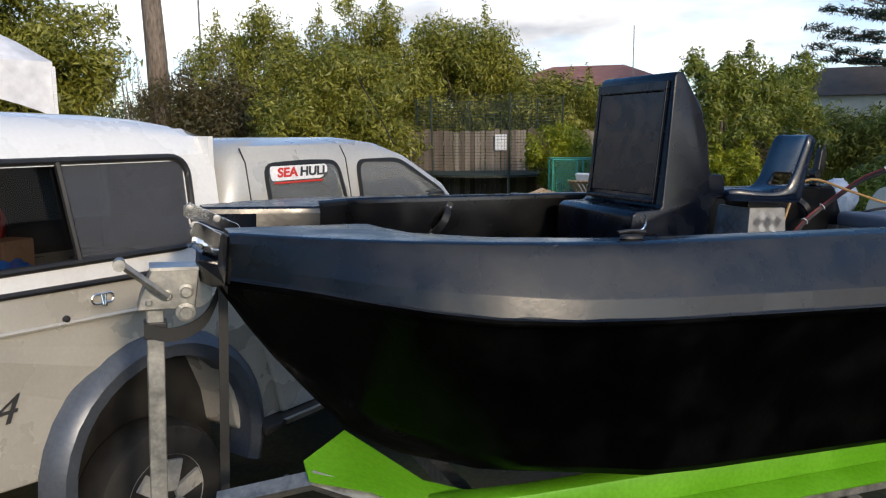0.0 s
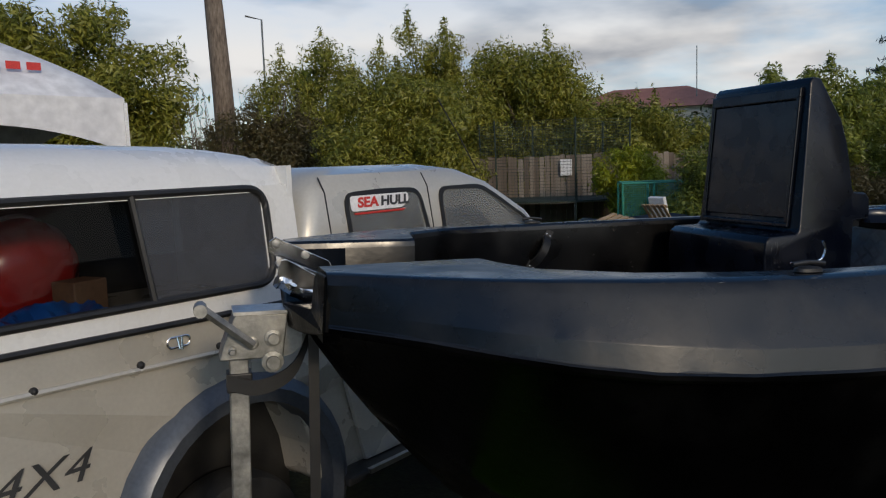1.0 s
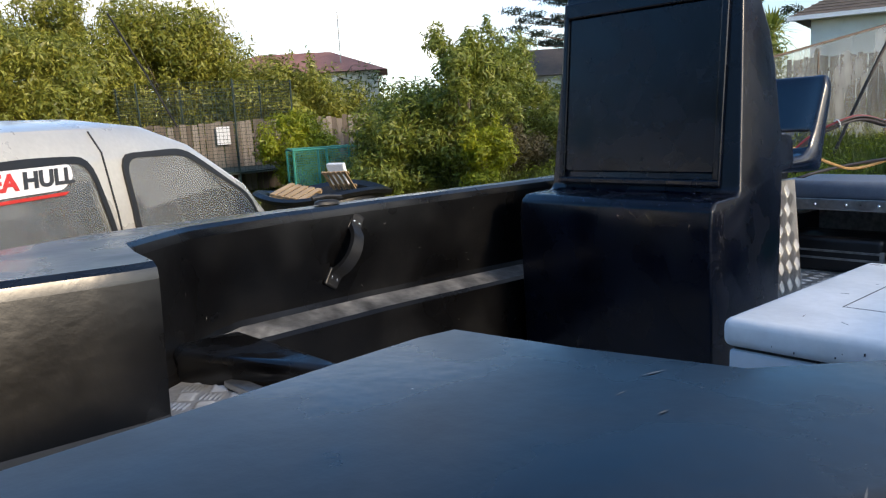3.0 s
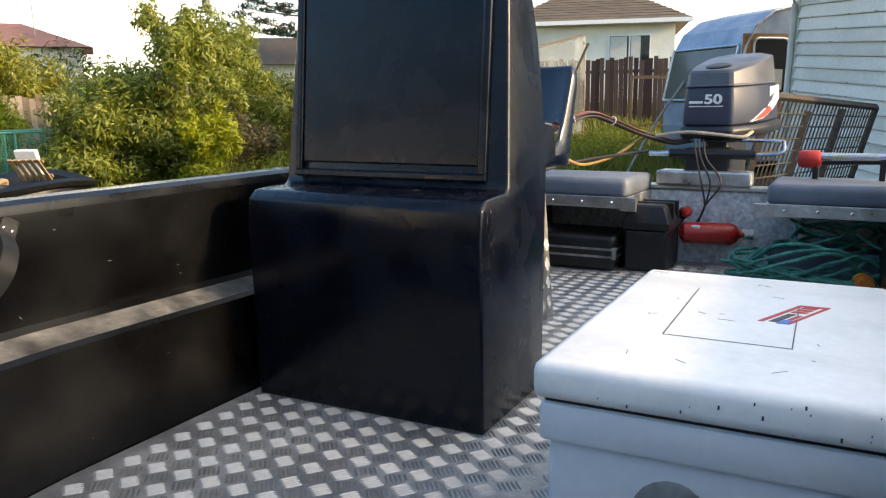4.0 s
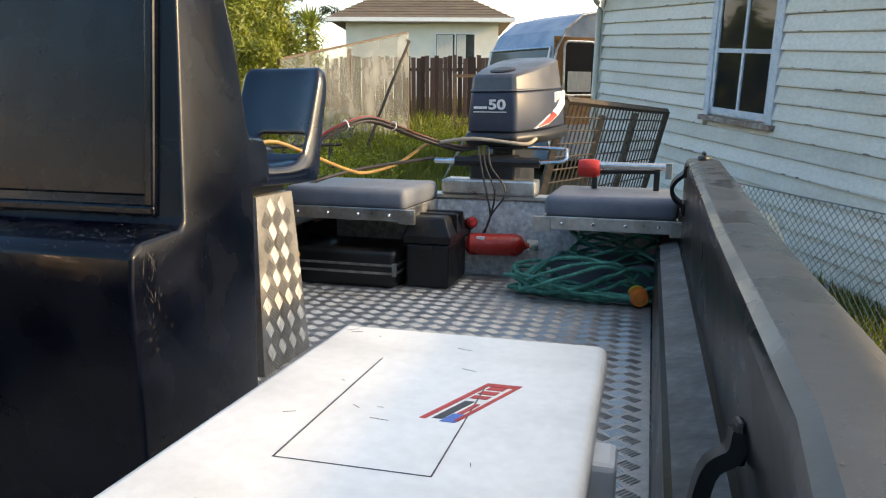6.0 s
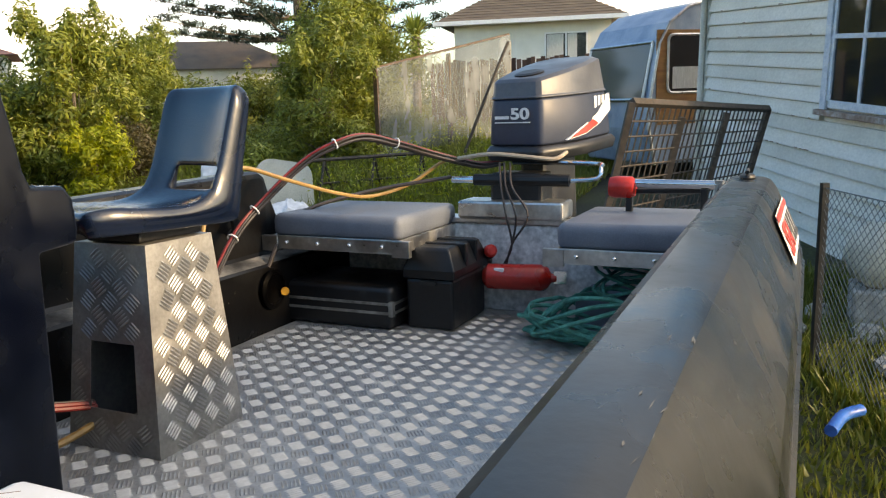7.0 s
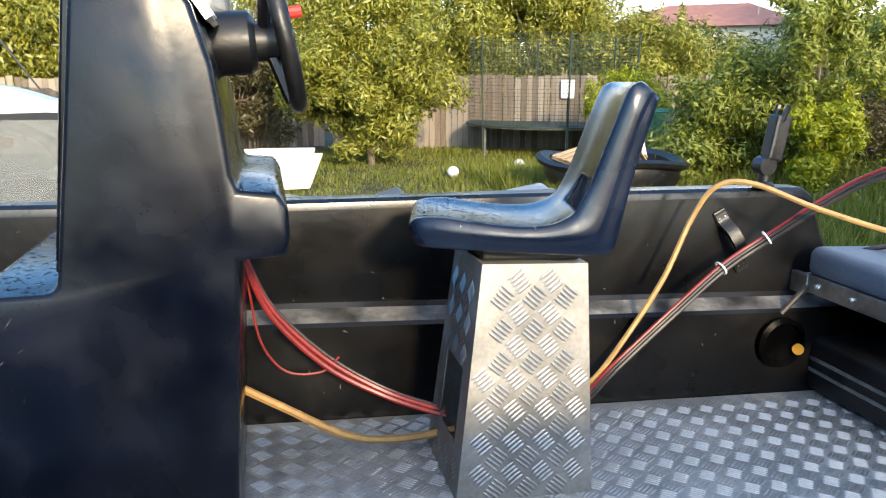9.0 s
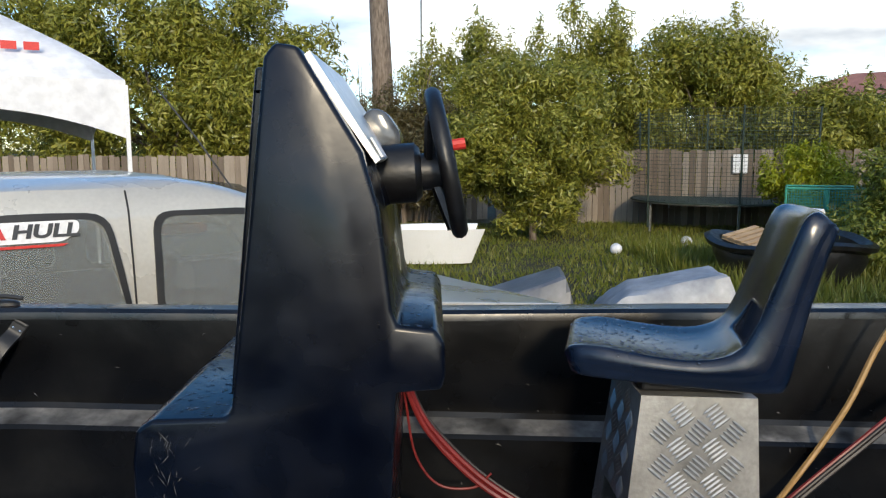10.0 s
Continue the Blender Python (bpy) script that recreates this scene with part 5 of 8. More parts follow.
# flares, wheels, step
for cx in (-0.78, 2.25):
    bm = bmesh.new()
    n = 22
    pa = np.linspace(math.pi * 1.12, -math.pi * 0.12, n)
    loft(bm, [[Vector((cx + r * math.cos(a), y, 0.43 + r * math.sin(a))) for r, y in ((0.48, 0.10), (0.48, -0.055), (0.54, -0.068), (0.59, -0.035), (0.61, 0.02))] for a in pa])
    part("wheel_flare", bm, "ute_flare", ute, "grey plastic wheel-arch flare", True)
    bm = bmesh.new()
    prism(bm, [(cx - 0.5, 0.1), (cx + 0.5, 0.1), (cx + 0.45, 0.86), (cx - 0.45, 0.86)], 0.28, 0.30)
    part("arch_liner", bm, "trim", ute)
    for yy, out in ((0.0, -1), (WIDE, 1)):
        tyre = part("tyre", lathe(bmesh.new(), [(0.20, -0.11), (0.30, -0.12), (0.345, -0.10), (0.365, -0.06), (0.365, 0.06), (0.345, 0.10), (0.30, 0.12), (0.20, 0.11)], (cx, yy - out * 0.13, 0.20), (0, 1, 0), 40), "rubber", ute, "worn off-road tyre", True)
        part("rim", lathe(bmesh.new(), [(0.0, 0.02), (0.06, 0.02), (0.065, 0.0), (0.07, 0.035), (0.19, 0.045), (0.205, 0.012), (0.212, 0.0), (0.212, 0.06), (0.0, 0.06)], (cx, yy - out * 0.13 + out * 0.115, 0.20), (0, -out, 0), 36), "rim_paint", tyre, "alloy wheel", True)
        for k in range(6):
            a = k * math.pi / 3 + 0.3
            d, s_ = Vector((math.cos(a), 0, math.sin(a))), Vector((-math.sin(a), 0, math.cos(a)))
            c0 = Vector((cx, yy - out * 0.13 + out * 0.118, 0.20))
            bm = bmesh.new()
            ring_ = [c0 + d * 0.04 + s_ * 0.032, c0 + d * 0.19 + s_ * 0.042, c0 + d * 0.19 - s_ * 0.042, c0 + d * 0.04 - s_ * 0.032]
            loft(bm, [ring_, [p + Vector((0, out * 0.022, 0)) for p in ring_]])
            part("wheel_spoke", bm, "rim_paint", tyre)
part("side_step", new_box((-0.24, -0.10, 0.35), (1.68, 0.12, 0.395)), "trim", ute, "", False, 0.012)
part("step_edge", new_box((-0.10, -0.112, 0.375), (1.66, -0.085, 0.400)), "alu", ute)
# 4x4 mark
lettering("4X4", "dark_mark", 0.125, pose(-1.63, -0.004, 0.755, 90, 0, 0), ute, "lettering", shear=0.35, squeeze=1.6)
# the upper body sits high over the wheels
for ob in ute.children:
    if ob.name.split(".")[0] not in ("tyre", "wheel_flare", "side_step", "step_edge", "arch_liner"):
        for v in ob.data.vertices:
            k = max(0.0, min(1.0, (v.co.z - 0.45) / 0.4))
            v.co.z += 0.125 * k * k * (3 - 2 * k)
# cargo behind the sliding pane
cargo = pose(1.195, 4.463, 0.005, 0, 0, UA)
buoy = thing("mooring_buoy", cargo @ pose(-1.36, 0.66, 1.37, 0, -65, -75), "large red round buoy with a white rim inside the canopy", "buoy")
part("body", lathe(bmesh.new(), [(0.0, -0.16), (0.14, -0.15), (0.23, -0.09), (0.26, 0.0), (0.24, 0.08), (0.20, 0.11), (0.0, 0.11)], (0, 0, 0), (0, 0, 1), 28), "red", buoy, "", True)
part("rim_band", lathe(bmesh.new(), [(0.205, 0.10), (0.245, 0.085), (0.25, 0.10), (0.21, 0.118)], (0, 0, 0), (0, 0, 1), 28), "white_mark", buoy, "white rim", True)
for x, y, z, a, w_, d_, h_ in ((-1.22, 0.42, 1.06, 12, 0.16, 0.14, 0.30), (-2.05, 0.62, 1.06, -20, 0.30, 0.26, 0.46)):
    ob = part("cardboard_box", new_box((-w_ / 2, -d_ / 2, 0), (w_ / 2, d_ / 2, h_)), "brown_box", None, "", False, 0.006)
    ob.matrix_world = cargo @ pose(x, y, z, 0, 0, a)
    tagged(ob, "brown cardboard carton in the ute canopy", "carton", "cartons in the ute")
bm = bmesh.new()
bmesh.ops.create_grid(bm, x_segments=30, y_segments=14, size=1)
for v in bm.verts:
    x, y = v.co.x * 0.42, v.co.y * 0.17
    v.co = (x, y, 0.10 + 0.05 * noise.noise((x * 9, y * 9, 2)) + 0.035 * noise.noise((x * 25, y * 25, 4)) - 0.06 * (abs(v.co.y) > 0.8) - 0.06 * (abs(v.co.x) > 0.9))
ob = part("plastic_tarpaulin", bm, "blue", None, "", True)
ob.matrix_world = cargo @ pose(-1.62, 0.26, 1.17)
tagged(ob, "crumpled blue plastic tarpaulin in the ute canopy", "tarpaulin")

# ---- neighbouring house ----
HA = 207.0
house = thing("weatherboard_house", pose(10.556, 1.5, 0.0, 0, 0, HA) @ pose(0, 0, 1.46, 0, 3.4, 0) @ pose(0, 0, -1.46), "old cream weatherboard house with flaking paint", "house")
# local x runs along the wall towards the boat's bow end, y out towards the boat is negative
WX0, WX1 = -3.12, 3.3
WIN = (-0.02, 1.02, 1.50, 2.90)
part("wall", new_box((WX0, 0.03, 0.0), (WX1, 4.5, 3.2)), "boards", house)
BOARD = 0.165


def board(x0, x1, z):
    bm = bmesh.new()
    prism(bm, [(0.03, z), (-0.026, z), (-0.028, z + 0.016), (0.004, z + BOARD - 0.010), (0.0285, z + BOARD - 0.008), (0.03, z + BOARD - 0.004)], x0, x1, "x")
    return part("board", bm, "boards", house)


for k in range(19):
    z = 0.05 + k * BOARD
    if WIN[2] - 0.06 - BOARD < z < WIN[3]:
        board(WX0, WIN[0] - 0.09, z)
        board(WIN[1] + 0.09, WX1, z)
    else:
        board(WX0, WX1, z)
win = part("window", new_box((WIN[0], 0.02, WIN[2]), (WIN[1], 0.028, WIN[3])), "seat_cloth", house, "old sash window with flaking pale blue frame")
for a, b in (((WIN[0] - 0.10, -0.035, WIN[2] - 0.02), (WIN[0], 0.02, WIN[3] + 0.1)), ((WIN[1], -0.035, WIN[2] - 0.02), (WIN[1] + 0.10, 0.02, WIN[3] + 0.1)), ((WIN[0] - 0.1, -0.035, WIN[3]), (WIN[1] + 0.1, 0.02, WIN[3] + 0.1))):
    part("window_casing", new_box(a, b), "frame_paint", win, "", False, 0.006)
for a, b in (((WIN[0], -0.02, WIN[2]), (WIN[0] + 0.05, 0.018, WIN[3])), ((WIN[1] - 0.05, -0.02, WIN[2]), (WIN[1], 0.018, WIN[3])), ((WIN[0], -0.02, WIN[2]), (WIN[1], 0.018, WIN[2] + 0.075)), ((WIN[0], -0.018, WIN[2] + 0.655), (WIN[1], 0.016, WIN[2] + 0.70)), ((0.478, -0.016, WIN[2]), (0.522, 0.014, WIN[3])), ((WIN[0], -0.02, WIN[3] - 0.05), (WIN[1], 0.018, WIN[3]))):
    part("sash", new_box(a, b), "frame_paint", win, "", False, 0.004)
for x0, x1 in ((0.03, 0.478), (0.522, 0.97)):
    for z0, z1 in ((WIN[2] + 0.075, WIN[2] + 0.655), (WIN[2] + 0.70, WIN[3] - 0.05)):
        part("pane", new_box((x0, -0.002, z0), (x1, 0.002, z1)), "glass_mid", win)
for x0, x1 in ((0.055, 0.36), (0.60, 0.945)):
    part("curtain", new_box((x0, 0.008, WIN[2] + 0.08), (x1, 0.014, WIN[3] - 0.06)), "lace", win, "faded net curtain")
rnd = random.Random(17)
verts, faces = [], []
for k in range(170):
    z = 0.05 + rnd.randrange(2, 19) * BOARD
    x, l_, h_ = rnd.uniform(WX0 + 0.1, WX1 - 0.1), rnd.uniform(0.01, 0.07), rnd.uniform(0.003, 0.012)
    if WIN[0] - 0.2 < x < WIN[1] + 0.2:
        continue
    b0 = len(verts)
    verts += [(x - l_, -0.0295, z + 0.002), (x + l_ * 0.8, -0.0295, z + 0.002), (x + l_ * rnd.uniform(0.3, 0.9), -0.0288, z + h_ + 0.004), (x - l_ * rnd.uniform(0.2, 0.8), -0.0288, z + h_ + 0.004)]
    faces.append((b0, b0 + 1, b0 + 2, b0 + 3))
tagged(mesh_from("flaked_paint", verts, faces, "sill", house), "patches of bare weathered timber", "", "", "stuff")
part("window_sill", new_box((WIN[0] - 0.14, -0.075, WIN[2] - 0.075), (WIN[1] + 0.14, 0.02, WIN[2] - 0.02)), "sill", win, "peeling brown sill", False, 0.008)
part("corner_board", new_box((WX0 - 0.03, -0.028, 0.0), (WX0 + 0.09, 0.05, 3.2)), "boards", house)
part("eave", new_box((WX0 - 0.4, -0.5, 3.2), (WX1, 4.9, 3.35)), "boards", house)
part("roof", loft(bmesh.new(), [[Vector((x, y, z)) for y, z in ((-0.55, 3.352), (2.2, 4.6), (4.95, 3.352))] for x in (WX0 - 0.45, WX1)]), "tile_red", house)
part("downpipe", new_tube([(WX0 + 0.03, -0.07, 0.0), (WX0 + 0.03, -0.07, 2.72), (WX0 + 0.03, -0.10, 2.80), (WX0 + 0.25, -0.30, 2.92), (WX0 + 0.25, -0.45, 3.1)], 0.04, 10), "boards", house, "cream downpipe", True)


# ---- fences ----
def paling_fence(name, a, b, height, mat, label, wide=0.145, base_z=0.0, seed=3):
    rnd = random.Random(seed)
    a, b = Vector((*a, base_z)), Vector((*b, base_z))
    d = b - a
    ang = math.degrees(math.atan2(d.y, d.x))
    fence = thing(name, pose(*a, 0, 0, ang), label, "fence")
    shapes = []
    for k in range(4):
        bm = bmesh.new()
        box(bm, (0.003, -0.01, 0.02), (wide - 0.004 - 0.003 * k, 0.01, height - 0.04 + 0.02 * k))
        me = bpy.data.meshes.new("paling")
        bm.to_mesh(me)
        bm.free()
        me.materials.append(M[mat])
        shapes.append(me)
    n = int(d.length / wide)
    for k in range(n):
        ob = new("paling", rnd.choice(shapes))
        ob.parent = fence
        ob.matrix_basis = pose(k * wide, rnd.uniform(-0.008, 0.008), rnd.uniform(-0.03, 0.02), 0, rnd.uniform(-0.7, 0.7), 0)
    for z in (0.35, height - 0.4):
        part("rail", new_box((0, 0.012, z), (d.length, 0.06, z + 0.09)), mat, fence)
    return fence


paling_fence("paling_fence", (4.6, 22.4), (17.4, 16.6), 1.85, "fence", "weathered grey timber paling fence")
sign = thing("fence_sign", pose(10.1, 19.80, rise(10.1, 19.8) + 1.45, 0, 0, -24.4), "small white board nailed to the paling fence", "sign")
part("board", new_box((-0.16, -0.03, -0.22), (0.16, -0.012, 0.22)), "white_mark", sign, "", False, 0.004)
paling_fence("paling_fence", (-12.0, 20.2), (4.5, 22.4), 1.75, "fence", "pale weathered timber paling fence", seed=5)
paling_fence("stained_fence", (22.2, 11.0), (23.0, 2.0), 1.85, "fence_dark", "dark brown stained paling fence", 0.13, 0.82, seed=8)

# ---- trees and shrubs ----


def tree(name, label, blobs, trunk, count, size, mat, seed, category="tree", slim=0.55, limbs=True, bark="bark", hollow=0.55):
    x, y, z0, height, radius = trunk
    root = thing(name, pose(x, y, z0), label, category)
    rnd = random.Random(seed)
    bm = bmesh.new()
    tube(bm, smooth_path([(0, 0, -0.1), (rnd.uniform(-0.05, 0.05), 0, height * 0.4), (rnd.uniform(-0.1, 0.1), rnd.uniform(-0.1, 0.1), height)], 3), radius, 7, taper=[1.15, 1.0, 0.9, 0.8, 0.65, 0.5, 0.35])
    if limbs:
        for b in blobs[:14]:
            t = rnd.uniform(0.25, 0.8) * height
            tube(bm, smooth_path([(0, 0, t), ((b[0] - x) * 0.5, (b[1] - y) * 0.5, t * 0.5 + (b[2] - z0) * 0.5 + 0.1), (b[0] - x, b[1] - y, b[2] - z0)], 3), radius * 0.4, 5, taper=[1, 0.9, 0.75, 0.6, 0.45, 0.35, 0.2])
    part("trunk", bm, bark, root, "", True)
    local = [(b[0] - x, b[1] - y, b[2] - z0, *b[3:]) for b in blobs]
    leaves("crown", local, count, size, mat, root, seed, slim, hollow)
    return root


def cluster(cx, cy, cz, rx, ry, rz, n, r, seed, shoots=0.35):
    """Small uneven clumps all through an ellipsoid, denser near its skin, with upright leafy shoots on top."""
    rnd = random.Random(seed)
    out = []
    for _ in range(int(n * 2.6)):
        d = Vector((rnd.gauss(0, 1), rnd.gauss(0, 1), rnd.gauss(0, 1))).normalized()
        lump = 1 + 0.22 * noise.noise(d * 2.3 + Vector((seed, 0, 0)))
        d *= rnd.uniform(0.2, 1.0) ** 0.5 * lump
        s = r * rnd.uniform(0.40, 0.85)
        out.append((cx + d.x * rx, cy + d.y * ry, max(0.25, cz + d.z * rz), s * rnd.uniform(0.8, 1.3), s * rnd.uniform(0.8, 1.3), s * rnd.uniform(0.8, 1.35)))
        if d.z > 0.25 and rnd.random() < shoots * 0.35:
            h = r * rnd.uniform(0.35, 0.8)
            out.append((cx + d.x * rx + rnd.uniform(-0.1, 0.1), cy + d.y * ry, cz + d.z * rz + s * 0.7 + h * 0.4, 0.13 * r + 0.04, 0.13 * r + 0.04, h))
    return out



tree("tall_hedge_tree", "tall dense olive-green tree behind the fence", cluster(-5.6, 23.4, 3.7, 4.9, 1.6, 3.2, 46, 0.95, 1) + cluster(-1.6, 23.0, 3.3, 2.0, 1.2, 2.9, 20, 0.85, 2), (-4.5, 23.8, 0, 3.2, 0.22), 100000, 0.095, "leaf_olive", 1, hollow=0.25)
tree("tall_hedge_tree", "tall dark green tree at the yard's corner", cluster(-12.5, 22.5, 3.2, 3.6, 1.8, 2.6, 30, 1.1, 31), (-12.5, 22.5, 0, 3.2, 0.22), 30000, 0.11, "leaf_olive", 31, hollow=0.25)
tree("shrub_tree", "tall bushy shrub with grey-green leaves on the lawn", cluster(5.0, 17.9, 1.95, 1.9, 1.35, 1.6, 42, 0.55, 3, 0.5), (5.0, 17.75, 0, 2.2, 0.07), 62000, 0.062, "leaf_olive", 3, "shrub", hollow=0.25)
tree("shrub_tree", "loose pale shrub beside the fence", cluster(2.2, 21.0, 1.7, 1.7, 0.9, 1.5, 24, 0.6, 4, 0.6), (2.2, 21.0, 0, 1.6, 0.06), 26000, 0.06, "leaf_dry", 4, "shrub", hollow=0.25)
tree("shrub_tree", "tall thin-topped shrub with upright shoots", cluster(7.3, 23.2, 3.0, 1.9, 1.0, 2.7, 26, 0.62, 5, 0.9), (7.3, 23.2, 0, 3, 0.08), 34000, 0.07, "leaf_olive", 5, "shrub", hollow=0.25)
tree("shrub_tree", "dense olive shrub behind the fence", cluster(3.6, 23.6, 2.9, 2.0, 1.0, 2.4, 24, 0.7, 55, 0.7), (3.6, 23.6, 0, 2.6, 0.08), 30000, 0.07, "leaf_olive", 55, "shrub", hollow=0.25)
tree("broad_tree", "broad dense green tree behind the fence", cluster(10.2, 23.4, 2.95, 2.8, 1.5, 2.3, 44, 0.85, 6) + cluster(13.4, 21.5, 1.9, 2.4, 1.3, 1.4, 30, 0.7, 7), (10.5, 23.4, 0, 3, 0.16), 90000, 0.078, "leaf_olive", 6, hollow=0.25)
tree("broad_tree", "green tree further along the fence", cluster(16.8, 19.6, 1.2, 2.6, 1.6, 1.0, 28, 0.8, 8), (16.5, 19.5, 0, 2.2, 0.14), 36000, 0.08, "leaf_mid", 8, hollow=0.25)
tree("garden_shrub", "tall leafy shrub in the garden", cluster(11.3, 12.5, 1.95, 0.9, 0.8, 1.6, 22, 0.38, 9, 0.9), (11.3, 12.5, 0, 2.2, 0.05), 17000, 0.058, "leaf_mid", 9, "shrub", hollow=0.25)
tree("garden_shrub", "spreading leafy shrub in the garden", cluster(11.0, 13.6, 1.1, 1.4, 0.9, 1.05, 24, 0.5, 10, 0.6), (11.0, 13.6, 0, 1.4, 0.05), 24000, 0.055, "leaf_mid", 10, "shrub", hollow=0.25)
tree("garden_shrub", "leafy green shrub near the plastic sheeting", cluster(14.7, 9.7, 1.8, 1.1, 0.9, 1.6, 24, 0.40, 11, 0.9), (14.7, 9.7, 0, 1.8, 0.05), 18000, 0.058, "leaf_mid", 11, "shrub", hollow=0.25)
tree("garden_shrub", "bright green feathery shrub in the garden", cluster(10.8, 11.6, 1.0, 0.38, 0.38, 0.75, 9, 0.3, 12, 0.9), (10.8, 11.6, 0, 1.1, 0.03), 9000, 0.045, "leaf_yellow", 12, "shrub", hollow=0.25)
tree("yellow_shrub", "yellow-green shrub beside the trampoline", cluster(10.1, 16.5, 1.0, 0.9, 0.6, 0.8, 16, 0.36, 13, 0.8), (10.1, 16.5, 0, 1, 0.04), 15000, 0.05, "leaf_yellow", 13, "shrub", hollow=0.25)
tree("garden_shrub", "low dry brown shrub in the garden", cluster(12.6, 12.9, 0.7, 1.5, 0.8, 0.65, 18, 0.4, 14), (12.6, 12.9, 0, 0.8, 0.04), 13000, 0.05, "leaf_dry", 14, "shrub", hollow=0.25)
tree("garden_shrub", "tall leafy shrub beside the plastic sheeting", cluster(17.6, 10.9, 2.3, 1.8, 1.4, 1.9, 28, 0.6, 15, 0.7), (17.6, 10.9, 0.3, 2, 0.06), 30000, 0.068, "leaf_mid", 15, "shrub", hollow=0.25)
tree("garden_shrub", "leafy shrub at the back of the garden", cluster(18.5, 14.4, 1.2, 2.5, 1.6, 0.9, 28, 0.65, 16, 0.5), (18.5, 14.4, 0.3, 2, 0.06), 30000, 0.075, "leaf_olive", 16, "shrub", hollow=0.25)
tree("garden_shrub", "tall willowy shrub behind the garden beds", cluster(14.6, 14.6, 1.7, 1.8, 1.2, 1.5, 26, 0.55, 17, 0.8), (14.6, 14.6, 0.2, 2, 0.06), 28000, 0.065, "leaf_mid", 17, "shrub", hollow=0.25)
tree("garden_shrub", "tall shrub with pale tips along the boundary", cluster(18.2, 18.0, 2.1, 1.5, 1.3, 1.7, 24, 0.55, 18, 0.9), (18.2, 18.0, 0.3, 2, 0.06), 24000, 0.075, "leaf_mid", 18, "shrub", hollow=0.25)

# dead trunk and power pole wire
trunk = thing("dead_trunk", pose(1.45, 25.6, 0), "tall bare pale trunk behind the hedge", "trunk")
part("stem", new_tube(smooth_path([(0, 0, 0), (-0.02, 0, 3.5), (-0.12, 0, 6.4), (-0.2, 0, 8.5)], 5), 0.33, 10, taper=list(np.linspace(1.1, 0.75, 16))), "bark", trunk, "", True)

# ---- far houses ----
far = thing("cream_house", pose(29.2, 9.5, 1.2, 0, 0, -76), "cream rendered house with a brown tiled hip roof", "house")
part("wall", new_box((-3.4, 0, 0), (2.1, 7, 3.0)), "stucco", far)
bm = bmesh.new()
loft(bm, [[Vector(p) for p in ((-4.0, -0.55, z), (2.6, -0.55, z), (2.6, 7.5, z), (-4.0, 7.5, z))] for z in (3.0, 3.08)] + [[Vector(p) for p in ((-1.4, 3.5, 4.75), (-0.2, 3.5, 4.75), (-0.2, 3.52, 4.75), (-1.4, 3.52, 4.75))]])
roof = part("roof", bm, "tile", far, "brown concrete tile roof")
for k in range(14):
    t = k / 14
    part("tile_course", new_tube([(-4.0 + 2.6 * t, -0.55 + 4.05 * t, 3.09 + 1.67 * t), (2.6 - 2.8 * t, -0.55 + 4.05 * t, 3.09 + 1.67 * t)], 0.03, 5), "tile", roof)
part("gutter", new_box((-4.05, -0.66, 2.93), (2.65, -0.54, 3.07)), "white_mark", far)
part("soffit", new_box((-4.0, -0.539, 2.95), (2.6, -0.002, 2.998)), "white_mark", far)
for x0 in (-0.2,):
    w_ = part("window", new_box((x0, -0.03, 1.45), (x0 + 1.5, 0.01, 2.60)), "white_mark", far)
    for a in (0.06, 0.78):
        part("pane", new_box((x0 + a, -0.036, 1.51), (x0 + a + 0.66, -0.032, 2.54)), "glass_mid", w_)
        part("curtain", new_box((x0 + a + 0.02, -0.044, 1.53), (x0 + a + (0.60 if a < 0.5 else 0.35), -0.038, 2.52)), "lace", w_)

red = thing("red_roofed_house", pose(25.6, 40.5, 1.55, 0, 0, -40), "far house with a red tiled roof", "house")
part("wall", new_box((-5, 0, 0), (5, 6, 2.9)), "stucco", red)
part("roof", loft(bmesh.new(), [[Vector(p) for p in ((-5.6, -0.6, 2.9), (5.6, -0.6, 2.9), (5.6, 6.6, 2.9), (-5.6, 6.6, 2.9))], [Vector(p) for p in ((-2.2, 3, 4.3), (2.2, 3, 4.3), (2.2, 3.02, 4.3), (-2.2, 3.02, 4.3))]]), "tile_red", red)
cream = thing("far_house", pose(33.0, 27.5, 0.7, 0, 0, -50), "far cream house with a dark hip roof", "house")
part("wall", new_box((-4, 0, 0), (4, 5, 2.7)), "stucco", cream)
part("roof", loft(bmesh.new(), [[Vector(p) for p in ((-4.5, -0.5, 2.7), (4.5, -0.5, 2.7), (4.5, 5.5, 2.7), (-4.5, 5.5, 2.7))], [Vector(p) for p in ((-1.6, 2.5, 4.2), (1.6, 2.5, 4.2), (1.6, 2.52, 4.2), (-1.6, 2.52, 4.2))]]), "tile", cream)


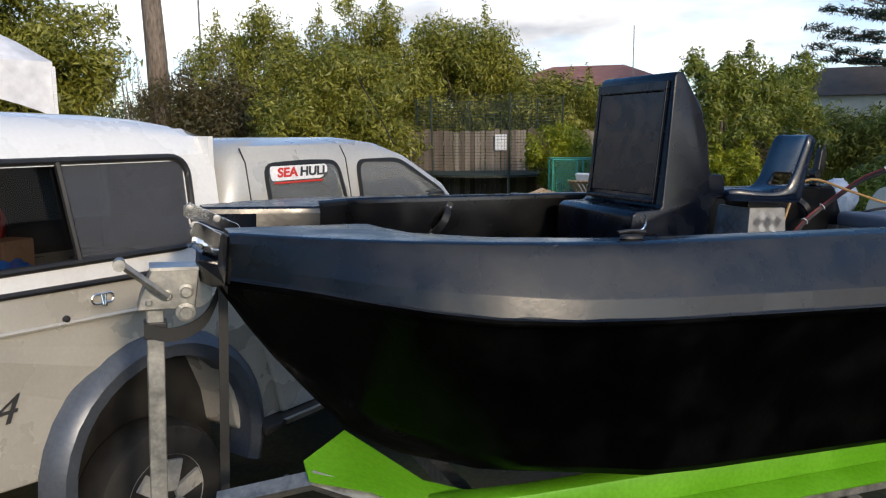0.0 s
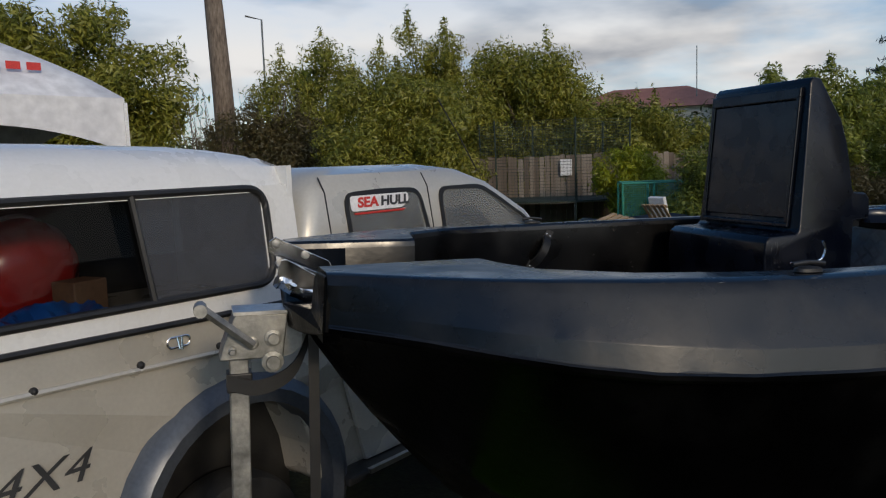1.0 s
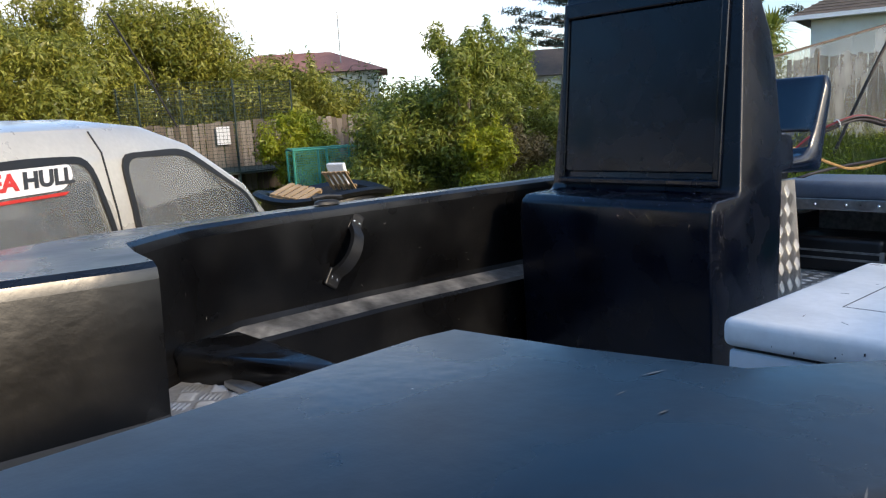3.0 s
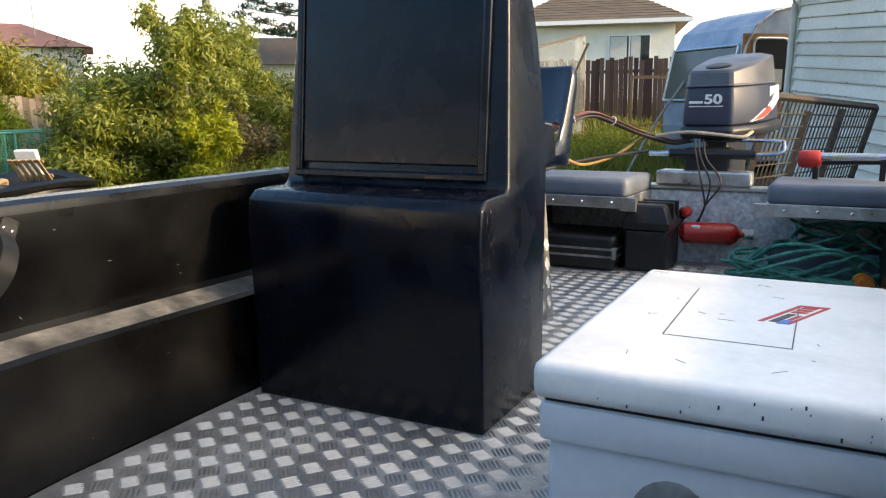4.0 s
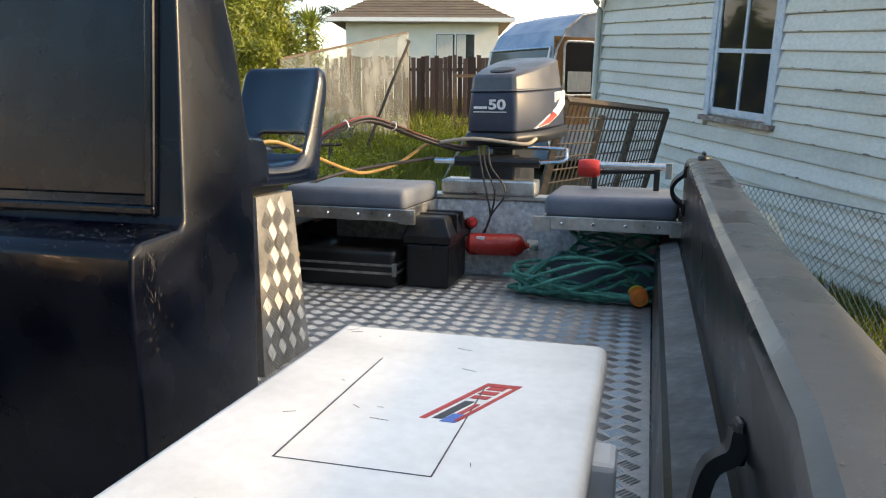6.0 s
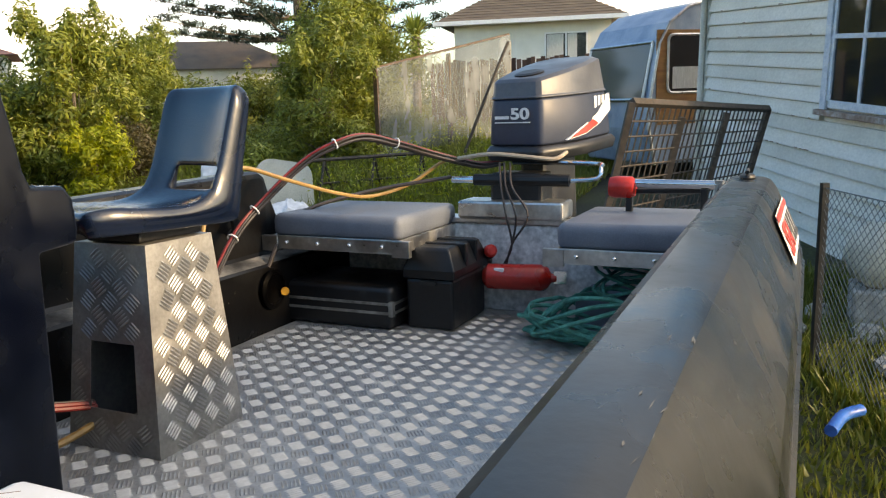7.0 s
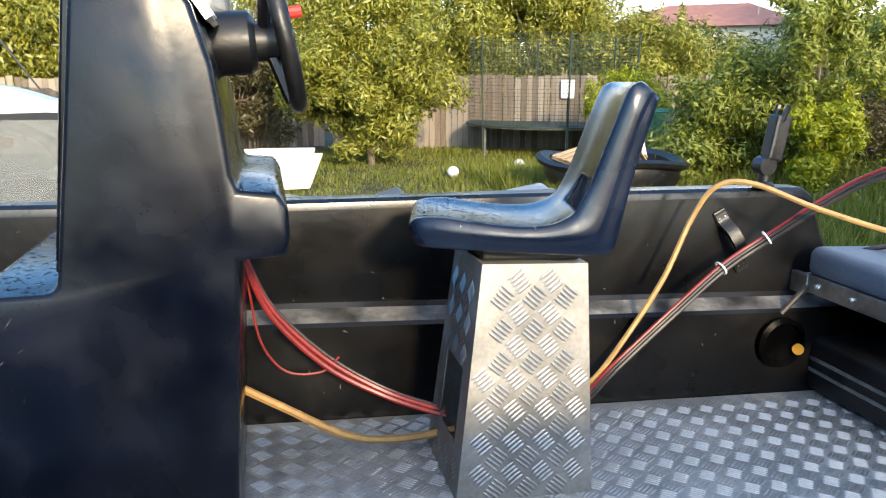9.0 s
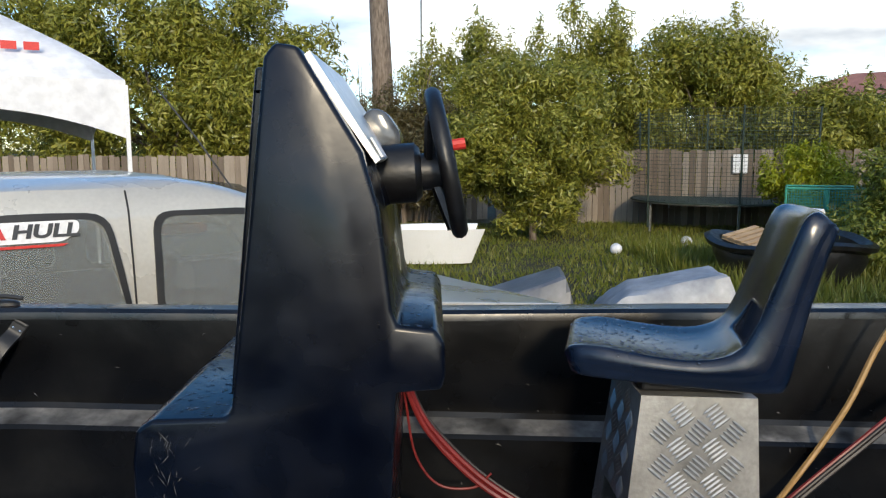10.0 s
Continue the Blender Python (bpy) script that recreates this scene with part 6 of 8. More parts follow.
# ---- fittings of the boat ----
row = [0.80, 0.88, 0.95, 1.02, 1.10, 1.2, 1.3, 1.41]
half_w = [min(curve(x, BOTTOM), outside(x, PLATFORM - 0.03) - 0.03) - 0.004 for x in row]
bm = bmesh.new()
lo, hi = [bm.verts.new((x, MID - h, PLATFORM)) for x, h in zip(row, half_w)], [bm.verts.new((x, MID + h, PLATFORM)) for x, h in zip(row, half_w)]
for k in range(len(row) - 1):
    bm.faces.new((lo[k], lo[k + 1], hi[k + 1], hi[k]))
part("bow_platform", bm, "plate", boat, "raised tread-plate bow platform")
verts, faces = tread_bars([(u, MID + v, w) for u, v, w in lattice(0.82, 1.40, -0.6, 0.6, lambda u, v: abs(v) < curve(u, list(zip(row, half_w))) - 0.03)], lambda u, v, w: (u, v, PLATFORM + 0.0005 + w))
tagged(mesh_from("platform_tread", verts, faces, "tread", boat), "raised five-bar tread pattern", "", "", "stuff")
for x in (1.315, 1.15):
    part("batten", new_box((x - 0.016, MID + 0.12, PLATFORM + 0.003), (x + 0.016, MID + (0.48 if x > 1.2 else 0.24), PLATFORM + 0.016)), "alu", boat, "flat aluminium batten", False, 0.002)
bm = bmesh.new()
loft(bm, [[Vector((x, y, z)) for x, y in ((1.265, 3.48), (1.405, 3.18), (1.435, 3.18), (1.435, 3.56), (1.265, 3.56))] for z in (PLATFORM - 0.03, 1.257)])
part("side_step", bm, "wet", boat, "wet moulded step", True, 0.018, 4)


def strap(points, wide, thick, across, mat, name, parent, label=""):
    """A flat band along the points, wide along the given way."""
    pts = smooth_path(points, 5)
    w = Vector(across).normalized() * wide / 2
    bm = bmesh.new()
    rings = []
    for i, p in enumerate(pts):
        d = (pts[min(i + 1, len(pts) - 1)] - pts[max(i - 1, 0)]).normalized()
        nrm = d.cross(w).normalized() * thick / 2
        rings.append([p - w - nrm, p + w - nrm, p + w + nrm, p - w + nrm])
    loft(bm, rings)
    return part(name, bm, mat, parent, label, True)


def grab_handle(m, length=0.15, wide=0.034, thick=0.013):
    """A moulded handle standing off the wall; local x along it, z out of the wall."""
    ob = thing("grab_handle", m, "black rubber grab handle screwed to the boat's side", "handle", "grab handles")
    h = length / 2
    strap([(-h - 0.02, 0, 0.006), (-h + 0.005, 0, 0.012), (-h + 0.03, 0, 0.038), (0, 0, 0.050), (h - 0.03, 0, 0.038), (h - 0.005, 0, 0.012), (h + 0.02, 0, 0.006)], wide, thick, (0, 1, 0), "black", "grip", ob)
    for x in (-h - 0.008, h + 0.008):
        foot = part("foot", new_box((x - 0.024, -0.021, 0.0), (x + 0.024, 0.021, 0.011)), "black", ob, "", False, 0.005)
        for dy in (-0.009, 0.009):
            bm = bmesh.new()
            ball(bm, (x, dy, 0.012), 0.005, (1, 1, 0.6), 8)
            part("screw", bm, "chrome", foot)
    return ob


def wall_pose(x, side, z, turn):
    """On the inner side: side 1 starboard, -1 port."""
    o = curve(x, INNER) * 0.5 + (curve(x, BOTTOM) + 0.085) * 0.5
    return TRIM @ pose(x, MID + side * (o + 0.004), z, 90 * side, 0, 0) @ pose(0, 0, 0, 0, 0, turn)


grab_handle(wall_pose(1.815, 1, 1.37, 60), 0.14)
grab_handle(wall_pose(2.19, -1, 1.22, -80), 0.22, 0.042, 0.018)
grab_handle(wall_pose(4.16, 1, 1.40, -60), 0.14)
grab_handle(wall_pose(4.20, -1, 1.45, 70), 0.13)


def deck_cleat(x, side, label):
    z = curve(x, SHEER)
    y = MID + side * (curve(x, RIDGE) * 0.5 + curve(x, INNER) * 0.5)
    ob = thing("mooring_cleat", TRIM @ pose(x, y, z + 0.002), label, "cleat", "mooring cleats")
    bm = bmesh.new()
    lathe(bm, [(0.0, 0), (0.036, 0), (0.034, 0.012), (0.024, 0.018), (0.0, 0.02)], (0, 0, 0), (0, 0, 1))
    for v in bm.verts:
        v.co.x, v.co.y, v.co.z = v.co.x * 1.05, v.co.y * 0.6, v.co.z * 0.6
    part("base", bm, "trim", ob, "", True)
    part("bar", new_tube(smooth_path([(-0.045, 0, 0.017), (0, 0, 0.021), (0.045, 0, 0.017)], 4), 0.0055, 8), "trim", ob, "", True)
    return ob


deck_cleat(1.736, -1, "black nylon cleat with a wire loop on the gunwale")
deck_cleat(4.30, -1, "black nylon cleat on the stern gunwale")
deck_cleat(1.80, 1, "black nylon cleat on the far gunwale")
wire = thing("wire_loop", TRIM @ pose(1.736, 2.07, 1.51), "short bent steel wire through a cleat", "wire")
part("wire", new_tube(smooth_path([(-0.04, 0.01, -0.004), (0.02, 0.012, -0.006), (0.05, 0.012, 0.004), (0.056, 0.01, 0.026), (0.046, 0.008, 0.044)], 5), 0.0026, 6), "chrome", wire)

# bow roller
roller = thing("bow_roller", TRIM @ pose(0.68, MID, 1.38), "polished aluminium bow roller with its rubber wheel", "bow roller")
for s, top_ in ((-1, [(-0.062, 0.045), (-0.05, 0.082), (-0.035, 0.085), (0.065, 0.025), (0.072, 0.0), (-0.03, -0.005)]), (1, [(-0.078, 0.098), (-0.075, 0.128), (-0.055, 0.140), (0.10, 0.065), (0.11, 0.045), (0.09, 0.03), (-0.02, 0.075), (-0.06, 0.085)]), (1.02, [(-0.06, 0.06), (-0.03, 0.075), (0.09, 0.02), (0.09, -0.02), (-0.02, -0.01)])):
    bm = bmesh.new()
    prism(bm, top_, s * 0.05 - 0.002, s * 0.05 + 0.002)
    part("cheek", bm, "chrome", roller, "", False, 0.001)
for x, z in ((-0.055, 0.12), (-0.042, 0.065), (0.03, 0.085)):
    part("bolt", lathe(bmesh.new(), [(0, 0), (0.012, 0), (0.012, 0.004), (0.006, 0.005), (0.006, 0.012), (0, 0.012)], (x, 0.047, z), (0, -1, 0), 10), "galv", roller)
bm = bmesh.new()
tube(bm, smooth_path([(-0.055, -0.02, 0.035), (0.0, -0.02, 0.0), (0.06, -0.015, -0.035), (0.12, 0, -0.05)], 8), 0.032, 14)
for v in bm.verts:
    v.co += Vector((0, 1, 1)) * 0.012 * noise.noise(v.co * 60)
part("tongue", bm, "chrome", roller, "crinkled foil-wrapped roller", True)
part("pin", new_tube([(-0.055, -0.055, 0.06), (-0.055, 0.06, 0.06)], 0.007, 8), "chrome", roller)

# hull-side sticker at the port stern
sx = 4.13
foot, crest = (curve(sx, RUB) - 0.0185, curve(sx, KNUCKLE) + 0.002), (curve(sx, RIDGE) + 0.0236, curve(sx, SHEER) - 0.0475)
sy, sz0 = MID - (foot[0] + crest[0]) / 2 - 0.002, (foot[1] + crest[1]) / 2 + 0.004
lean_out = math.degrees(math.atan2(foot[0] - crest[0], crest[1] - foot[1]))
sm = pose(sx, sy, sz0, 90 - lean_out, 0, -1.75)
bm = bmesh.new()
for p in rounded([(-0.255, -0.062), (0.245, -0.062), (0.245, 0.062), (-0.255, 0.062)], 0.02):
    bm.verts.new(sm @ Vector((*p, 0.002)))
bm.faces.new(bm.verts)
part("hull_sticker", bm, "white_mark", boat, "white SEAHULL sticker with a red stripe")
lettering("SEA", "red_mark", 0.105, sm @ pose(-0.125, -0.012, 0.0045), boat, "lettering", 0.0006, bold=0.003, squeeze=1.15)
lettering("HULL", "dark_mark", 0.105, sm @ pose(0.11, -0.012, 0.0045), boat, "lettering", 0.0006, bold=0.003, squeeze=1.15)
bm = bmesh.new()
for p in ((-0.25, 0.042), (0.24, 0.042), (0.24, 0.058), (-0.25, 0.058)):
    bm.verts.new(sm @ Vector((*p, 0.0048)))
bm.faces.new(bm.verts)
part("sticker_stripe", bm, "red_mark", boat)


# wiring and hoses
def run(name, label, category, points, radius, mat, m=TRIM, sides=7, steps=6):
    ob = new_tube(smooth_path(points, steps), radius, sides)
    c = Vector(points[0])
    bmesh.ops.translate(ob, verts=ob.verts, vec=-c)
    o = part(name, ob, mat, None, "", True)
    o.matrix_world = m @ Matrix.Translation(c)
    return tagged(o, label, category)


for k, (mat, dy, dz) in enumerate((("cable_red", 0, 0.010), ("cable_red", -0.010, -0.004), ("cable_dark", 0.008, -0.010), ("cable_dark", 0.016, 0.008), ("cable_dark", 0.006, 0.02))):
    run("cable", "red and black battery cable sagging from console to seat", "cable", [(2.79, 3.46 + dy, 1.46 + dz), (2.815, 3.49 + dy, 1.40 + dz), (2.87, 3.5 + dy, 1.285 + dz), (2.99, 3.5 + dy, 1.165 + dz), (3.13, 3.48 + dy, 1.09 + dz * 0.6), (3.26, 3.42 + dy * 0.5, 1.06 + dz * 0.6)], 0.0065 if k < 4 else 0.004, mat)
run("cable", "thin loose red wire under the console", "cable", [(2.81, 3.48, 1.40), (2.82, 3.5, 1.34), (2.845, 3.5, 1.22), (2.90, 3.5, 1.15), (2.98, 3.5, 1.145), (3.02, 3.5, 1.18)], 0.003, "cable_red")
run("fuel_hose", "tan fuel hose lying from the console to the seat base", "hose", [(2.74, 3.40, 1.19), (2.80, 3.44, 1.14), (2.89, 3.45, 1.085), (3.04, 3.45, 1.005), (3.16, 3.44, 0.995), (3.28, 3.40, 1.03)], 0.0095, "hose")
ARCH = [(3.50, 3.46, 1.02), (3.62, 3.50, 1.03), (3.75, 3.58, 1.09), (3.91, 3.60, 1.225), (4.07, 3.63, 1.345), (4.20, 3.63, 1.43), (4.34, 3.52, 1.585), (4.42, 3.42, 1.655), (4.53, 3.36, 1.68), (4.68, 3.30, 1.65), (4.86, 3.22, 1.60), (5.00, 3.08, 1.55), (5.02, 2.98, 1.56)]
for mat, dy, dz, r in (("cable_red", 0, 0.008, 0.0055), ("cable_dark", 0.009, -0.002, 0.0065), ("cable_dark", -0.008, -0.010, 0.006), ("cable_dark", -0.009, 0.004, 0.004), ("cable_dark", 0.004, -0.014, 0.0045)):
    run("cable", "red and black engine cable arching over the stern seat", "cable", [(x, y + dy, z + dz) for x, y, z in ARCH], r, mat)
for i in (4, 5, 7, 9):
    x, y, z = ARCH[i]
    d = (Vector(ARCH[i + 1]) - Vector(ARCH[i - 1])).normalized()
    bm = bmesh.new()
    c = Vector((0, 0, 0))
    s_ = d.orthogonal().normalized()
    o_ = d.cross(s_)
    tube(bm, [0.019 * (math.cos(a) * s_ + math.sin(a) * o_) for a in np.linspace(0, 2 * math.pi, 12, endpoint=False)], 0.003, 5, True)
    tie = part("cable_tie", bm, "white_mark", None)
    tie.matrix_world = TRIM @ Matrix.Translation((x, y, z))
    tagged(tie, "white plastic cable tie round the engine cables", "cable tie", "cable ties")
run("fuel_hose", "tan fuel hose looping from behind the seat to the outboard", "hose", [(3.52, 3.46, 1.03), (3.68, 3.56, 1.06), (3.80, 3.62, 1.16), (3.90, 3.63, 1.32), (3.97, 3.64, 1.48), (4.02, 3.62, 1.57), (4.10, 3.58, 1.585), (4.25, 3.50, 1.53), (4.50, 3.46, 1.465), (4.72, 3.44, 1.435), (4.85, 3.33, 1.475), (4.93, 3.22, 1.56), (4.96, 3.16, 1.578)], 0.0075, "hose")
run("engine_hose", "pale loom wrapped round the front of the outboard", "hose", [(4.94, 3.16, 1.575), (4.93, 3.0, 1.595), (4.93, 2.85, 1.585), (4.95, 2.74, 1.575), (5.0, 2.70, 1.60)], 0.0085, "loom")
run("steering_cable", "black steering cable to the tilt tube", "cable", [(4.30, 3.66, 1.20), (4.45, 3.68, 1.33), (4.55, 3.62, 1.40), (4.75, 3.45, 1.455), (4.94, 3.18, 1.50)], 0.008, "cable_dark")
for dx in (0.0, 0.02, 0.045):
    run("engine_lead", "thin black lead hanging from the outboard to the deck", "cable", [(4.93, 2.96 - dx, 1.56), (4.86, 2.93 - dx, 1.47), (4.83, 2.90 - dx * 2, 1.36), (4.84, 2.88, 1.24), (4.85, 2.92, 1.15 - dx)], 0.0045, "cable_dark")

# rod holder on the far gunwale
rod = thing("rod_holder", TRIM @ pose(4.25, 3.745, curve(4.25, SHEER)), "black plastic clamp-on rod holder on the gunwale", "rod holder")
part("foot", lathe(bmesh.new(), [(0.0, 0), (0.03, 0), (0.03, 0.012), (0.018, 0.02), (0.018, 0.05), (0.0, 0.05)], (0, 0, 0), (0, 0, 1)), "black", rod, "", True)
part("knuckle", lathe(bmesh.new(), [(0.0, -0.022), (0.026, -0.022), (0.026, 0.022), (0.0, 0.022)], (-0.005, 0, 0.065), (0, 1, 0)), "black", rod, "", True)
part("cradle", new_box((-0.02, -0.024, 0.08), (0.028, 0.024, 0.21), pose(0, 0, 0, 0, 7, 0)), "black", rod, "", False, 0.008)
for s in (-1, 1):
    part("prong", new_tube([(0.02, s * 0.018, 0.19), (0.035, s * 0.022, 0.235)], 0.008, 6), "black", rod)

# ---- loose things at the stern ----
case = thing("suitcase", TRIM @ pose(4.55, 3.44, DECK + 0.005), "black hard suitcase with two grey stripes under the stern seat", "suitcase")
part("shell", new_box((-0.13, -0.235, 0), (0.22, 0.235, 0.165)), "black", case, "", True, 0.025, 3)
for z in (0.06, 0.095):
    part("stripe", new_box((-0.1335, -0.2385, z), (0.20, 0.2385, z + 0.010)), "galv", case, "grey rubbing stripe")
part("clasp", new_box((-0.14, -0.242, 0.055), (-0.12, -0.225, 0.11)), "galv", case)
batt = thing("battery_box", TRIM @ pose(4.66, 3.085, DECK + 0.005), "black plastic battery box with a faceted lid", "battery box")
part("box", new_box((-0.17, -0.095, 0), (0.17, 0.095, 0.19)), "black", batt, "", False, 0.012)
part("lid", loft(bmesh.new(), [[Vector((x * a, y * b, z)) for x, y in ((-0.18, -0.105), (0.18, -0.105), (0.18, 0.105), (-0.18, 0.105))] for a, b, z in ((1, 1, 0.192), (1, 1, 0.225), (0.86, 0.72, 0.30), (0.80, 0.62, 0.305))]), "black", batt, "ribbed lid", False, 0.006)
for x in (-0.05, 0.06):
    part("lid_rib", new_box((x - 0.012, -0.105, 0.215), (x + 0.012, 0.10, 0.312)), "black", batt, "", False, 0.005)
part("clip", new_box((-0.185, -0.03, 0.17), (-0.168, 0.03, 0.185)), "trim", batt)
ext = thing("fire_extinguisher", TRIM @ pose(4.80, 2.85, DECK + 0.160), "red fire extinguisher lying against the transom", "fire extinguisher")
part("bottle", lathe(bmesh.new(), [(0.0, -0.135), (0.03, -0.13), (0.05, -0.11), (0.052, 0.10), (0.04, 0.125), (0.018, 0.14), (0.018, 0.16), (0.0, 0.16)], (0, 0, 0), (0.15, -1, 0)), "red", ext, "red enamel bottle", True)
part("label", new_box((-0.050, 0.035, 0.012), (-0.034, 0.075, 0.040)), "white_mark", ext, "small white label", False, 0.003)
part("valve", new_box((0.01, -0.20, -0.02), (0.04, -0.15, 0.03)), "chrome", ext)
part("bracket", new_box((0.052, -0.10, -0.06), (0.098, 0.06, 0.03)), "trim", ext)
ext2 = thing("fuel_fitting", TRIM @ pose(4.82, 2.965, DECK + 0.24), "small red-capped fuel fitting above the battery box", "fuel fitting")
part("cap", lathe(bmesh.new(), [(0.0, -0.03), (0.02, -0.03), (0.026, -0.01), (0.026, 0.02), (0.016, 0.03), (0.0, 0.03)], (0, 0, 0.015), (-1, -0.6, 0.2)), "red", ext2, "", True)
part("stem", new_tube([(0, 0, 0.0), (0.05, 0.03, -0.02), (0.09, 0.04, -0.05)], 0.018, 8), "black", ext2)
tag_ = thing("yellow_tag", TRIM @ pose(4.345, 3.622, 1.105), "small round yellow tag on the hull side", "tag")
part("disc", lathe(bmesh.new(), [(0, 0), (0.016, 0), (0.016, 0.008), (0, 0.008)], (0, 0, 0), (-1, -1, 0), 12), "tag_amber", tag_)
hole = thing("hull_vent", TRIM @ pose(4.30, 3.645, 1.12, 90, 0, 0), "round black screw-in inspection cover", "inspection cover")
part("ring", lathe(bmesh.new(), [(0.0, 0), (0.075, 0), (0.075, 0.01), (0.06, 0.016), (0.055, 0.006), (0.0, 0.006)], (0, 0, 0), (0, 0, 1), 24), "hull", hole, "", True)
locker = thing("under_seat_locker", TRIM @ pose(4.72, 2.33, DECK + 0.005), "dark grey locker under the stern seat", "locker")
part("box", new_box((-0.10, -0.24, 0), (0.17, 0.24, 0.13)), "vinyl", locker, "", False, 0.01)

# coiled rope
rnd = random.Random(4)
pts = []
for k in range(420):
    a = k * 0.19
    r = 0.195 + 0.04 * math.sin(k * 0.37) + rnd.uniform(-0.012, 0.012)
    pts.append((4.55 + r * 0.75 * math.cos(a) + 0.03 * math.sin(k * 0.05), 2.40 + r * 1.35 * math.sin(a) + 0.03 * math.cos(k * 0.071), DECK + 0.012 + 0.175 * (k / 420) * (0.6 + 0.4 * math.sin(a * 2 + k * 0.02)) + rnd.uniform(0, 0.008)))
run("rope", "coil of teal braided rope on the deck", "rope", pts[:1] + pts, 0.008, "rope", steps=2, sides=6)
pts = [(4.62 + 0.12 * math.cos(k * 0.8) + rnd.uniform(-0.03, 0.03), 2.30 + 0.17 * math.sin(k * 0.55 + 0.3) + rnd.uniform(-0.03, 0.03), DECK + 0.17 + 0.045 * math.sin(k * 0.9) + 0.0015 * k) for k in range(60)]
run("rope", "dark green rope heaped on the locker", "rope", pts, 0.006, "rope", steps=4, sides=5)
flo = thing("rope_float", TRIM @ pose(4.43, 2.20, DECK + 0.045, 0, 30, 25), "orange and yellow foam rope float", "float")
part("orange_half", lathe(bmesh.new(), [(0.0, -0.05), (0.03, -0.048), (0.038, -0.03), (0.038, 0.005), (0.0, 0.005)], (0, 0, 0), (1, -0.3, 0.6)), "orange", flo, "", True)
part("yellow_half", lathe(bmesh.new(), [(0.0, 0.006), (0.038, 0.006), (0.038, 0.03), (0.03, 0.048), (0.0, 0.05)], (0, 0, 0), (1, -0.3, 0.6)), "yellow", flo, "", True)

# gas-strut tool on the port seat
tool = thing("tilt_ram", TRIM @ pose(4.76, 2.28, 1.462, 0, 0, -5), "red-ended hydraulic steering ram lying on the stern seat", "steering ram")
part("red_end", lathe(bmesh.new(), [(0.0, 0), (0.036, 0), (0.04, 0.02), (0.04, 0.075), (0.03, 0.09), (0.0, 0.09)], (0, 0.20, 0.02), (0, -1, 0)), "red", tool, "red hand knob", True)
part("barrel", new_tube([(0, 0.11, 0.035), (0, -0.17, 0.035)], 0.016, 10), "chrome", tool, "bright steel barrel", True)
part("rod", new_tube([(0.02, 0.11, 0.005), (0.02, -0.12, 0.012)], 0.010, 8), "black", tool)
part("end_bracket", new_box((-0.015, -0.19, -0.015), (0.025, -0.165, 0.05)), "galv", tool)
for y in (-0.13, 0.13):
    part("leg", new_box((-0.012, y - 0.012, -0.066), (0.012, y + 0.012, 0.02)), "black", tool, "", False, 0.003)

# ---- fish-bin details ----
part("rim_band", new_box((-0.332, -0.202, 0.285), (0.332, 0.202, 0.3345)), "white_box", bin_, "", True, 0.006)
part("seal", new_box((-0.326, -0.196, 0.335), (0.326, 0.196, 0.3395)), "trim", bin_)
lid_ = [o for o in bin_.children if o.name.startswith("lid")][0]
for a, b in (((-0.15, 0.0895), (0.18, 0.091)), ((-0.15, -0.07), (-0.149, 0.09)), ((-0.15, -0.071), (0.11, -0.0695))):
    part("scored_line", new_box((a[0], a[1], 0.3882), (b[0], b[1], 0.3888)), "dark_mark", lid_)
shear = Matrix(((0.72, 0, 0, 0.03), (-0.28, 0.8, 0, -0.012), (0, 0, 1, 0), (0, 0, 0, 1)))
for x0, x1, y0, y1, mat in ((-0.06, 0.12, -0.039, -0.030, "red_mark"), (-0.06, 0.12, -0.085, -0.078, "red_mark"), (-0.055, 0.03, -0.060, -0.046, "dark_mark"), (0.045, 0.06, -0.070, -0.044, "red_mark"), (0.068, 0.084, -0.070, -0.044, "red_mark"), (0.092, 0.108, -0.070, -0.044, "red_mark"), (-0.03, 0.02, -0.074, -0.066, "red_mark"), (-0.065, -0.03, -0.084, -0.062, "blue"), (0.11, 0.125, -0.085, -0.03, "red_mark")):
    part("label_scrap", new_box((x0, y0, 0.3882), (x1, y1, 0.3888), shear), mat, lid_)
rnd = random.Random(11)
for k in range(16):
    x, y, l_, a = rnd.uniform(-0.31, 0.31), rnd.uniform(-0.185, 0.185), rnd.uniform(0.002, 0.012), rnd.uniform(0, 180)
    part("scratch", new_box((-l_, -0.0004, 0.3881), (l_, 0.0004, 0.3884), Matrix.Translation((x, y, 0)) @ Matrix.Rotation(radians(a), 4, "Z")), "dark_mark" if k % 3 else "brown_box", lid_)
for k in range(16):
    y, z, l_ = rnd.uniform(-0.2, 0.2), rnd.uniform(0.345, 0.38), rnd.uniform(0.0006, 0.0025)
    part("chip", new_box((-0.3432, y - l_ * 0.5, z - l_), (-0.342, y + l_ * 0.5, z + l_)), "dark_mark", lid_)
for y in (-0.02,):
    part("handle", lathe(bmesh.new(), [(0.0, 0.0), (0.042, 0.0), (0.045, 0.008), (0.03, 0.014), (0.0, 0.014)], (-0.325, 0.04, 0.22), (-1, 0, 0)), "galv", bin_, "oval metal handle", True)
for x in (-0.22, 0.05):
    for s in (-1, 1):
        part("latch", new_box((x - 0.02, s * 0.2 - 0.012, 0.28), (x + 0.02, s * 0.2 + 0.022 * s + 0.0, 0.37)) if s > 0 else new_box((x - 0.035, -0.235, 0.27), (x + 0.035, -0.20, 0.345)), "black" if s > 0 else "white_box", bin_, "", False, 0.008)

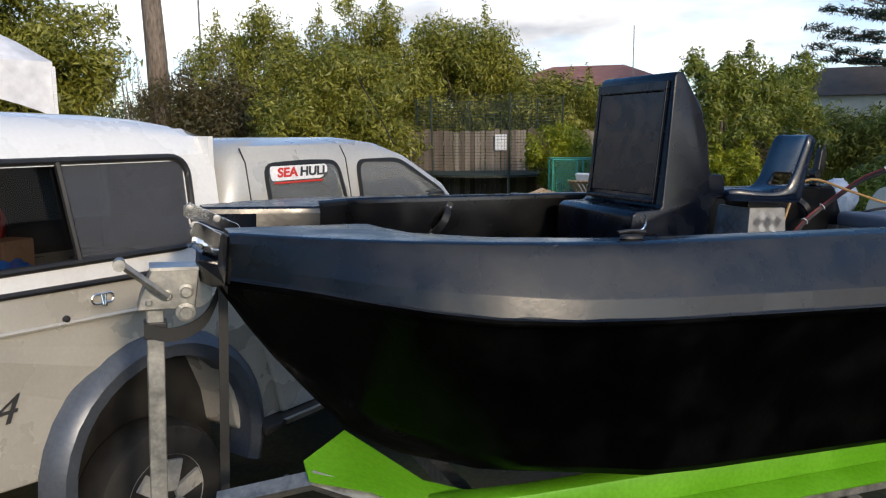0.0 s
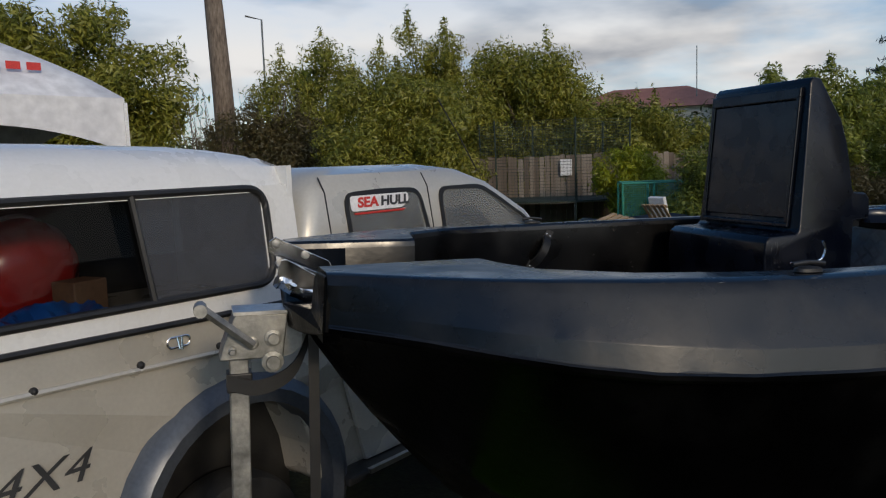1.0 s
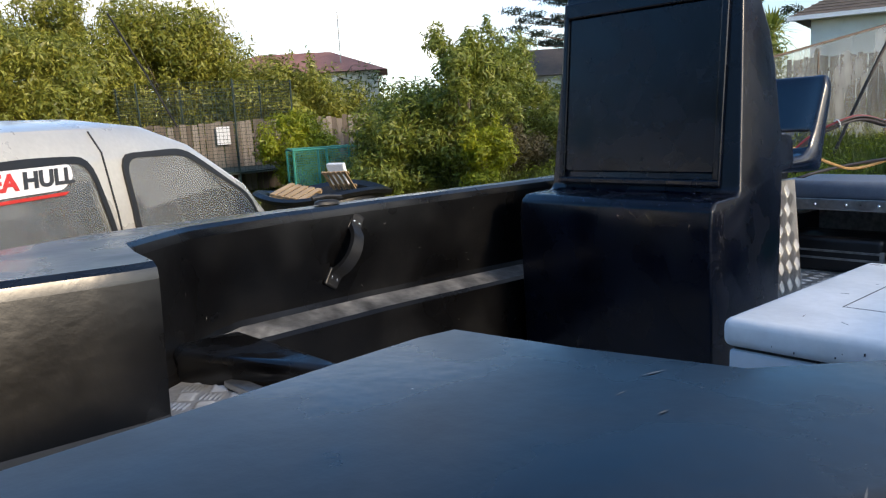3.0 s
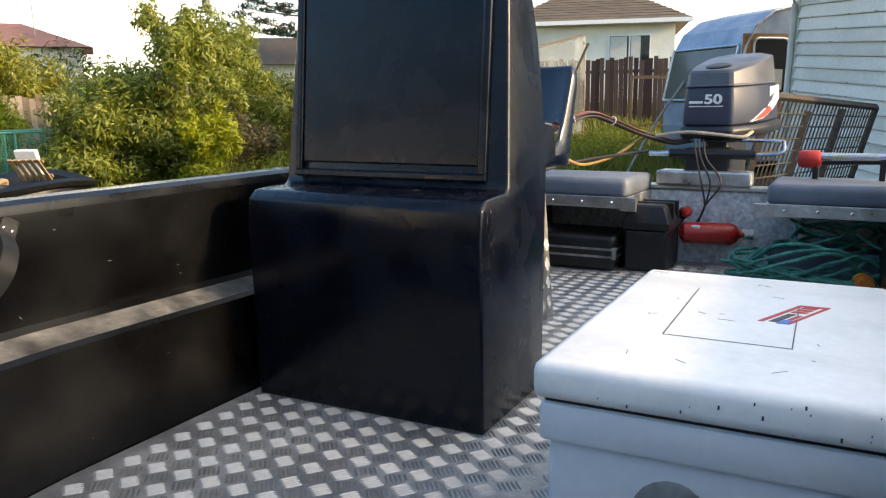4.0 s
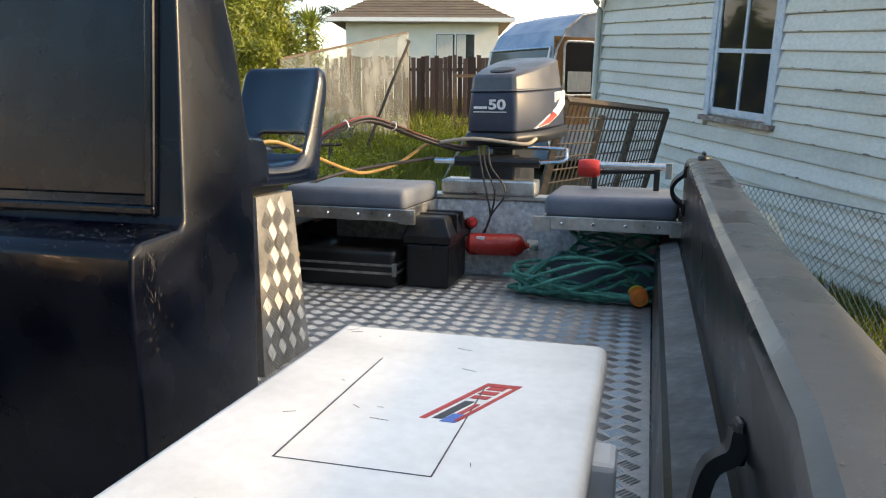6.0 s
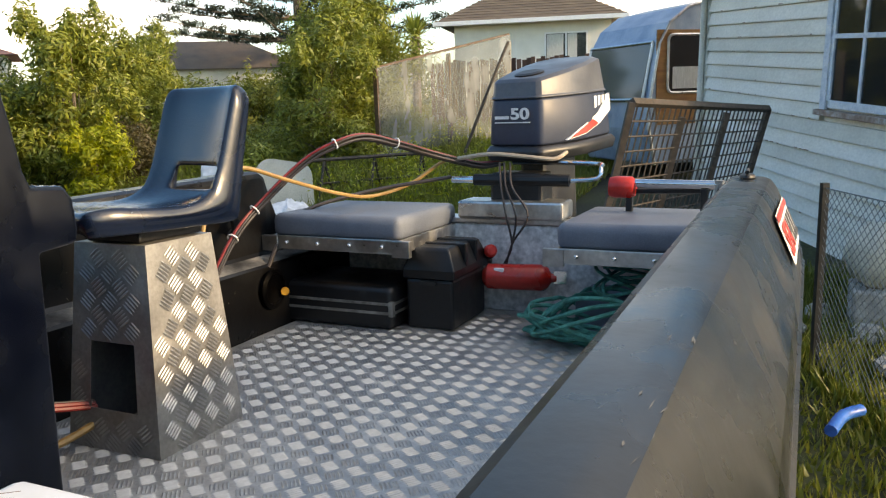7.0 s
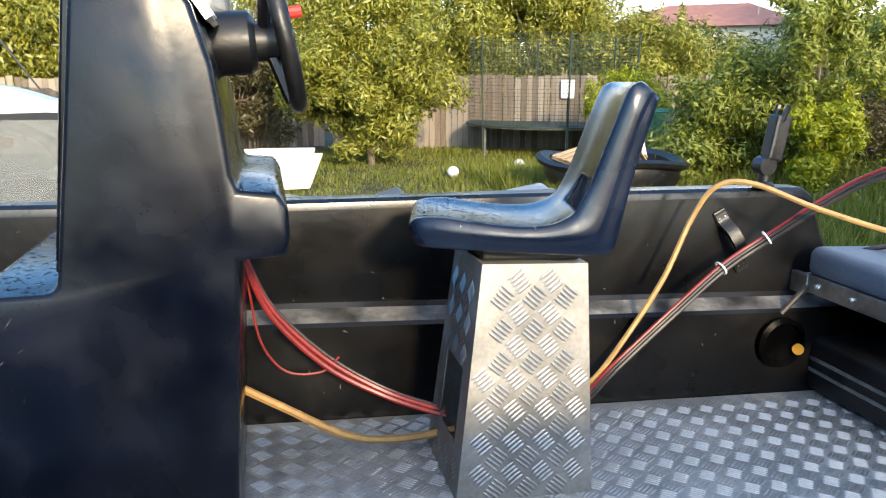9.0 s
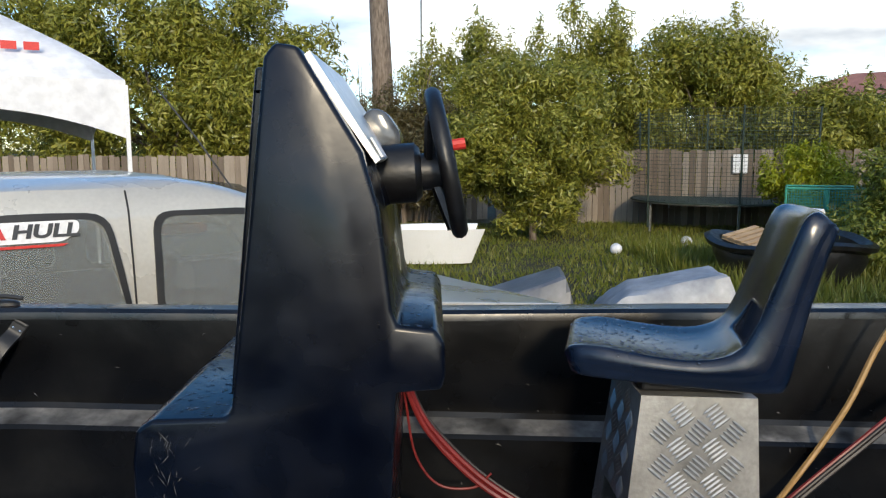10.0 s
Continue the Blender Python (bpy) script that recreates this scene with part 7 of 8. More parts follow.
# ---- trailer ----
trailer = thing("boat_trailer", TRIM @ pose(0.52, MID, 0.3), "galvanised boat trailer with lime green bunks", "trailer")
TP = pose(-0.52, -MID, -0.3)


def on_trailer(bm):
    bmesh.ops.transform(bm, matrix=TP, verts=bm.verts)
    return bm


part("drawbar", on_trailer(new_box((-0.9, MID - 0.04, 0.28), (4.6, MID + 0.04, 0.36))), "galv", trailer, "", False, 0.005)
part("post", on_trailer(new_box((0.482, MID - 0.027, 0.34), (0.536, MID + 0.027, 1.20))), "galv", trailer, "square galvanised winch post", False, 0.004)
bm = bmesh.new()
prism(bm, [(0.455, 1.185), (0.63, 1.185), (0.645, 1.31), (0.50, 1.315), (0.465, 1.225)], MID - 0.055, MID + 0.055)
winch = part("winch", on_trailer(bm), "galv", trailer, "folded steel winch frame", False, 0.004)
part("winch_lid", on_trailer(new_box((0.495, MID - 0.06, 1.312), (0.648, MID + 0.06, 1.322))), "alu", winch)
for x, z, r in ((0.545, 1.232, 0.014), (0.602, 1.243, 0.019), (0.49, 1.212, 0.009), (0.60, 1.175, 0.024)):
    part("bolt", on_trailer(lathe(bmesh.new(), [(0, 0), (r * 1.3, 0), (r * 1.3, 0.006), (r * 0.8, 0.008), (r * 0.8, 0.022), (0, 0.022)], (x, MID - 0.055, z), (0, -1, 0), 12)), "galv", winch)
bm = bmesh.new()
lathe(bm, [(0, 0), (0.05, 0), (0.05, 0.008), (0, 0.008)], (0.635, MID - 0.03, 1.235), (0, -1, 0), 30)
part("gear", on_trailer(bm), "galv", winch)
part("crank", on_trailer(new_tube([(0.545, MID - 0.085, 1.232), (0.41, MID - 0.10, 1.345)], 0.014, 6)), "galv", winch, "flat steel crank", False)
part("crank_grip", on_trailer(new_tube([(0.408, MID - 0.10, 1.348), (0.408, MID - 0.19, 1.352)], 0.018, 10)), "galv", winch, "", True)
st = strap([(0.475, MID - 0.04, 1.12), (0.56, MID - 0.045, 1.10), (0.66, MID - 0.03, 1.14), (0.72, MID - 0.01, 1.26)], 0.045, 0.006, (0, 0, 1), "trim", "winch_strap", trailer, "black webbing strap")
st.data.transform(TP)
part("post_band", on_trailer(new_box((0.474, MID - 0.034, 1.085), (0.545, MID + 0.034, 1.14))), "trim", trailer, "", False, 0.004)
part("safety_strap", on_trailer(new_box((0.705, MID - 0.03, 0.36), (0.735, MID - 0.022, 1.26))), "trim", trailer)
for s in (-1, 1):
    y = MID + s * 0.55
    bm = bmesh.new()
    loft(bm, [[Vector((x, y + s * a, z + b)) for a, b in ((-0.04, -0.05), (0.05, -0.05), (0.05, 0.05), (-0.04, 0.05))] for x, z in ((1.05 + 0.1 * s + 0.1, 0.62), (1.10 + 0.1 * s + 0.1, 0.62), (1.35, 0.61), (1.6, 0.60), (3.0, 0.60), (4.7, 0.60))])
    part("bunk", on_trailer(bm), "green", trailer, "lime green carpeted bunk", True, 0.008)
    bm = bmesh.new()
    loft(bm, [[Vector((x, MID + s * a, za)), Vector((x, MID + s * b, zb)), Vector((x, MID + s * (b + 0.004), zb + 0.006)), Vector((x, MID + s * a, za + 0.008))] for x, a, za, b, zb in (((0.88, 0.54, 0.825, 0.61, 0.80), (1.06, 0.31, 0.81, 0.62, 0.745), (1.28, 0.45, 0.67, 0.64, 0.62), (1.6, 0.50, 0.57, 0.65, 0.50), (4.7, 0.50, 0.55, 0.66, 0.49)) if s < 0 else ((1.9, 0.45, 0.56, 0.65, 0.49), (3.0, 0.45, 0.56, 0.66, 0.49), (4.7, 0.45, 0.55, 0.66, 0.49)))])
    part("guard", on_trailer(bm), "green", trailer, "lime green plastic guard", True)
    part("beam", on_trailer(new_box((1.5 + 0.3 * s, y + s * 0.02 - 0.03, 0.43), (4.7, y + s * 0.02 + 0.03, 0.51))), "galv", trailer, "", False, 0.004)
    part("arm", on_trailer(new_tube([(0.55, MID, 0.10), (1.05, y, 0.28)], 0.03, 6)), "galv", trailer)
    w_ = part("wheel", on_trailer(lathe(bmesh.new(), [(0.0, -0.07), (0.16, -0.08), (0.27, -0.08), (0.29, -0.05), (0.29, 0.05), (0.27, 0.08), (0.16, 0.08), (0.0, 0.07)], (3.7, MID + s * 0.95, 0.22), (0, 1, 0), 28)), "rubber", trailer, "trailer wheel", True)
part("bunk_bracket", on_trailer(new_tube([(0.66, 2.46, 0.70), (0.90, 2.33, 0.785), (1.1, 2.30, 0.70)], 0.03, 4)), "galv", trailer)
part("axle", on_trailer(new_tube([(3.7, MID - 0.95, 0.22), (3.7, MID + 0.95, 0.22)], 0.03, 8)), "galv", trailer)
for x in (1.6, 3.0, 4.4):
    part("cross_bar", on_trailer(new_box((x - 0.03, MID - 0.62, 0.36), (x + 0.03, MID + 0.62, 0.43))), "galv", trailer)
part("jockey_leg", on_trailer(new_tube([(-0.2, MID - 0.08, -0.08), (-0.2, MID - 0.08, 0.5)], 0.03, 8)), "galv", trailer)

# ---- wear and wet ----


def drops(parent, spots, seed=1):
    """Beads of rain water: spots are (place, normal) pairs in the parent's space."""
    rnd = random.Random(seed)
    verts, faces = [], []
    for p, n in spots:
        r = rnd.uniform(0.0012, 0.0042)
        a = n.orthogonal().normalized()
        b = n.cross(a)
        base_ = len(verts)
        for rr, h in ((1.0, 0.0003), (0.75, 0.30)):
            for k in range(8):
                t = k * math.pi / 4
                verts.append(tuple(p + (a * math.cos(t) + b * math.sin(t)) * r * rr + n * r * h))
        verts.append(tuple(p + n * r * 0.42))
        for k in range(8):
            m_ = (k + 1) % 8
            faces.append((base_ + k, base_ + m_, base_ + 8 + m_, base_ + 8 + k))
            faces.append((base_ + 8 + k, base_ + 8 + m_, base_ + 16))
    return tagged(mesh_from("rain_water", verts, faces, "water", parent), "beads of rain water", "", "", "stuff")


rnd = random.Random(61)
UP = Vector((0, 0, 1))
spots = []
for _ in range(420):
    hit = seat_tree.ray_cast(Vector((rnd.uniform(-0.25, 0.02), 0.025 + rnd.uniform(-0.17, 0.17), 1.2)), -UP)
    if hit[0] is not None:
        spots.append((hit[0], hit[1] if hit[1].z > 0 else -hit[1]))
drops(bucket, spots, 2)
body_tree = BVHTree.FromPolygons([v.co for v in console_body.data.vertices], [tuple(p.vertices) for p in console_body.data.polygons])
spots = []
for x0, x1, n in ((2.405, 2.55, 300), (2.82, 2.89, 110)):
    for _ in range(n):
        hit = body_tree.ray_cast(Vector((rnd.uniform(x0, x1) - 2.6, rnd.uniform(3.0, 3.6) - 3.3, (1.62 if x1 < 2.7 else 1.70) - DECK)), -UP)
        if hit[0] is not None and hit[1].z > 0.5 and (x1 > 2.7 or hit[0].z < 1.52 - DECK):
            spots.append((hit[0], hit[1]))
drops(console_body, spots, 3)


def scuffs(parent, spots, name, label):
    """Thin pale scratches: (place, along, across, length, width)."""
    verts, faces = [], []
    for p, a, c, l_, w_ in spots:
        b0 = len(verts)
        verts += [tuple(p - a * l_), tuple(p + c * w_), tuple(p + a * l_), tuple(p - c * w_)]
        faces.append((b0, b0 + 1, b0 + 2, b0 + 3))
    return tagged(mesh_from(name, verts, faces, "scuff", parent), label, "", "", "stuff")


spots = []
for _ in range(36):
    x, z = 2.43 + abs(rnd.gauss(0, 0.03)), 1.455 - abs(rnd.gauss(0, 0.10))
    hit = body_tree.ray_cast(Vector((x - 2.6, -0.6, z - DECK)), Vector((0, 1, 0)))
    if hit[0] is not None:
        t = rnd.uniform(0.6, 2.3)
        spots.append((hit[0] + hit[1] * 0.0006, Vector((math.cos(t), 0, math.sin(t))), Vector((-math.sin(t), 0, math.cos(t))), rnd.uniform(0.003, 0.015), rnd.uniform(0.0002, 0.0005)))
scuffs(console_body, spots, "scratches", "pale scratches on the bench corner")
hull_tree = BVHTree.FromPolygons([v.co for v in hull.data.vertices], [tuple(p.vertices) for p in hull.data.polygons])
spots = []
for _ in range(110):
    side = -1 if rnd.random() < 0.75 else 1
    x = rnd.uniform(0.9, 4.6)
    o = curve(x, RIDGE) * rnd.uniform(0.97, 1.0) if rnd.random() < 0.6 else curve(x, RIDGE) * 0.5 + curve(x, INNER) * 0.5 + rnd.gauss(0, 0.03)
    hit = hull_tree.ray_cast(Vector((x, MID + side * o, 1.8)), -UP)
    if hit[0] is not None and hit[0].z > 1.40:
        n = hit[1] if hit[1].z > 0 else -hit[1]
        a = (Vector((1, rnd.gauss(0, 0.15), 0)) - n * n.x).normalized()
        a = (a - n * a.dot(n)).normalized()
        spots.append((hit[0] + n * 0.0007, a, n.cross(a), rnd.uniform(0.003, 0.016), rnd.uniform(0.0004, 0.0012)))
scuffs(hull, spots, "gunwale_scuffs", "pale rubbing marks along the gunwale")
spots = []
for _ in range(60):
    x, z = rnd.uniform(1.3, 4.2), rnd.uniform(1.0, 1.45)
    hit = hull_tree.ray_cast(Vector((x, MID, z)), Vector((0, 1, 0)))
    if hit[0] is not None and hit[0].y < 3.95:
        n = hit[1] if hit[1].y < 0 else -hit[1]
        a = (Vector((rnd.gauss(0, 1), 0, rnd.gauss(0, 1)))).normalized()
        a = (a - n * a.dot(n)).normalized()
        spots.append((hit[0] + n * 0.0007, a, n.cross(a), rnd.uniform(0.002, 0.008), rnd.uniform(0.0006, 0.002)))
scuffs(hull, spots, "wall_scuffs", "pale flecks on the inner side")


# ---- yard things ----


# trampoline with its net
tx, ty, tr = 9.6, 19.6, 2.0
tramp = thing("trampoline", pose(tx, ty, rise(tx, ty)), "round trampoline with a dark green safety net", "trampoline")
circle = [Vector((tr * math.cos(a), tr * math.sin(a), 0.66)) for a in np.linspace(0, 2 * math.pi, 36, endpoint=False)]
part("frame", new_tube(circle, 0.03, 6, True), "galv", tramp, "galvanised ring", True)
part("mat", lathe(bmesh.new(), [(0.0, 0), (tr - 0.05, 0), (tr - 0.05, 0.012), (0.0, 0.012)], (0, 0, 0.65), (0, 0, 1), 36), "trim", tramp)
part("skirt", lathe(bmesh.new(), [(tr - 0.10, 0.0), (tr + 0.04, 0), (tr + 0.04, 0.03), (tr - 0.1, 0.03)], (0, 0, 0.665), (0, 0, 1), 36), "net", tramp)
for k in range(6):
    a = k * math.pi / 3 + 0.35
    c, s_ = math.cos(a), math.sin(a)
    part("pole", new_tube([(tr * c, tr * s_, 0.1), (tr * c * 1.03, tr * s_ * 1.03, 2.72)], 0.022, 6), "net", tramp)
    part("leg", new_tube([(tr * 0.97 * c, tr * 0.97 * s_, 0.66), (tr * 0.97 * c, tr * 0.97 * s_, 0.0)], 0.028, 6), "galv", tramp)
verts, faces = [], []
for k in range(150):
    a = 2 * math.pi * k / 150
    for d in (0.0035,):
        b0 = len(verts)
        for z in (0.68, 2.68):
            r_ = tr * (0.99 + 0.02 * (z > 1))
            for da in (-d / tr, d / tr):
                verts.append((r_ * math.cos(a + da), r_ * math.sin(a + da), z))
        faces.append((b0, b0 + 1, b0 + 3, b0 + 2))
for k in range(26):
    z = 0.72 + k * 0.078
    for q in range(48):
        a0, a1 = 2 * math.pi * q / 48, 2 * math.pi * (q + 1) / 48
        b0 = len(verts)
        for a in (a0, a1):
            for dz in (-0.004, 0.004):
                verts.append((tr * 1.0 * math.cos(a), tr * 1.0 * math.sin(a), z + dz))
        faces.append((b0, b0 + 1, b0 + 3, b0 + 2))
tagged(mesh_from("net", verts, faces, "net", tramp), "dark green safety net", "", "", "stuff")

# black round tub with timber scraps
tub = thing("round_tub", pose(7.95, 12.6, rise(7.95, 12.6) - 0.01), "large black plastic tub holding timber scraps", "tub")
bm = bmesh.new()
lathe(bm, [(0.0, 0.02), (0.85, 0.02), (1.02, 0.42), (1.0, 0.52), (1.12, 0.56), (1.14, 0.62), (1.06, 0.66), (0.93, 0.60), (0.80, 0.12), (0.0, 0.10)], (0, 0, 0), (0, 0, 1), 32)
for v in bm.verts:
    v.co.z += 0.05 * math.sin(3 * math.atan2(v.co.y, v.co.x)) * (v.co.z > 0.4)
part("shell", bm, "black", tub, "", True)
crate = thing("wooden_crate", pose(7.55, 12.75, 0.62, 12, -8, 30), "broken pale wooden crate lying in the tub", "crate")
for k in range(5):
    part("slat", new_box((-0.36, -0.26 + k * 0.12, 0.0), (0.36, -0.18 + k * 0.12, 0.02)), "wood", crate)
for x in (-0.34, 0.30):
    part("batten", new_box((x, -0.28, -0.05), (x + 0.05, 0.32, -0.001)), "wood", crate)
gate = thing("slatted_panel", pose(8.25, 12.4, 0.60, 50, 0, -60), "pale slatted timber panel leaning in the tub", "panel")
for k in range(5):
    part("slat", new_box((-0.22 + k * 0.09, 0, 0), (-0.17 + k * 0.09, 0.02, 0.5)), "wood", gate)
part("rail", new_box((-0.25, 0.021, 0.4), (0.22, 0.04, 0.46)), "wood", gate)
part("rail", new_box((-0.25, 0.021, 0.05), (0.22, 0.04, 0.11)), "wood", gate)
wb = thing("white_tray", pose(8.5, 12.85, 0.62, 0, -18, 20), "white plastic tray standing in the tub", "tray")
part("tray", new_box((-0.04, -0.17, 0), (0.04, 0.17, 0.42)), "white_mark", wb, "", False, 0.012)

# green wire cage
cage = thing("netted_frame", pose(9.8, 15.2, rise(9.8, 15.2), 0, 0, -25), "teal netting over a tubular garden frame", "garden frame")
for x in (-0.65, 0, 0.65):
    for y in (-0.5, 0.5):
        part("post", new_tube([(x, y, 0), (x, y, 1.15)], 0.022, 6), "cage", cage)
for y in (-0.5, 0.5):
    part("top_rail", new_tube([(-0.65, y, 1.15), (0.65, y, 1.15)], 0.022, 6), "cage", cage)
for x in (-0.65, 0.65):
    part("end_rail", new_tube([(x, -0.5, 1.15), (x, 0.5, 1.15)], 0.022, 6), "cage", cage)
verts, faces = [], []
for k in range(30):
    x = -0.65 + 1.3 * k / 29
    for y in (-0.51, 0.51):
        b0 = len(verts)
        verts += [(x - 0.003, y, 0.02), (x + 0.003, y, 0.02), (x + 0.003, y, 1.15), (x - 0.003, y, 1.15)]
        faces.append((b0, b0 + 1, b0 + 2, b0 + 3))
for k in range(24):
    z = 0.05 + k * 0.048
    for y in (-0.512, 0.512):
        b0 = len(verts)
        verts += [(-0.65, y, z - 0.003), (0.65, y, z - 0.003), (0.65, y, z + 0.003), (-0.65, y, z + 0.003)]
        faces.append((b0, b0 + 1, b0 + 2, b0 + 3))
tagged(mesh_from("netting", verts, faces, "cage", cage), "teal netting", "", "", "stuff")

# grey plastic sheets on the lawn
for corners, lift, low, mat, lab in ((((3.0, 9.0), (4.3, 9.0), (4.5, 10.6), (3.2, 10.8)), 0.86, 0.45, "tarp_dark", "stiff dark grey plastic sheet propped up at one end"), (((4.4, 9.2), (5.9, 9.0), (6.2, 10.4), (4.8, 10.9)), 0.80, 0.60, "tarp", "pale grey plastic sheet with a raised ribbed corner")):
    bm = bmesh.new()
    n = 30
    cx, cy = (sum(c[i] for c in corners) / 4 for i in (0, 1))
    grid = []
    for i in range(n + 1):
        row_ = []
        for j in range(n + 1):
            u, v = i / n, j / n
            p = [(1 - u) * (1 - v) * corners[0][k] + u * (1 - v) * corners[1][k] + u * v * corners[2][k] + (1 - u) * v * corners[3][k] for k in (0, 1)]
            edge = min(u * 0.4, 1 - u, v, 1 - v)
            z = lift * (low + (1 - low) * u ** 1.3) * min(1, edge * 9) ** 0.5 * (1 - 0.15 * v) + 0.02 * noise.noise((p[0] * 2.2, p[1] * 2.2, 5)) + (0.012 * math.sin(v * 60 + u * 9) if mat == "tarp" else 0.0)
            row_.append(bm.verts.new((p[0] - cx, p[1] - cy, max(0.01, z))))
        grid.append(row_)
    for i in range(n):
        for j in range(n):
            bm.faces.new((grid[i][j], grid[i + 1][j], grid[i + 1][j + 1], grid[i][j + 1]))
    ob = part("plastic_sheet", bm, mat, None, "", True)
    ob.matrix_world = pose(cx, cy, rise(cx, cy))
    tagged(ob, lab, "plastic sheet")
# small white dinghy
din = thing("small_dinghy", pose(2.9, 14.6, rise(2.9, 14.6), 0, 0, 4), "small white fibreglass dinghy on the lawn", "dinghy")
bm = bmesh.new()
loft(bm, [[Vector((x, o * w, z)) for o, z in ((-1, 0.62), (-0.92, 0.60), (-0.55, 0.10), (0.55, 0.10), (0.92, 0.60), (1, 0.62), (0.75, 0.05), (0, 0.0), (-0.75, 0.05))] for x, w in ((-0.75, 0.35), (-0.6, 0.48), (0.0, 0.58), (0.6, 0.55), (0.82, 0.50))])
for v in bm.verts:
    v.co.x *= 0.72 + 0.28 * min(1.0, v.co.z / 0.6)
part("hull", bm, "ute_white", din, "", True)
part("thwart", new_box((-0.1, -0.45, 0.40), (0.15, 0.45, 0.44)), "cream_panel", din)
for x, y, lab in ((6.2, 15.5, "pale grey ball lying on the lawn"), (7.8, 16.5, "white ball lying on the lawn")):
    bm = bmesh.new()
    ball(bm, (0, 0, 0), 0.11, (1, 1, 0.95), 16)
    ob = part("ball", bm, "bag", None, "", True)
    ob.matrix_world = pose(x, y, rise(x, y) + 0.10)
    tagged(ob, lab, "ball", "lawn balls")

# gazebo
gz = thing("gazebo", pose(-0.25, 9.94, rise(-0.25, 9.9), 0, 0, 210), "white canvas pop-up gazebo with a valance", "gazebo")
S = 3.0
for x in (0, S):
    for y in (0, -S):
        part("leg", new_box((x - 0.02, y - 0.02, 0), (x + 0.02, y + 0.02, 2.66)), "white_mark", gz)
bm = bmesh.new()
n = 12
grid = [[bm.verts.new((S * i / n, -S * j / n, 2.71 + 0.98 * (1 - max(abs(2 * i / n - 1), abs(2 * j / n - 1))) ** 0.85)) for j in range(n + 1)] for i in range(n + 1)]
for i in range(n):
    for j in range(n):
        bm.faces.new((grid[i][j], grid[i + 1][j], grid[i + 1][j + 1], grid[i][j + 1]))
part("roof", bm, "tent", gz, "white canvas roof", True)
for a, b in (((0, 0), (S, 0)), ((0, 0), (0, -S)), ((S, 0), (S, -S)), ((0, -S), (S, -S))):
    bm = bmesh.new()
    top_, bot_ = [], []
    for k in range(17):
        t = k / 16
        p = (a[0] + (b[0] - a[0]) * t, a[1] + (b[1] - a[1]) * t)
        top_.append(bm.verts.new((*p, 2.71)))
        bot_.append(bm.verts.new((*p, 2.11 + 0.30 * (1 - (2 * t - 1) ** 2))))
    for k in range(16):
        bm.faces.new((top_[k], top_[k + 1], bot_[k + 1], bot_[k]))
    part("valance", bm, "tent", gz, "white valance cut in an arch")
for k in range(3):
    part("red_mark", new_box((0.75 + k * 0.2, 0.06 - 0.32, 2.99), (0.89 + k * 0.2, 0.065 - 0.32, 3.07)), "red_mark", gz, "red printed mark")

# plastic-sheet garden frame
A, Bp = Vector((15.2, 9.0, 0.45)), Vector((19.1, 7.65, 0.6))
gh = thing("sheeted_frame", Matrix.Translation(A), "timber garden frame wrapped in cloudy plastic sheet", "garden frame")
d = Bp - A
dh = Vector((d.x, d.y, 0)).normalized()
for t, h in ((0, 1.85), (0.5, 2.15), (1.0, 2.45)):
    p = d * t
    part("post", new_box((p.x - 0.04, p.y - 0.04, -0.3), (p.x + 0.04, p.y + 0.04, h)), "old_wood", gh)
part("top_rail", new_tube([(0, 0, 1.85), d + Vector((0, 0, 2.45))], 0.03, 6), "old_wood", gh)
bm = bmesh.new()
n = 20
nrm = Vector((-dh.y, dh.x, 0))
grid = [[bm.verts.new(d * (i / n) - nrm * (0.05 + 0.05 * noise.noise((i * 0.5, j * 0.4, 1))) + Vector((0, 0, 0.1 + (1.75 + 0.6 * i / n) * j / 8))) for j in range(9)] for i in range(n + 1)]
for i in range(n):
    for j in range(8):
        bm.faces.new((grid[i][j], grid[i + 1][j], grid[i + 1][j + 1], grid[i][j + 1]))
part("sheet", bm, "sheet", gh, "cloudy plastic sheet", True)

# trestle, junk pile, panel
tres = thing("steel_trestle", pose(11.73, 8.18, rise(11.7, 8.2), 0, 0, -40), "rusty steel trestle rail in the grass", "trestle")
part("top_rail", new_tube([(-0.1, 0, 0.71), (1.9, 0, 0.71)], 0.03, 6), "rust", tres)
for x in (0.1, 0.9, 1.7):
    part("leg", new_tube([(x, 0, 0.7), (x + 0.22, 0.25, 0)], 0.022, 6), "rust", tres)
    part("leg", new_tube([(x, 0, 0.7), (x - 0.22, -0.25, 0)], 0.022, 6), "rust", tres)
part("low_rail", new_tube([(0.0, 0.1, 0.35), (1.8, 0.1, 0.35)], 0.018, 6), "rust", tres)
pan = thing("metal_panel", pose(11.1, 8.4, rise(11.1, 8.4) - 0.02, -12, 0, -60), "grey-cream sheet metal panel propped in the grass", "panel")
part("sheet", prism(bmesh.new(), rounded([(-0.45, 0.0), (0.45, 0.0), (0.42, 0.75), (-0.25, 0.88), (-0.45, 0.6)], 0.15), -0.02, 0.02), "cream_panel", pan)
pile = thing("timber_scraps", pose(10.1, 8.35, rise(10.1, 8.35)), "heap of brown timber offcuts", "timber pile")
rnd = random.Random(9)
for k in range(12):
    part("offcut", new_box((-0.35, -0.05, 0), (0.35, 0.05, 0.04), pose(rnd.uniform(-0.2, 0.2), rnd.uniform(-0.2, 0.2), 0.04 + 0.045 * k, rnd.uniform(-8, 8), rnd.uniform(-10, 10), rnd.uniform(0, 180))), "rust" if k % 2 else "wood", pile)
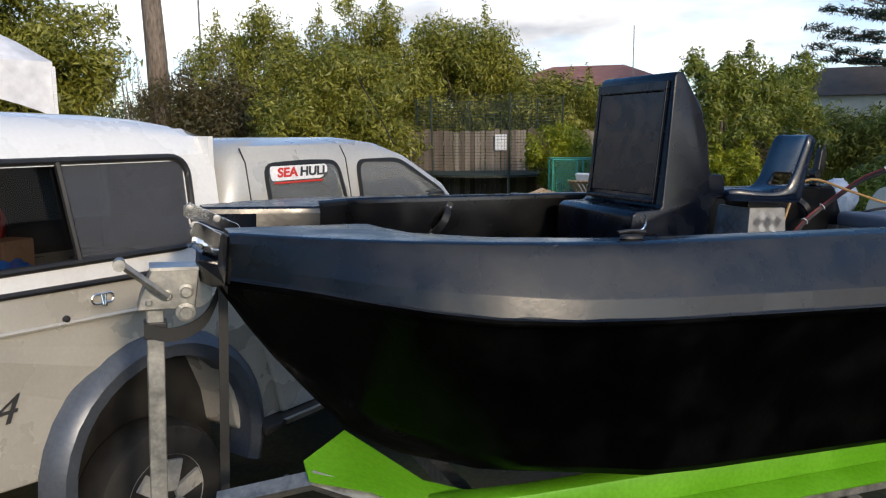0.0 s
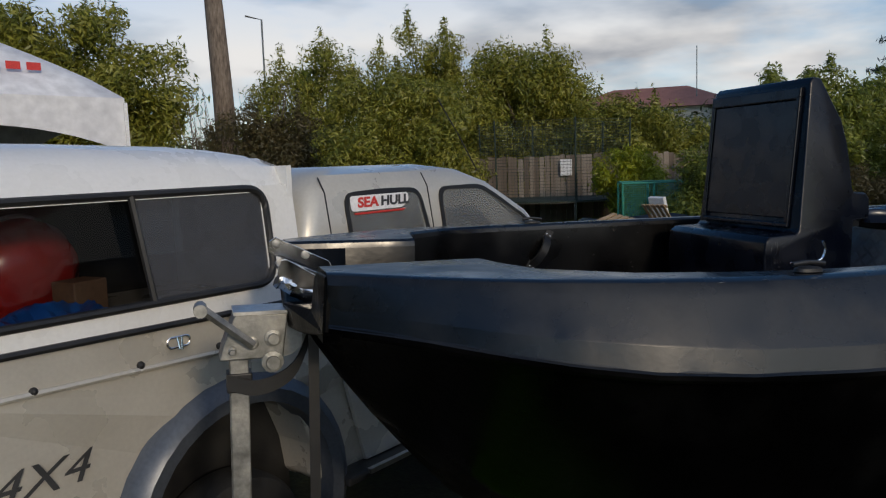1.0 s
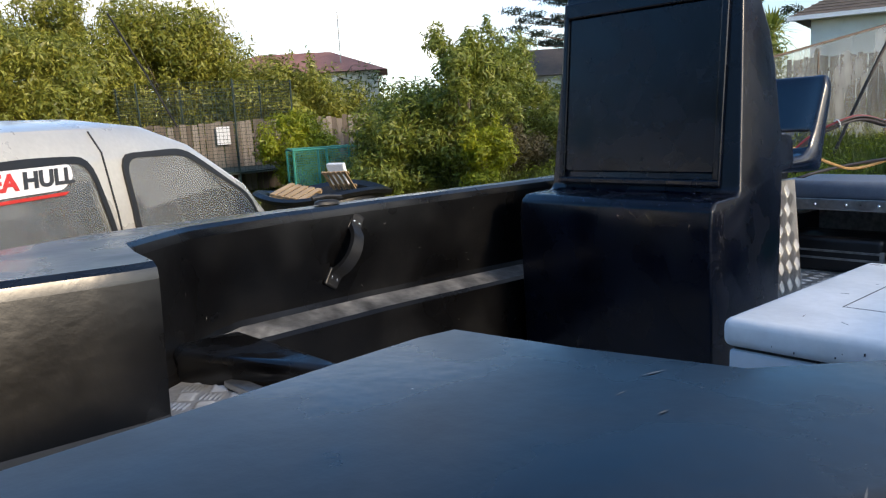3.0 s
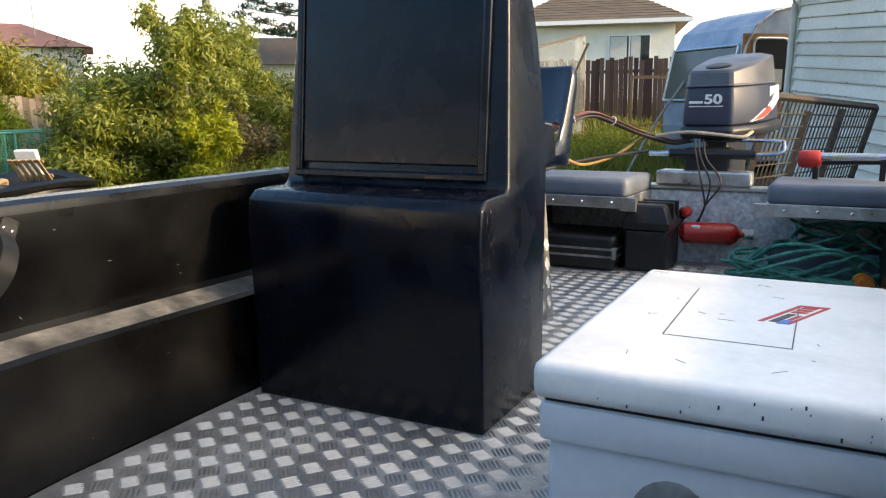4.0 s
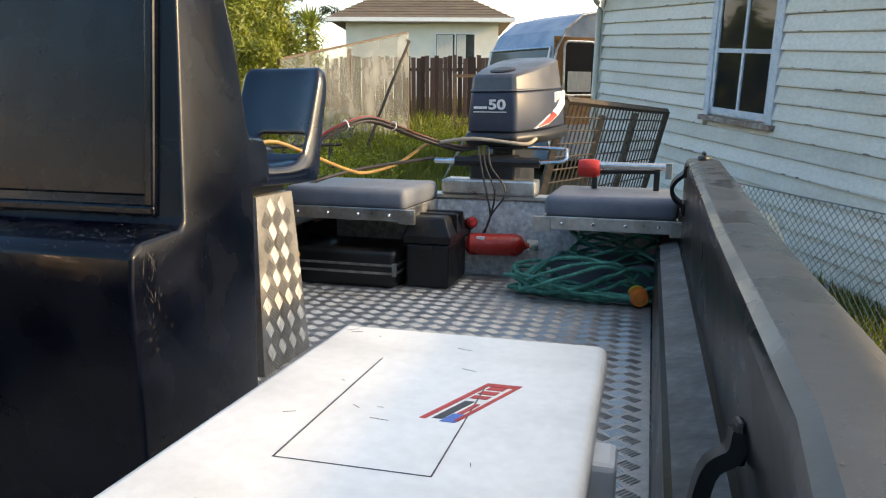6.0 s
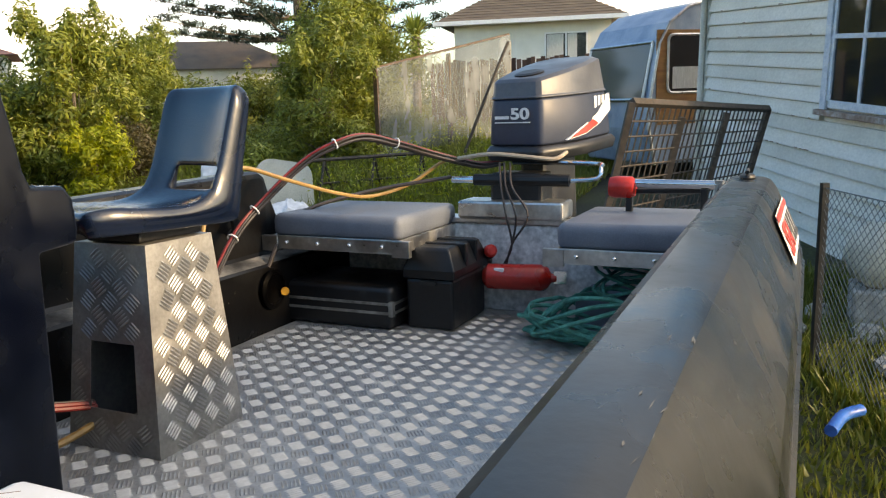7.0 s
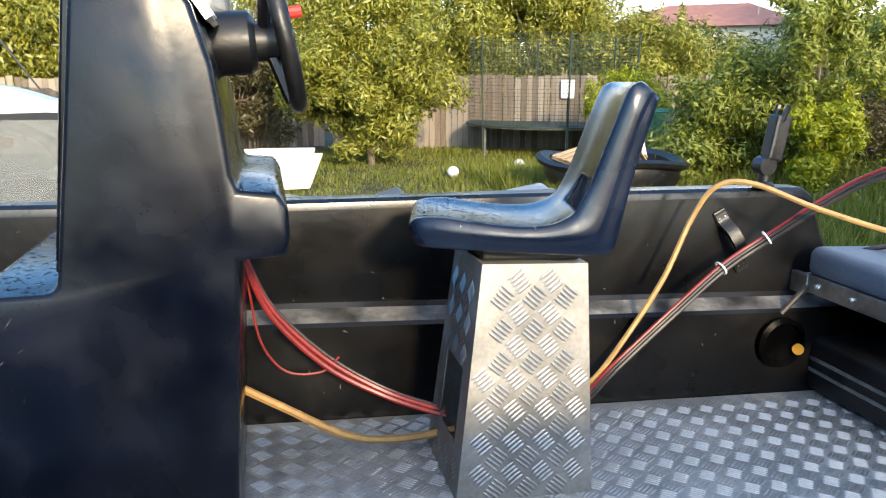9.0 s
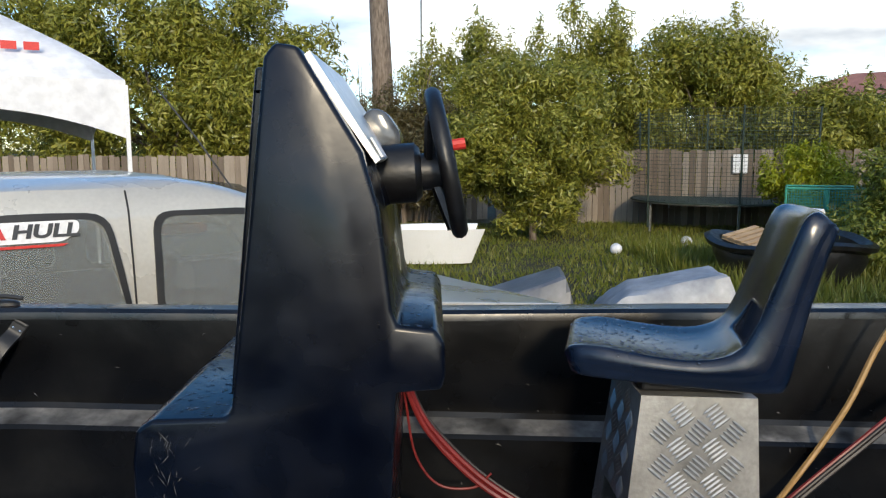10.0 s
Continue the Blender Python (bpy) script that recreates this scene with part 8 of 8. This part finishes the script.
for c, s_, lab in (((9.95, 8.5, 0.75), (0.30, 0.24, 0.30), "white plastic sack on the timber heap"), ((10.2, 7.7, 0.22), (0.34, 0.28, 0.22), "white plastic sack in the grass")):
    bm = bmesh.new()
    ball(bm, (0, 0, 0), 1.0, s_, 22)
    for v in bm.verts:
        v.co *= 1 + 0.22 * noise.noise(v.co * 9) + 0.12 * noise.noise(v.co * 25)
    ob = part("plastic_sack", bm, "bag", None, "", True)
    ob.matrix_world = pose(c[0], c[1], c[2] + rise(c[0], c[1]))
    tagged(ob, lab, "sack")
pot = thing("plant_pot", pose(17.0, 15.6, rise(17, 15.6)), "lime green plastic plant pot", "plant pot")
part("pot", lathe(bmesh.new(), [(0.0, 0), (0.14, 0), (0.19, 0.34), (0.21, 0.36), (0.18, 0.36), (0.0, 0.30)], (0, 0, 0), (0, 0, 1), 18), "lime_pot", pot, "", True)

# steel-mesh panels behind the outboard
mesh_ = thing("mesh_panel", pose(8.89, 2.38, 0.02, 0, 0, 161), "rusty framed steel mesh panel standing on edge", "mesh panel")
ML, MH = 2.25, 1.58
tilt = pose(0, 0, 0, -14, 0, 0)
for a, b in (((0, 0), (0, MH)), ((ML, 0), (ML, MH + 0.12)), ((0, MH), (ML, MH + 0.12)), ((0, 0.05), (ML, 0.05)), ((ML * 0.34, 0.05), (ML * 0.36, MH)), ((ML * 0.67, 0.05), (ML * 0.68, MH))):
    bm = bmesh.new()
    tube(bm, [(a[0], 0, a[1]), (b[0], 0, b[1])], 0.028, 4)
    bmesh.ops.transform(bm, matrix=tilt, verts=bm.verts)
    part("frame_bar", bm, "rust", mesh_)
bm = bmesh.new()
for k in range(1, 30):
    tube(bm, [(ML * k / 30, 0, 0.05), (ML * k / 30, 0, MH + 0.004 * k)], 0.006, 4, caps=False)
for k in range(1, 18):
    tube(bm, [(0, 0.004, MH * k / 18), (ML, 0.004, (MH + 0.1) * k / 18)], 0.006, 4, caps=False)
bmesh.ops.transform(bm, matrix=tilt, verts=bm.verts)
tagged(part("mesh", bm, "rust", mesh_), "rusty welded mesh", "", "", "stuff")
for x, y, ang, h in ((19.5, 6.6, -70, 1.5), (20.6, 5.6, -75, 1.6)):
    ob = thing("old_gate", pose(x, y, rise(x, y), 0, 0, ang), "old timber gate frame with wire leaning outside", "gate", "old gates")
    for k in range(3):
        part("upright", new_box((k * 0.8 - 0.03, -0.03, 0), (k * 0.8 + 0.03, 0.03, h)), "old_wood", ob)
    for z in (0.3, h - 0.1):
        part("rail", new_box((-0.05, -0.05, z), (1.65, -0.031, z + 0.07)), "old_wood", ob)
run("leaning_pole", "thin rusty steel pole leaning on a gate", "pole", [(15.2, 7.4, 0.3), (15.9, 7.1, 1.6), (16.5, 6.8, 2.7)], 0.03, "rust", Matrix.Identity(4))
run("leaning_pole", "thin pale pole leaning on the caravan", "pole", [(13.6, 5.4, 0.2), (14.3, 5.0, 1.2), (15.0, 4.6, 2.0)], 0.022, "galv", Matrix.Identity(4))

# caravan
van = thing("old_caravan", pose(15.38, 4.99, 0.25, 0, 0, -136.3), "faded blue caravan with an orange ply side", "caravan")
# local x across its front from the garden to the house, y back along it
prof = [(0.0, 0.35), (-0.12, 0.9), (-0.10, 1.35), (0.05, 2.15), (0.22, 2.45), (0.55, 2.68), (1.1, 2.80), (4.5, 2.82), (4.5, 0.35)]
bm = bmesh.new()
prism(bm, prof, 0.0, 1.9, "x")
part("body", bm, "van_blue", van, "faded blue ribbed body", False, 0.05, 3)
part("front_window", prism(bmesh.new(), [(-0.135, 1.36), (0.035, 2.14), (0.02, 2.14), (-0.15, 1.36)], 0.10, 1.76, "x"), "glass_van", van, "wide front window in an aluminium frame")
for x in (0.06, 1.80):
    part("window_frame", new_tube([(x, -0.14, 1.33), (x, 0.035, 2.17)], 0.025, 6), "alu", van)
for (y0, z0), (y1, z1) in (((-0.14, 1.33), (-0.14, 1.33)), ((0.035, 2.17), (0.035, 2.17))):
    part("window_frame", new_tube([(0.06, y0, z0), (1.80, y1, z1)], 0.025, 6), "alu", van)
part("side_panel", new_box((1.885, 0.03, 0.95), (1.912, 4.3, 2.34)), "van_wood", van, "varnished orange ply side")
part("side_window", prism(bmesh.new(), rounded([(0.22, 1.42), (0.86, 1.42), (0.86, 2.27), (0.22, 2.27)], 0.1), 1.914, 1.922, "x"), "glass_dark", van)
part("side_window_rim", new_tube([(1.92, y, z) for y, z in rounded([(0.22, 1.42), (0.86, 1.42), (0.86, 2.27), (0.22, 2.27)], 0.1)], 0.022, 6, True), "alu", van)
part("curtain", new_box((1.9235, 0.30, 1.48), (1.9255, 0.78, 1.80)), "lace", van)
part("trim_strip", new_tube([(1.915, y + 0.02, z) for y, z in prof[:8]], 0.022, 6), "alu", van)
part("wheel", lathe(bmesh.new(), [(0.0, -0.08), (0.3, -0.08), (0.34, 0), (0.3, 0.08), (0, 0.08)], (1.85, 2.6, 0.34 - 0.2), (1, 0, 0), 24), "rubber", van)
part("wheel", lathe(bmesh.new(), [(0.0, -0.08), (0.3, -0.08), (0.34, 0), (0.3, 0.08), (0, 0.08)], (0.05, 2.6, 0.34 - 0.2), (1, 0, 0), 24), "rubber", van)

# chain-link fence beside the boat
cl = thing("chain_link_fence", pose(7.15, 1.66, 0.0, 0, 0, 205), "low galvanised chain-link fence with a black steel post", "fence")
CL, CH = 5.0, 1.12
for x in (0.0, 2.4, 4.8):
    part("post", new_box((x - 0.02, -0.02, 0), (x + 0.02, 0.02, CH + 0.03)), "trim", cl)
part("top_wire", new_tube([(0, 0, CH), (CL, 0, CH)], 0.004, 5), "wire", cl)
bm = bmesh.new()
step = 0.055
for k in range(-21, int(CL / step)):
    for sgn in (1, -1):
        x0, x1 = k * step, k * step + CH
        a, b = (x0, 0.0), (x1, CH)
        if x0 < 0:
            a = (0.0, -x0)
        if x1 > CL:
            b = (CL, CL - x0)
        if b[0] - a[0] < 0.05:
            continue
        za, zb = (a[1], b[1]) if sgn > 0 else (CH - a[1], CH - b[1])
        tube(bm, [(a[0], 0.003 * sgn, za), (b[0], 0.003 * sgn, zb)], 0.0022, 3, caps=False)
tagged(part("mesh", bm, "wire", cl), "galvanised diamond mesh", "", "", "stuff")
bm = bmesh.new()
ball(bm, (0, 0, 0), 1.0, (0.24, 0.2, 0.24), 20)
for v in bm.verts:
    v.co *= 1 + 0.15 * noise.noise(v.co * 8)
ob = part("gas_bottle_cover", bm, "cream_panel", None, "", True)
ob.matrix_world = pose(8.15, 1.25, 0.52)
tagged(ob, "pale rounded container beside the house wall", "container")
std = thing("concrete_block", pose(8.15, 1.25, 0.0), "grey concrete block under the container", "block")
part("block", new_box((-0.22, -0.15, -0.05), (0.22, 0.15, 0.30)), "rock", std, "", False, 0.02)
run("blue_pipe", "short bright blue plastic pipe on the ground", "pipe", [(6.05, 1.62, 0.03), (6.25, 1.55, 0.04), (6.36, 1.46, 0.04)], 0.032, "blue", Matrix.Identity(4), 10)
rnd = random.Random(21)
for k in range(26):
    bm = bmesh.new()
    r = rnd.uniform(0.03, 0.12)
    ball(bm, (0, 0, 0), r, (1.2, 0.9, 0.6), 8)
    for v in bm.verts:
        v.co *= 1 + 0.4 * noise.noise(v.co * 12 + Vector((k, 0, 0)))
    ob = part("rubble_stone", bm, "rock", None)
    x = rnd.uniform(5.6, 8.6)
    ob.matrix_world = pose(x, 1.62 - (7.15 - x) * 0.46 - rnd.uniform(0.05, 0.7), r * 0.3)
    tagged(ob, "pale broken concrete lump in the rough grass", "rubble", "rubble")

# ---- far trees ----
pine = thing("norfolk_pine", pose(32.05, 21.7, 0.35), "dark tiered pine with drooping branches", "tree")
part("trunk", new_tube([(0, 0, 0), (0, 0, 11)], 0.35, 8, taper=[1, 0.4]), "bark", pine)
blobs = []
rnd = random.Random(3)
for t in range(8):
    z = 4.2 + t * 0.95
    reach = 6.3 * (1 - t / 12)
    for k in range(9):
        a = k * 2 * math.pi / 9 + t * 0.4
        for q in range(5):
            f_ = 0.3 + 0.7 * q / 4
            blobs.append((reach * f_ * math.cos(a), reach * f_ * math.sin(a), z + 0.6 * f_ ** 2 - 0.1, 0.55, 0.55, 0.16))
leaves("crown", blobs, 42000, 0.15, "leaf_pine", pine, 5, 0.3, 0.2)
bm = bmesh.new()
for t in range(8):
    z, reach = 4.2 + t * 0.95, 6.3 * (1 - t / 12)
    for k in range(9):
        a = k * 2 * math.pi / 9 + t * 0.4
        tube(bm, [(0, 0, z - 0.2), (reach * 0.6 * math.cos(a), reach * 0.6 * math.sin(a), z), (reach * math.cos(a), reach * math.sin(a), z + 0.4)], 0.06, 5, taper=[1, 0.7, 0.3])
part("limb_whorl", bm, "bark", pine)


def spiky_plant(name, label, x, y, z0, high, long_, seed):
    ob = thing(name, pose(x, y, z0), label, "yucca")
    part("stem", new_tube([(0, 0, -0.3), (0.05, 0, high)], 0.13, 8), "bark", ob)
    bm = bmesh.new()
    rnd = random.Random(seed)
    for _ in range(80):
        a, e = rnd.uniform(0, 2 * math.pi), rnd.uniform(-0.6, 1.4)
        d_ = Vector((math.cos(a) * math.cos(e), math.sin(a) * math.cos(e), math.sin(e)))
        w_ = d_.cross(Vector((0, 0, 1))).normalized() * 0.035
        c = Vector((0.05, 0, high))
        l_ = long_ * rnd.uniform(0.7, 1.0)
        bm.faces.new([bm.verts.new(p) for p in (c + w_, c - w_, c + d_ * l_ * 0.6 - w_, c + d_ * l_ - Vector((0, 0, 0.1)), c + d_ * l_ * 0.6 + w_)])
    tagged(part("rosette", bm, "leaf_mid", ob), "long narrow leaves", "", "", "stuff")
    return ob


spiky_plant("yucca", "spiky yucca with a rosette of long leaves", 22.5, 11.6, 1.0, 2.4, 1.0, 5)
spiky_plant("cabbage_tree", "cabbage tree with a drooping spiky head above the hedge", 4.1, 26.6, 0.0, 4.5, 0.85, 15)
run("radio_mast", "thin steel mast beyond the far houses", "mast", [(28.4, 39.3, 0.0), (28.4, 39.3, 4.0), (28.4, 39.3, 7.9)], 0.03, "galv", Matrix.Identity(4), 5)
far_hedge = leaves("far_tree_line", [(x, 52 - 0.55 * x + random.Random(int(x * 7)).uniform(-3, 3), 2.0, 2.2, 2.0, random.Random(int(x * 3)).uniform(1.6, 3.0)) for x in np.arange(-30, 62, 1.9)], 60000, 0.20, "leaf_dark", None, 77)
# added out of view: blocks low sky from the console's reflections
unseen_hedge = leaves("street_tree_line", [(-17 + 2.5 * math.sin(y * 0.7), y, 3.8, 2.2, 1.9, 3.8 + 1.0 * math.sin(y * 1.3)) for y in np.arange(-26, 20, 1.6)], 40000, 0.22, "leaf_dark", None, 78)
tagged(unseen_hedge, "unseen line of dark trees added to darken low reflections", "tree line", "", "stuff")
tagged(far_hedge, "distant line of dark garden trees", "tree line", "", "stuff")
# bare twigs by the hedge
tw = thing("bare_shrub", pose(1.6, 21.6, 0), "leafless grey shrub with upright twigs", "shrub")
bm = bmesh.new()
rnd = random.Random(8)
for k in range(60):
    x, y = rnd.uniform(-1.3, 1.3), rnd.uniform(-0.5, 0.5)
    h = rnd.uniform(2.6, 4.2)
    tube(bm, [(x, y, 0), (x * 1.1 + rnd.uniform(-0.1, 0.1), y, h * 0.6), (x * 1.25 + rnd.uniform(-0.3, 0.3), y + rnd.uniform(-0.2, 0.2), h)], 0.022, 4, taper=[1, 0.6, 0.15])
part("twig_mass", bm, "bark", tw)
bm = bmesh.new()
pw = thing("wire_pole", pose(2.6, 24.6, 0), "thin galvanised pole with a bent top", "pole")
part("pole", new_tube([(0, 0, 0), (0.02, 0, 6.15), (-0.45, 0, 6.25)], 0.03, 6), "galv", pw)

# ---- grass ----
rng = np.random.default_rng(12)


def grass(name, n, x0, x1, y0, y1, h, label, mat="grass", keep=None, wide=0.012):
    x, y = rng.uniform(x0, x1, n), rng.uniform(y0, y1, n)
    if keep is not None:
        k = keep(x, y)
        x, y = x[k], y[k]
    n = len(x)
    patch = 0.55 + 0.75 * (0.5 + 0.5 * np.sin(x * 1.3 + np.cos(y * 0.9) * 2) * np.cos(y * 1.1))
    z = np.array([rise(a, b) for a, b in zip(x, y)]) - 0.02
    hh = h * patch * rng.uniform(0.5, 1.3, n)
    a = rng.uniform(0, 2 * np.pi, n)
    lean_ = rng.normal(scale=0.35, size=(n, 2)) * hh[:, None]
    w = wide * rng.uniform(0.6, 1.5, n)
    p0 = np.stack([x - np.cos(a) * w, y - np.sin(a) * w, z], 1)
    p1 = np.stack([x + np.cos(a) * w, y + np.sin(a) * w, z], 1)
    p2 = np.stack([x + lean_[:, 0], y + lean_[:, 1], z + hh], 1)
    v = np.stack([p0, p1, p2], 1).reshape(-1, 3)
    me = bpy.data.meshes.new(name)
    me.vertices.add(3 * n)
    me.vertices.foreach_set("co", v.ravel())
    me.loops.add(3 * n)
    me.loops.foreach_set("vertex_index", np.arange(3 * n))
    me.polygons.add(n)
    me.polygons.foreach_set("loop_start", np.arange(0, 3 * n, 3))
    me.update(calc_edges=True)
    me.materials.append(M[mat])
    return tagged(new(name, me), label, "grass", "", "stuff")


grass("lawn_grass", 90000, -2, 15, 6.5, 21, 0.12, "uneven mown lawn grass")
grass("long_grass", 60000, 6.5, 19, 4.5, 16, 0.30, "long rough grass and weeds", wide=0.014)
grass("rough_grass", 22000, 4.5, 9.5, -0.6, 3.0, 0.20, "rough grass beside the fence", keep=lambda x, y: y < 1.75 - (7.15 - x) * 0.46)
grass("rough_grass", 11000, 3.0, 7.4, -0.8, 1.78, 0.11, "rough grass beside the boat trailer", keep=lambda x, y: y > 1.75 - (7.15 - x) * 0.46 - 0.9)
grass("far_grass", 40000, 12, 30, 6, 24, 0.35, "long grass at the back of the garden", wide=0.03)
blobs = [(x, y, rise(x, y) + 0.35, 0.45, 0.45, 0.30) for x, y in zip(rng.uniform(11.5, 18, 40), rng.uniform(6.0, 11, 40))]
tagged(leaves("weed_flowers", blobs, 9000, 0.035, "leaf_yellow", None, 41), "yellow flowering weeds in the long grass", "weeds", "", "stuff")
blobs = [(x, y, rise(x, y) + 0.45, 0.6, 0.6, 0.5) for x, y in zip(rng.uniform(9.5, 19, 60), rng.uniform(9.5, 16.5, 60)) if x + y > 22.5 and not 0.66 < (y - 2.5) / (x - 1.0) < 0.90]
tagged(leaves("garden_undergrowth", blobs, 36000, 0.055, "leaf_mid", None, 43), "dense leafy undergrowth in the garden", "undergrowth", "", "stuff")

bm = new_tube([(2.06, 5.06, 1.74), (1.94, 5.013, 1.94), (1.80, 4.955, 2.15)], 0.004, 5)
bmesh.ops.transform(bm, matrix=ute.matrix_world.inverted(), verts=bm.verts)
part("aerial", bm, "trim", ute, "thin black whip aerial")
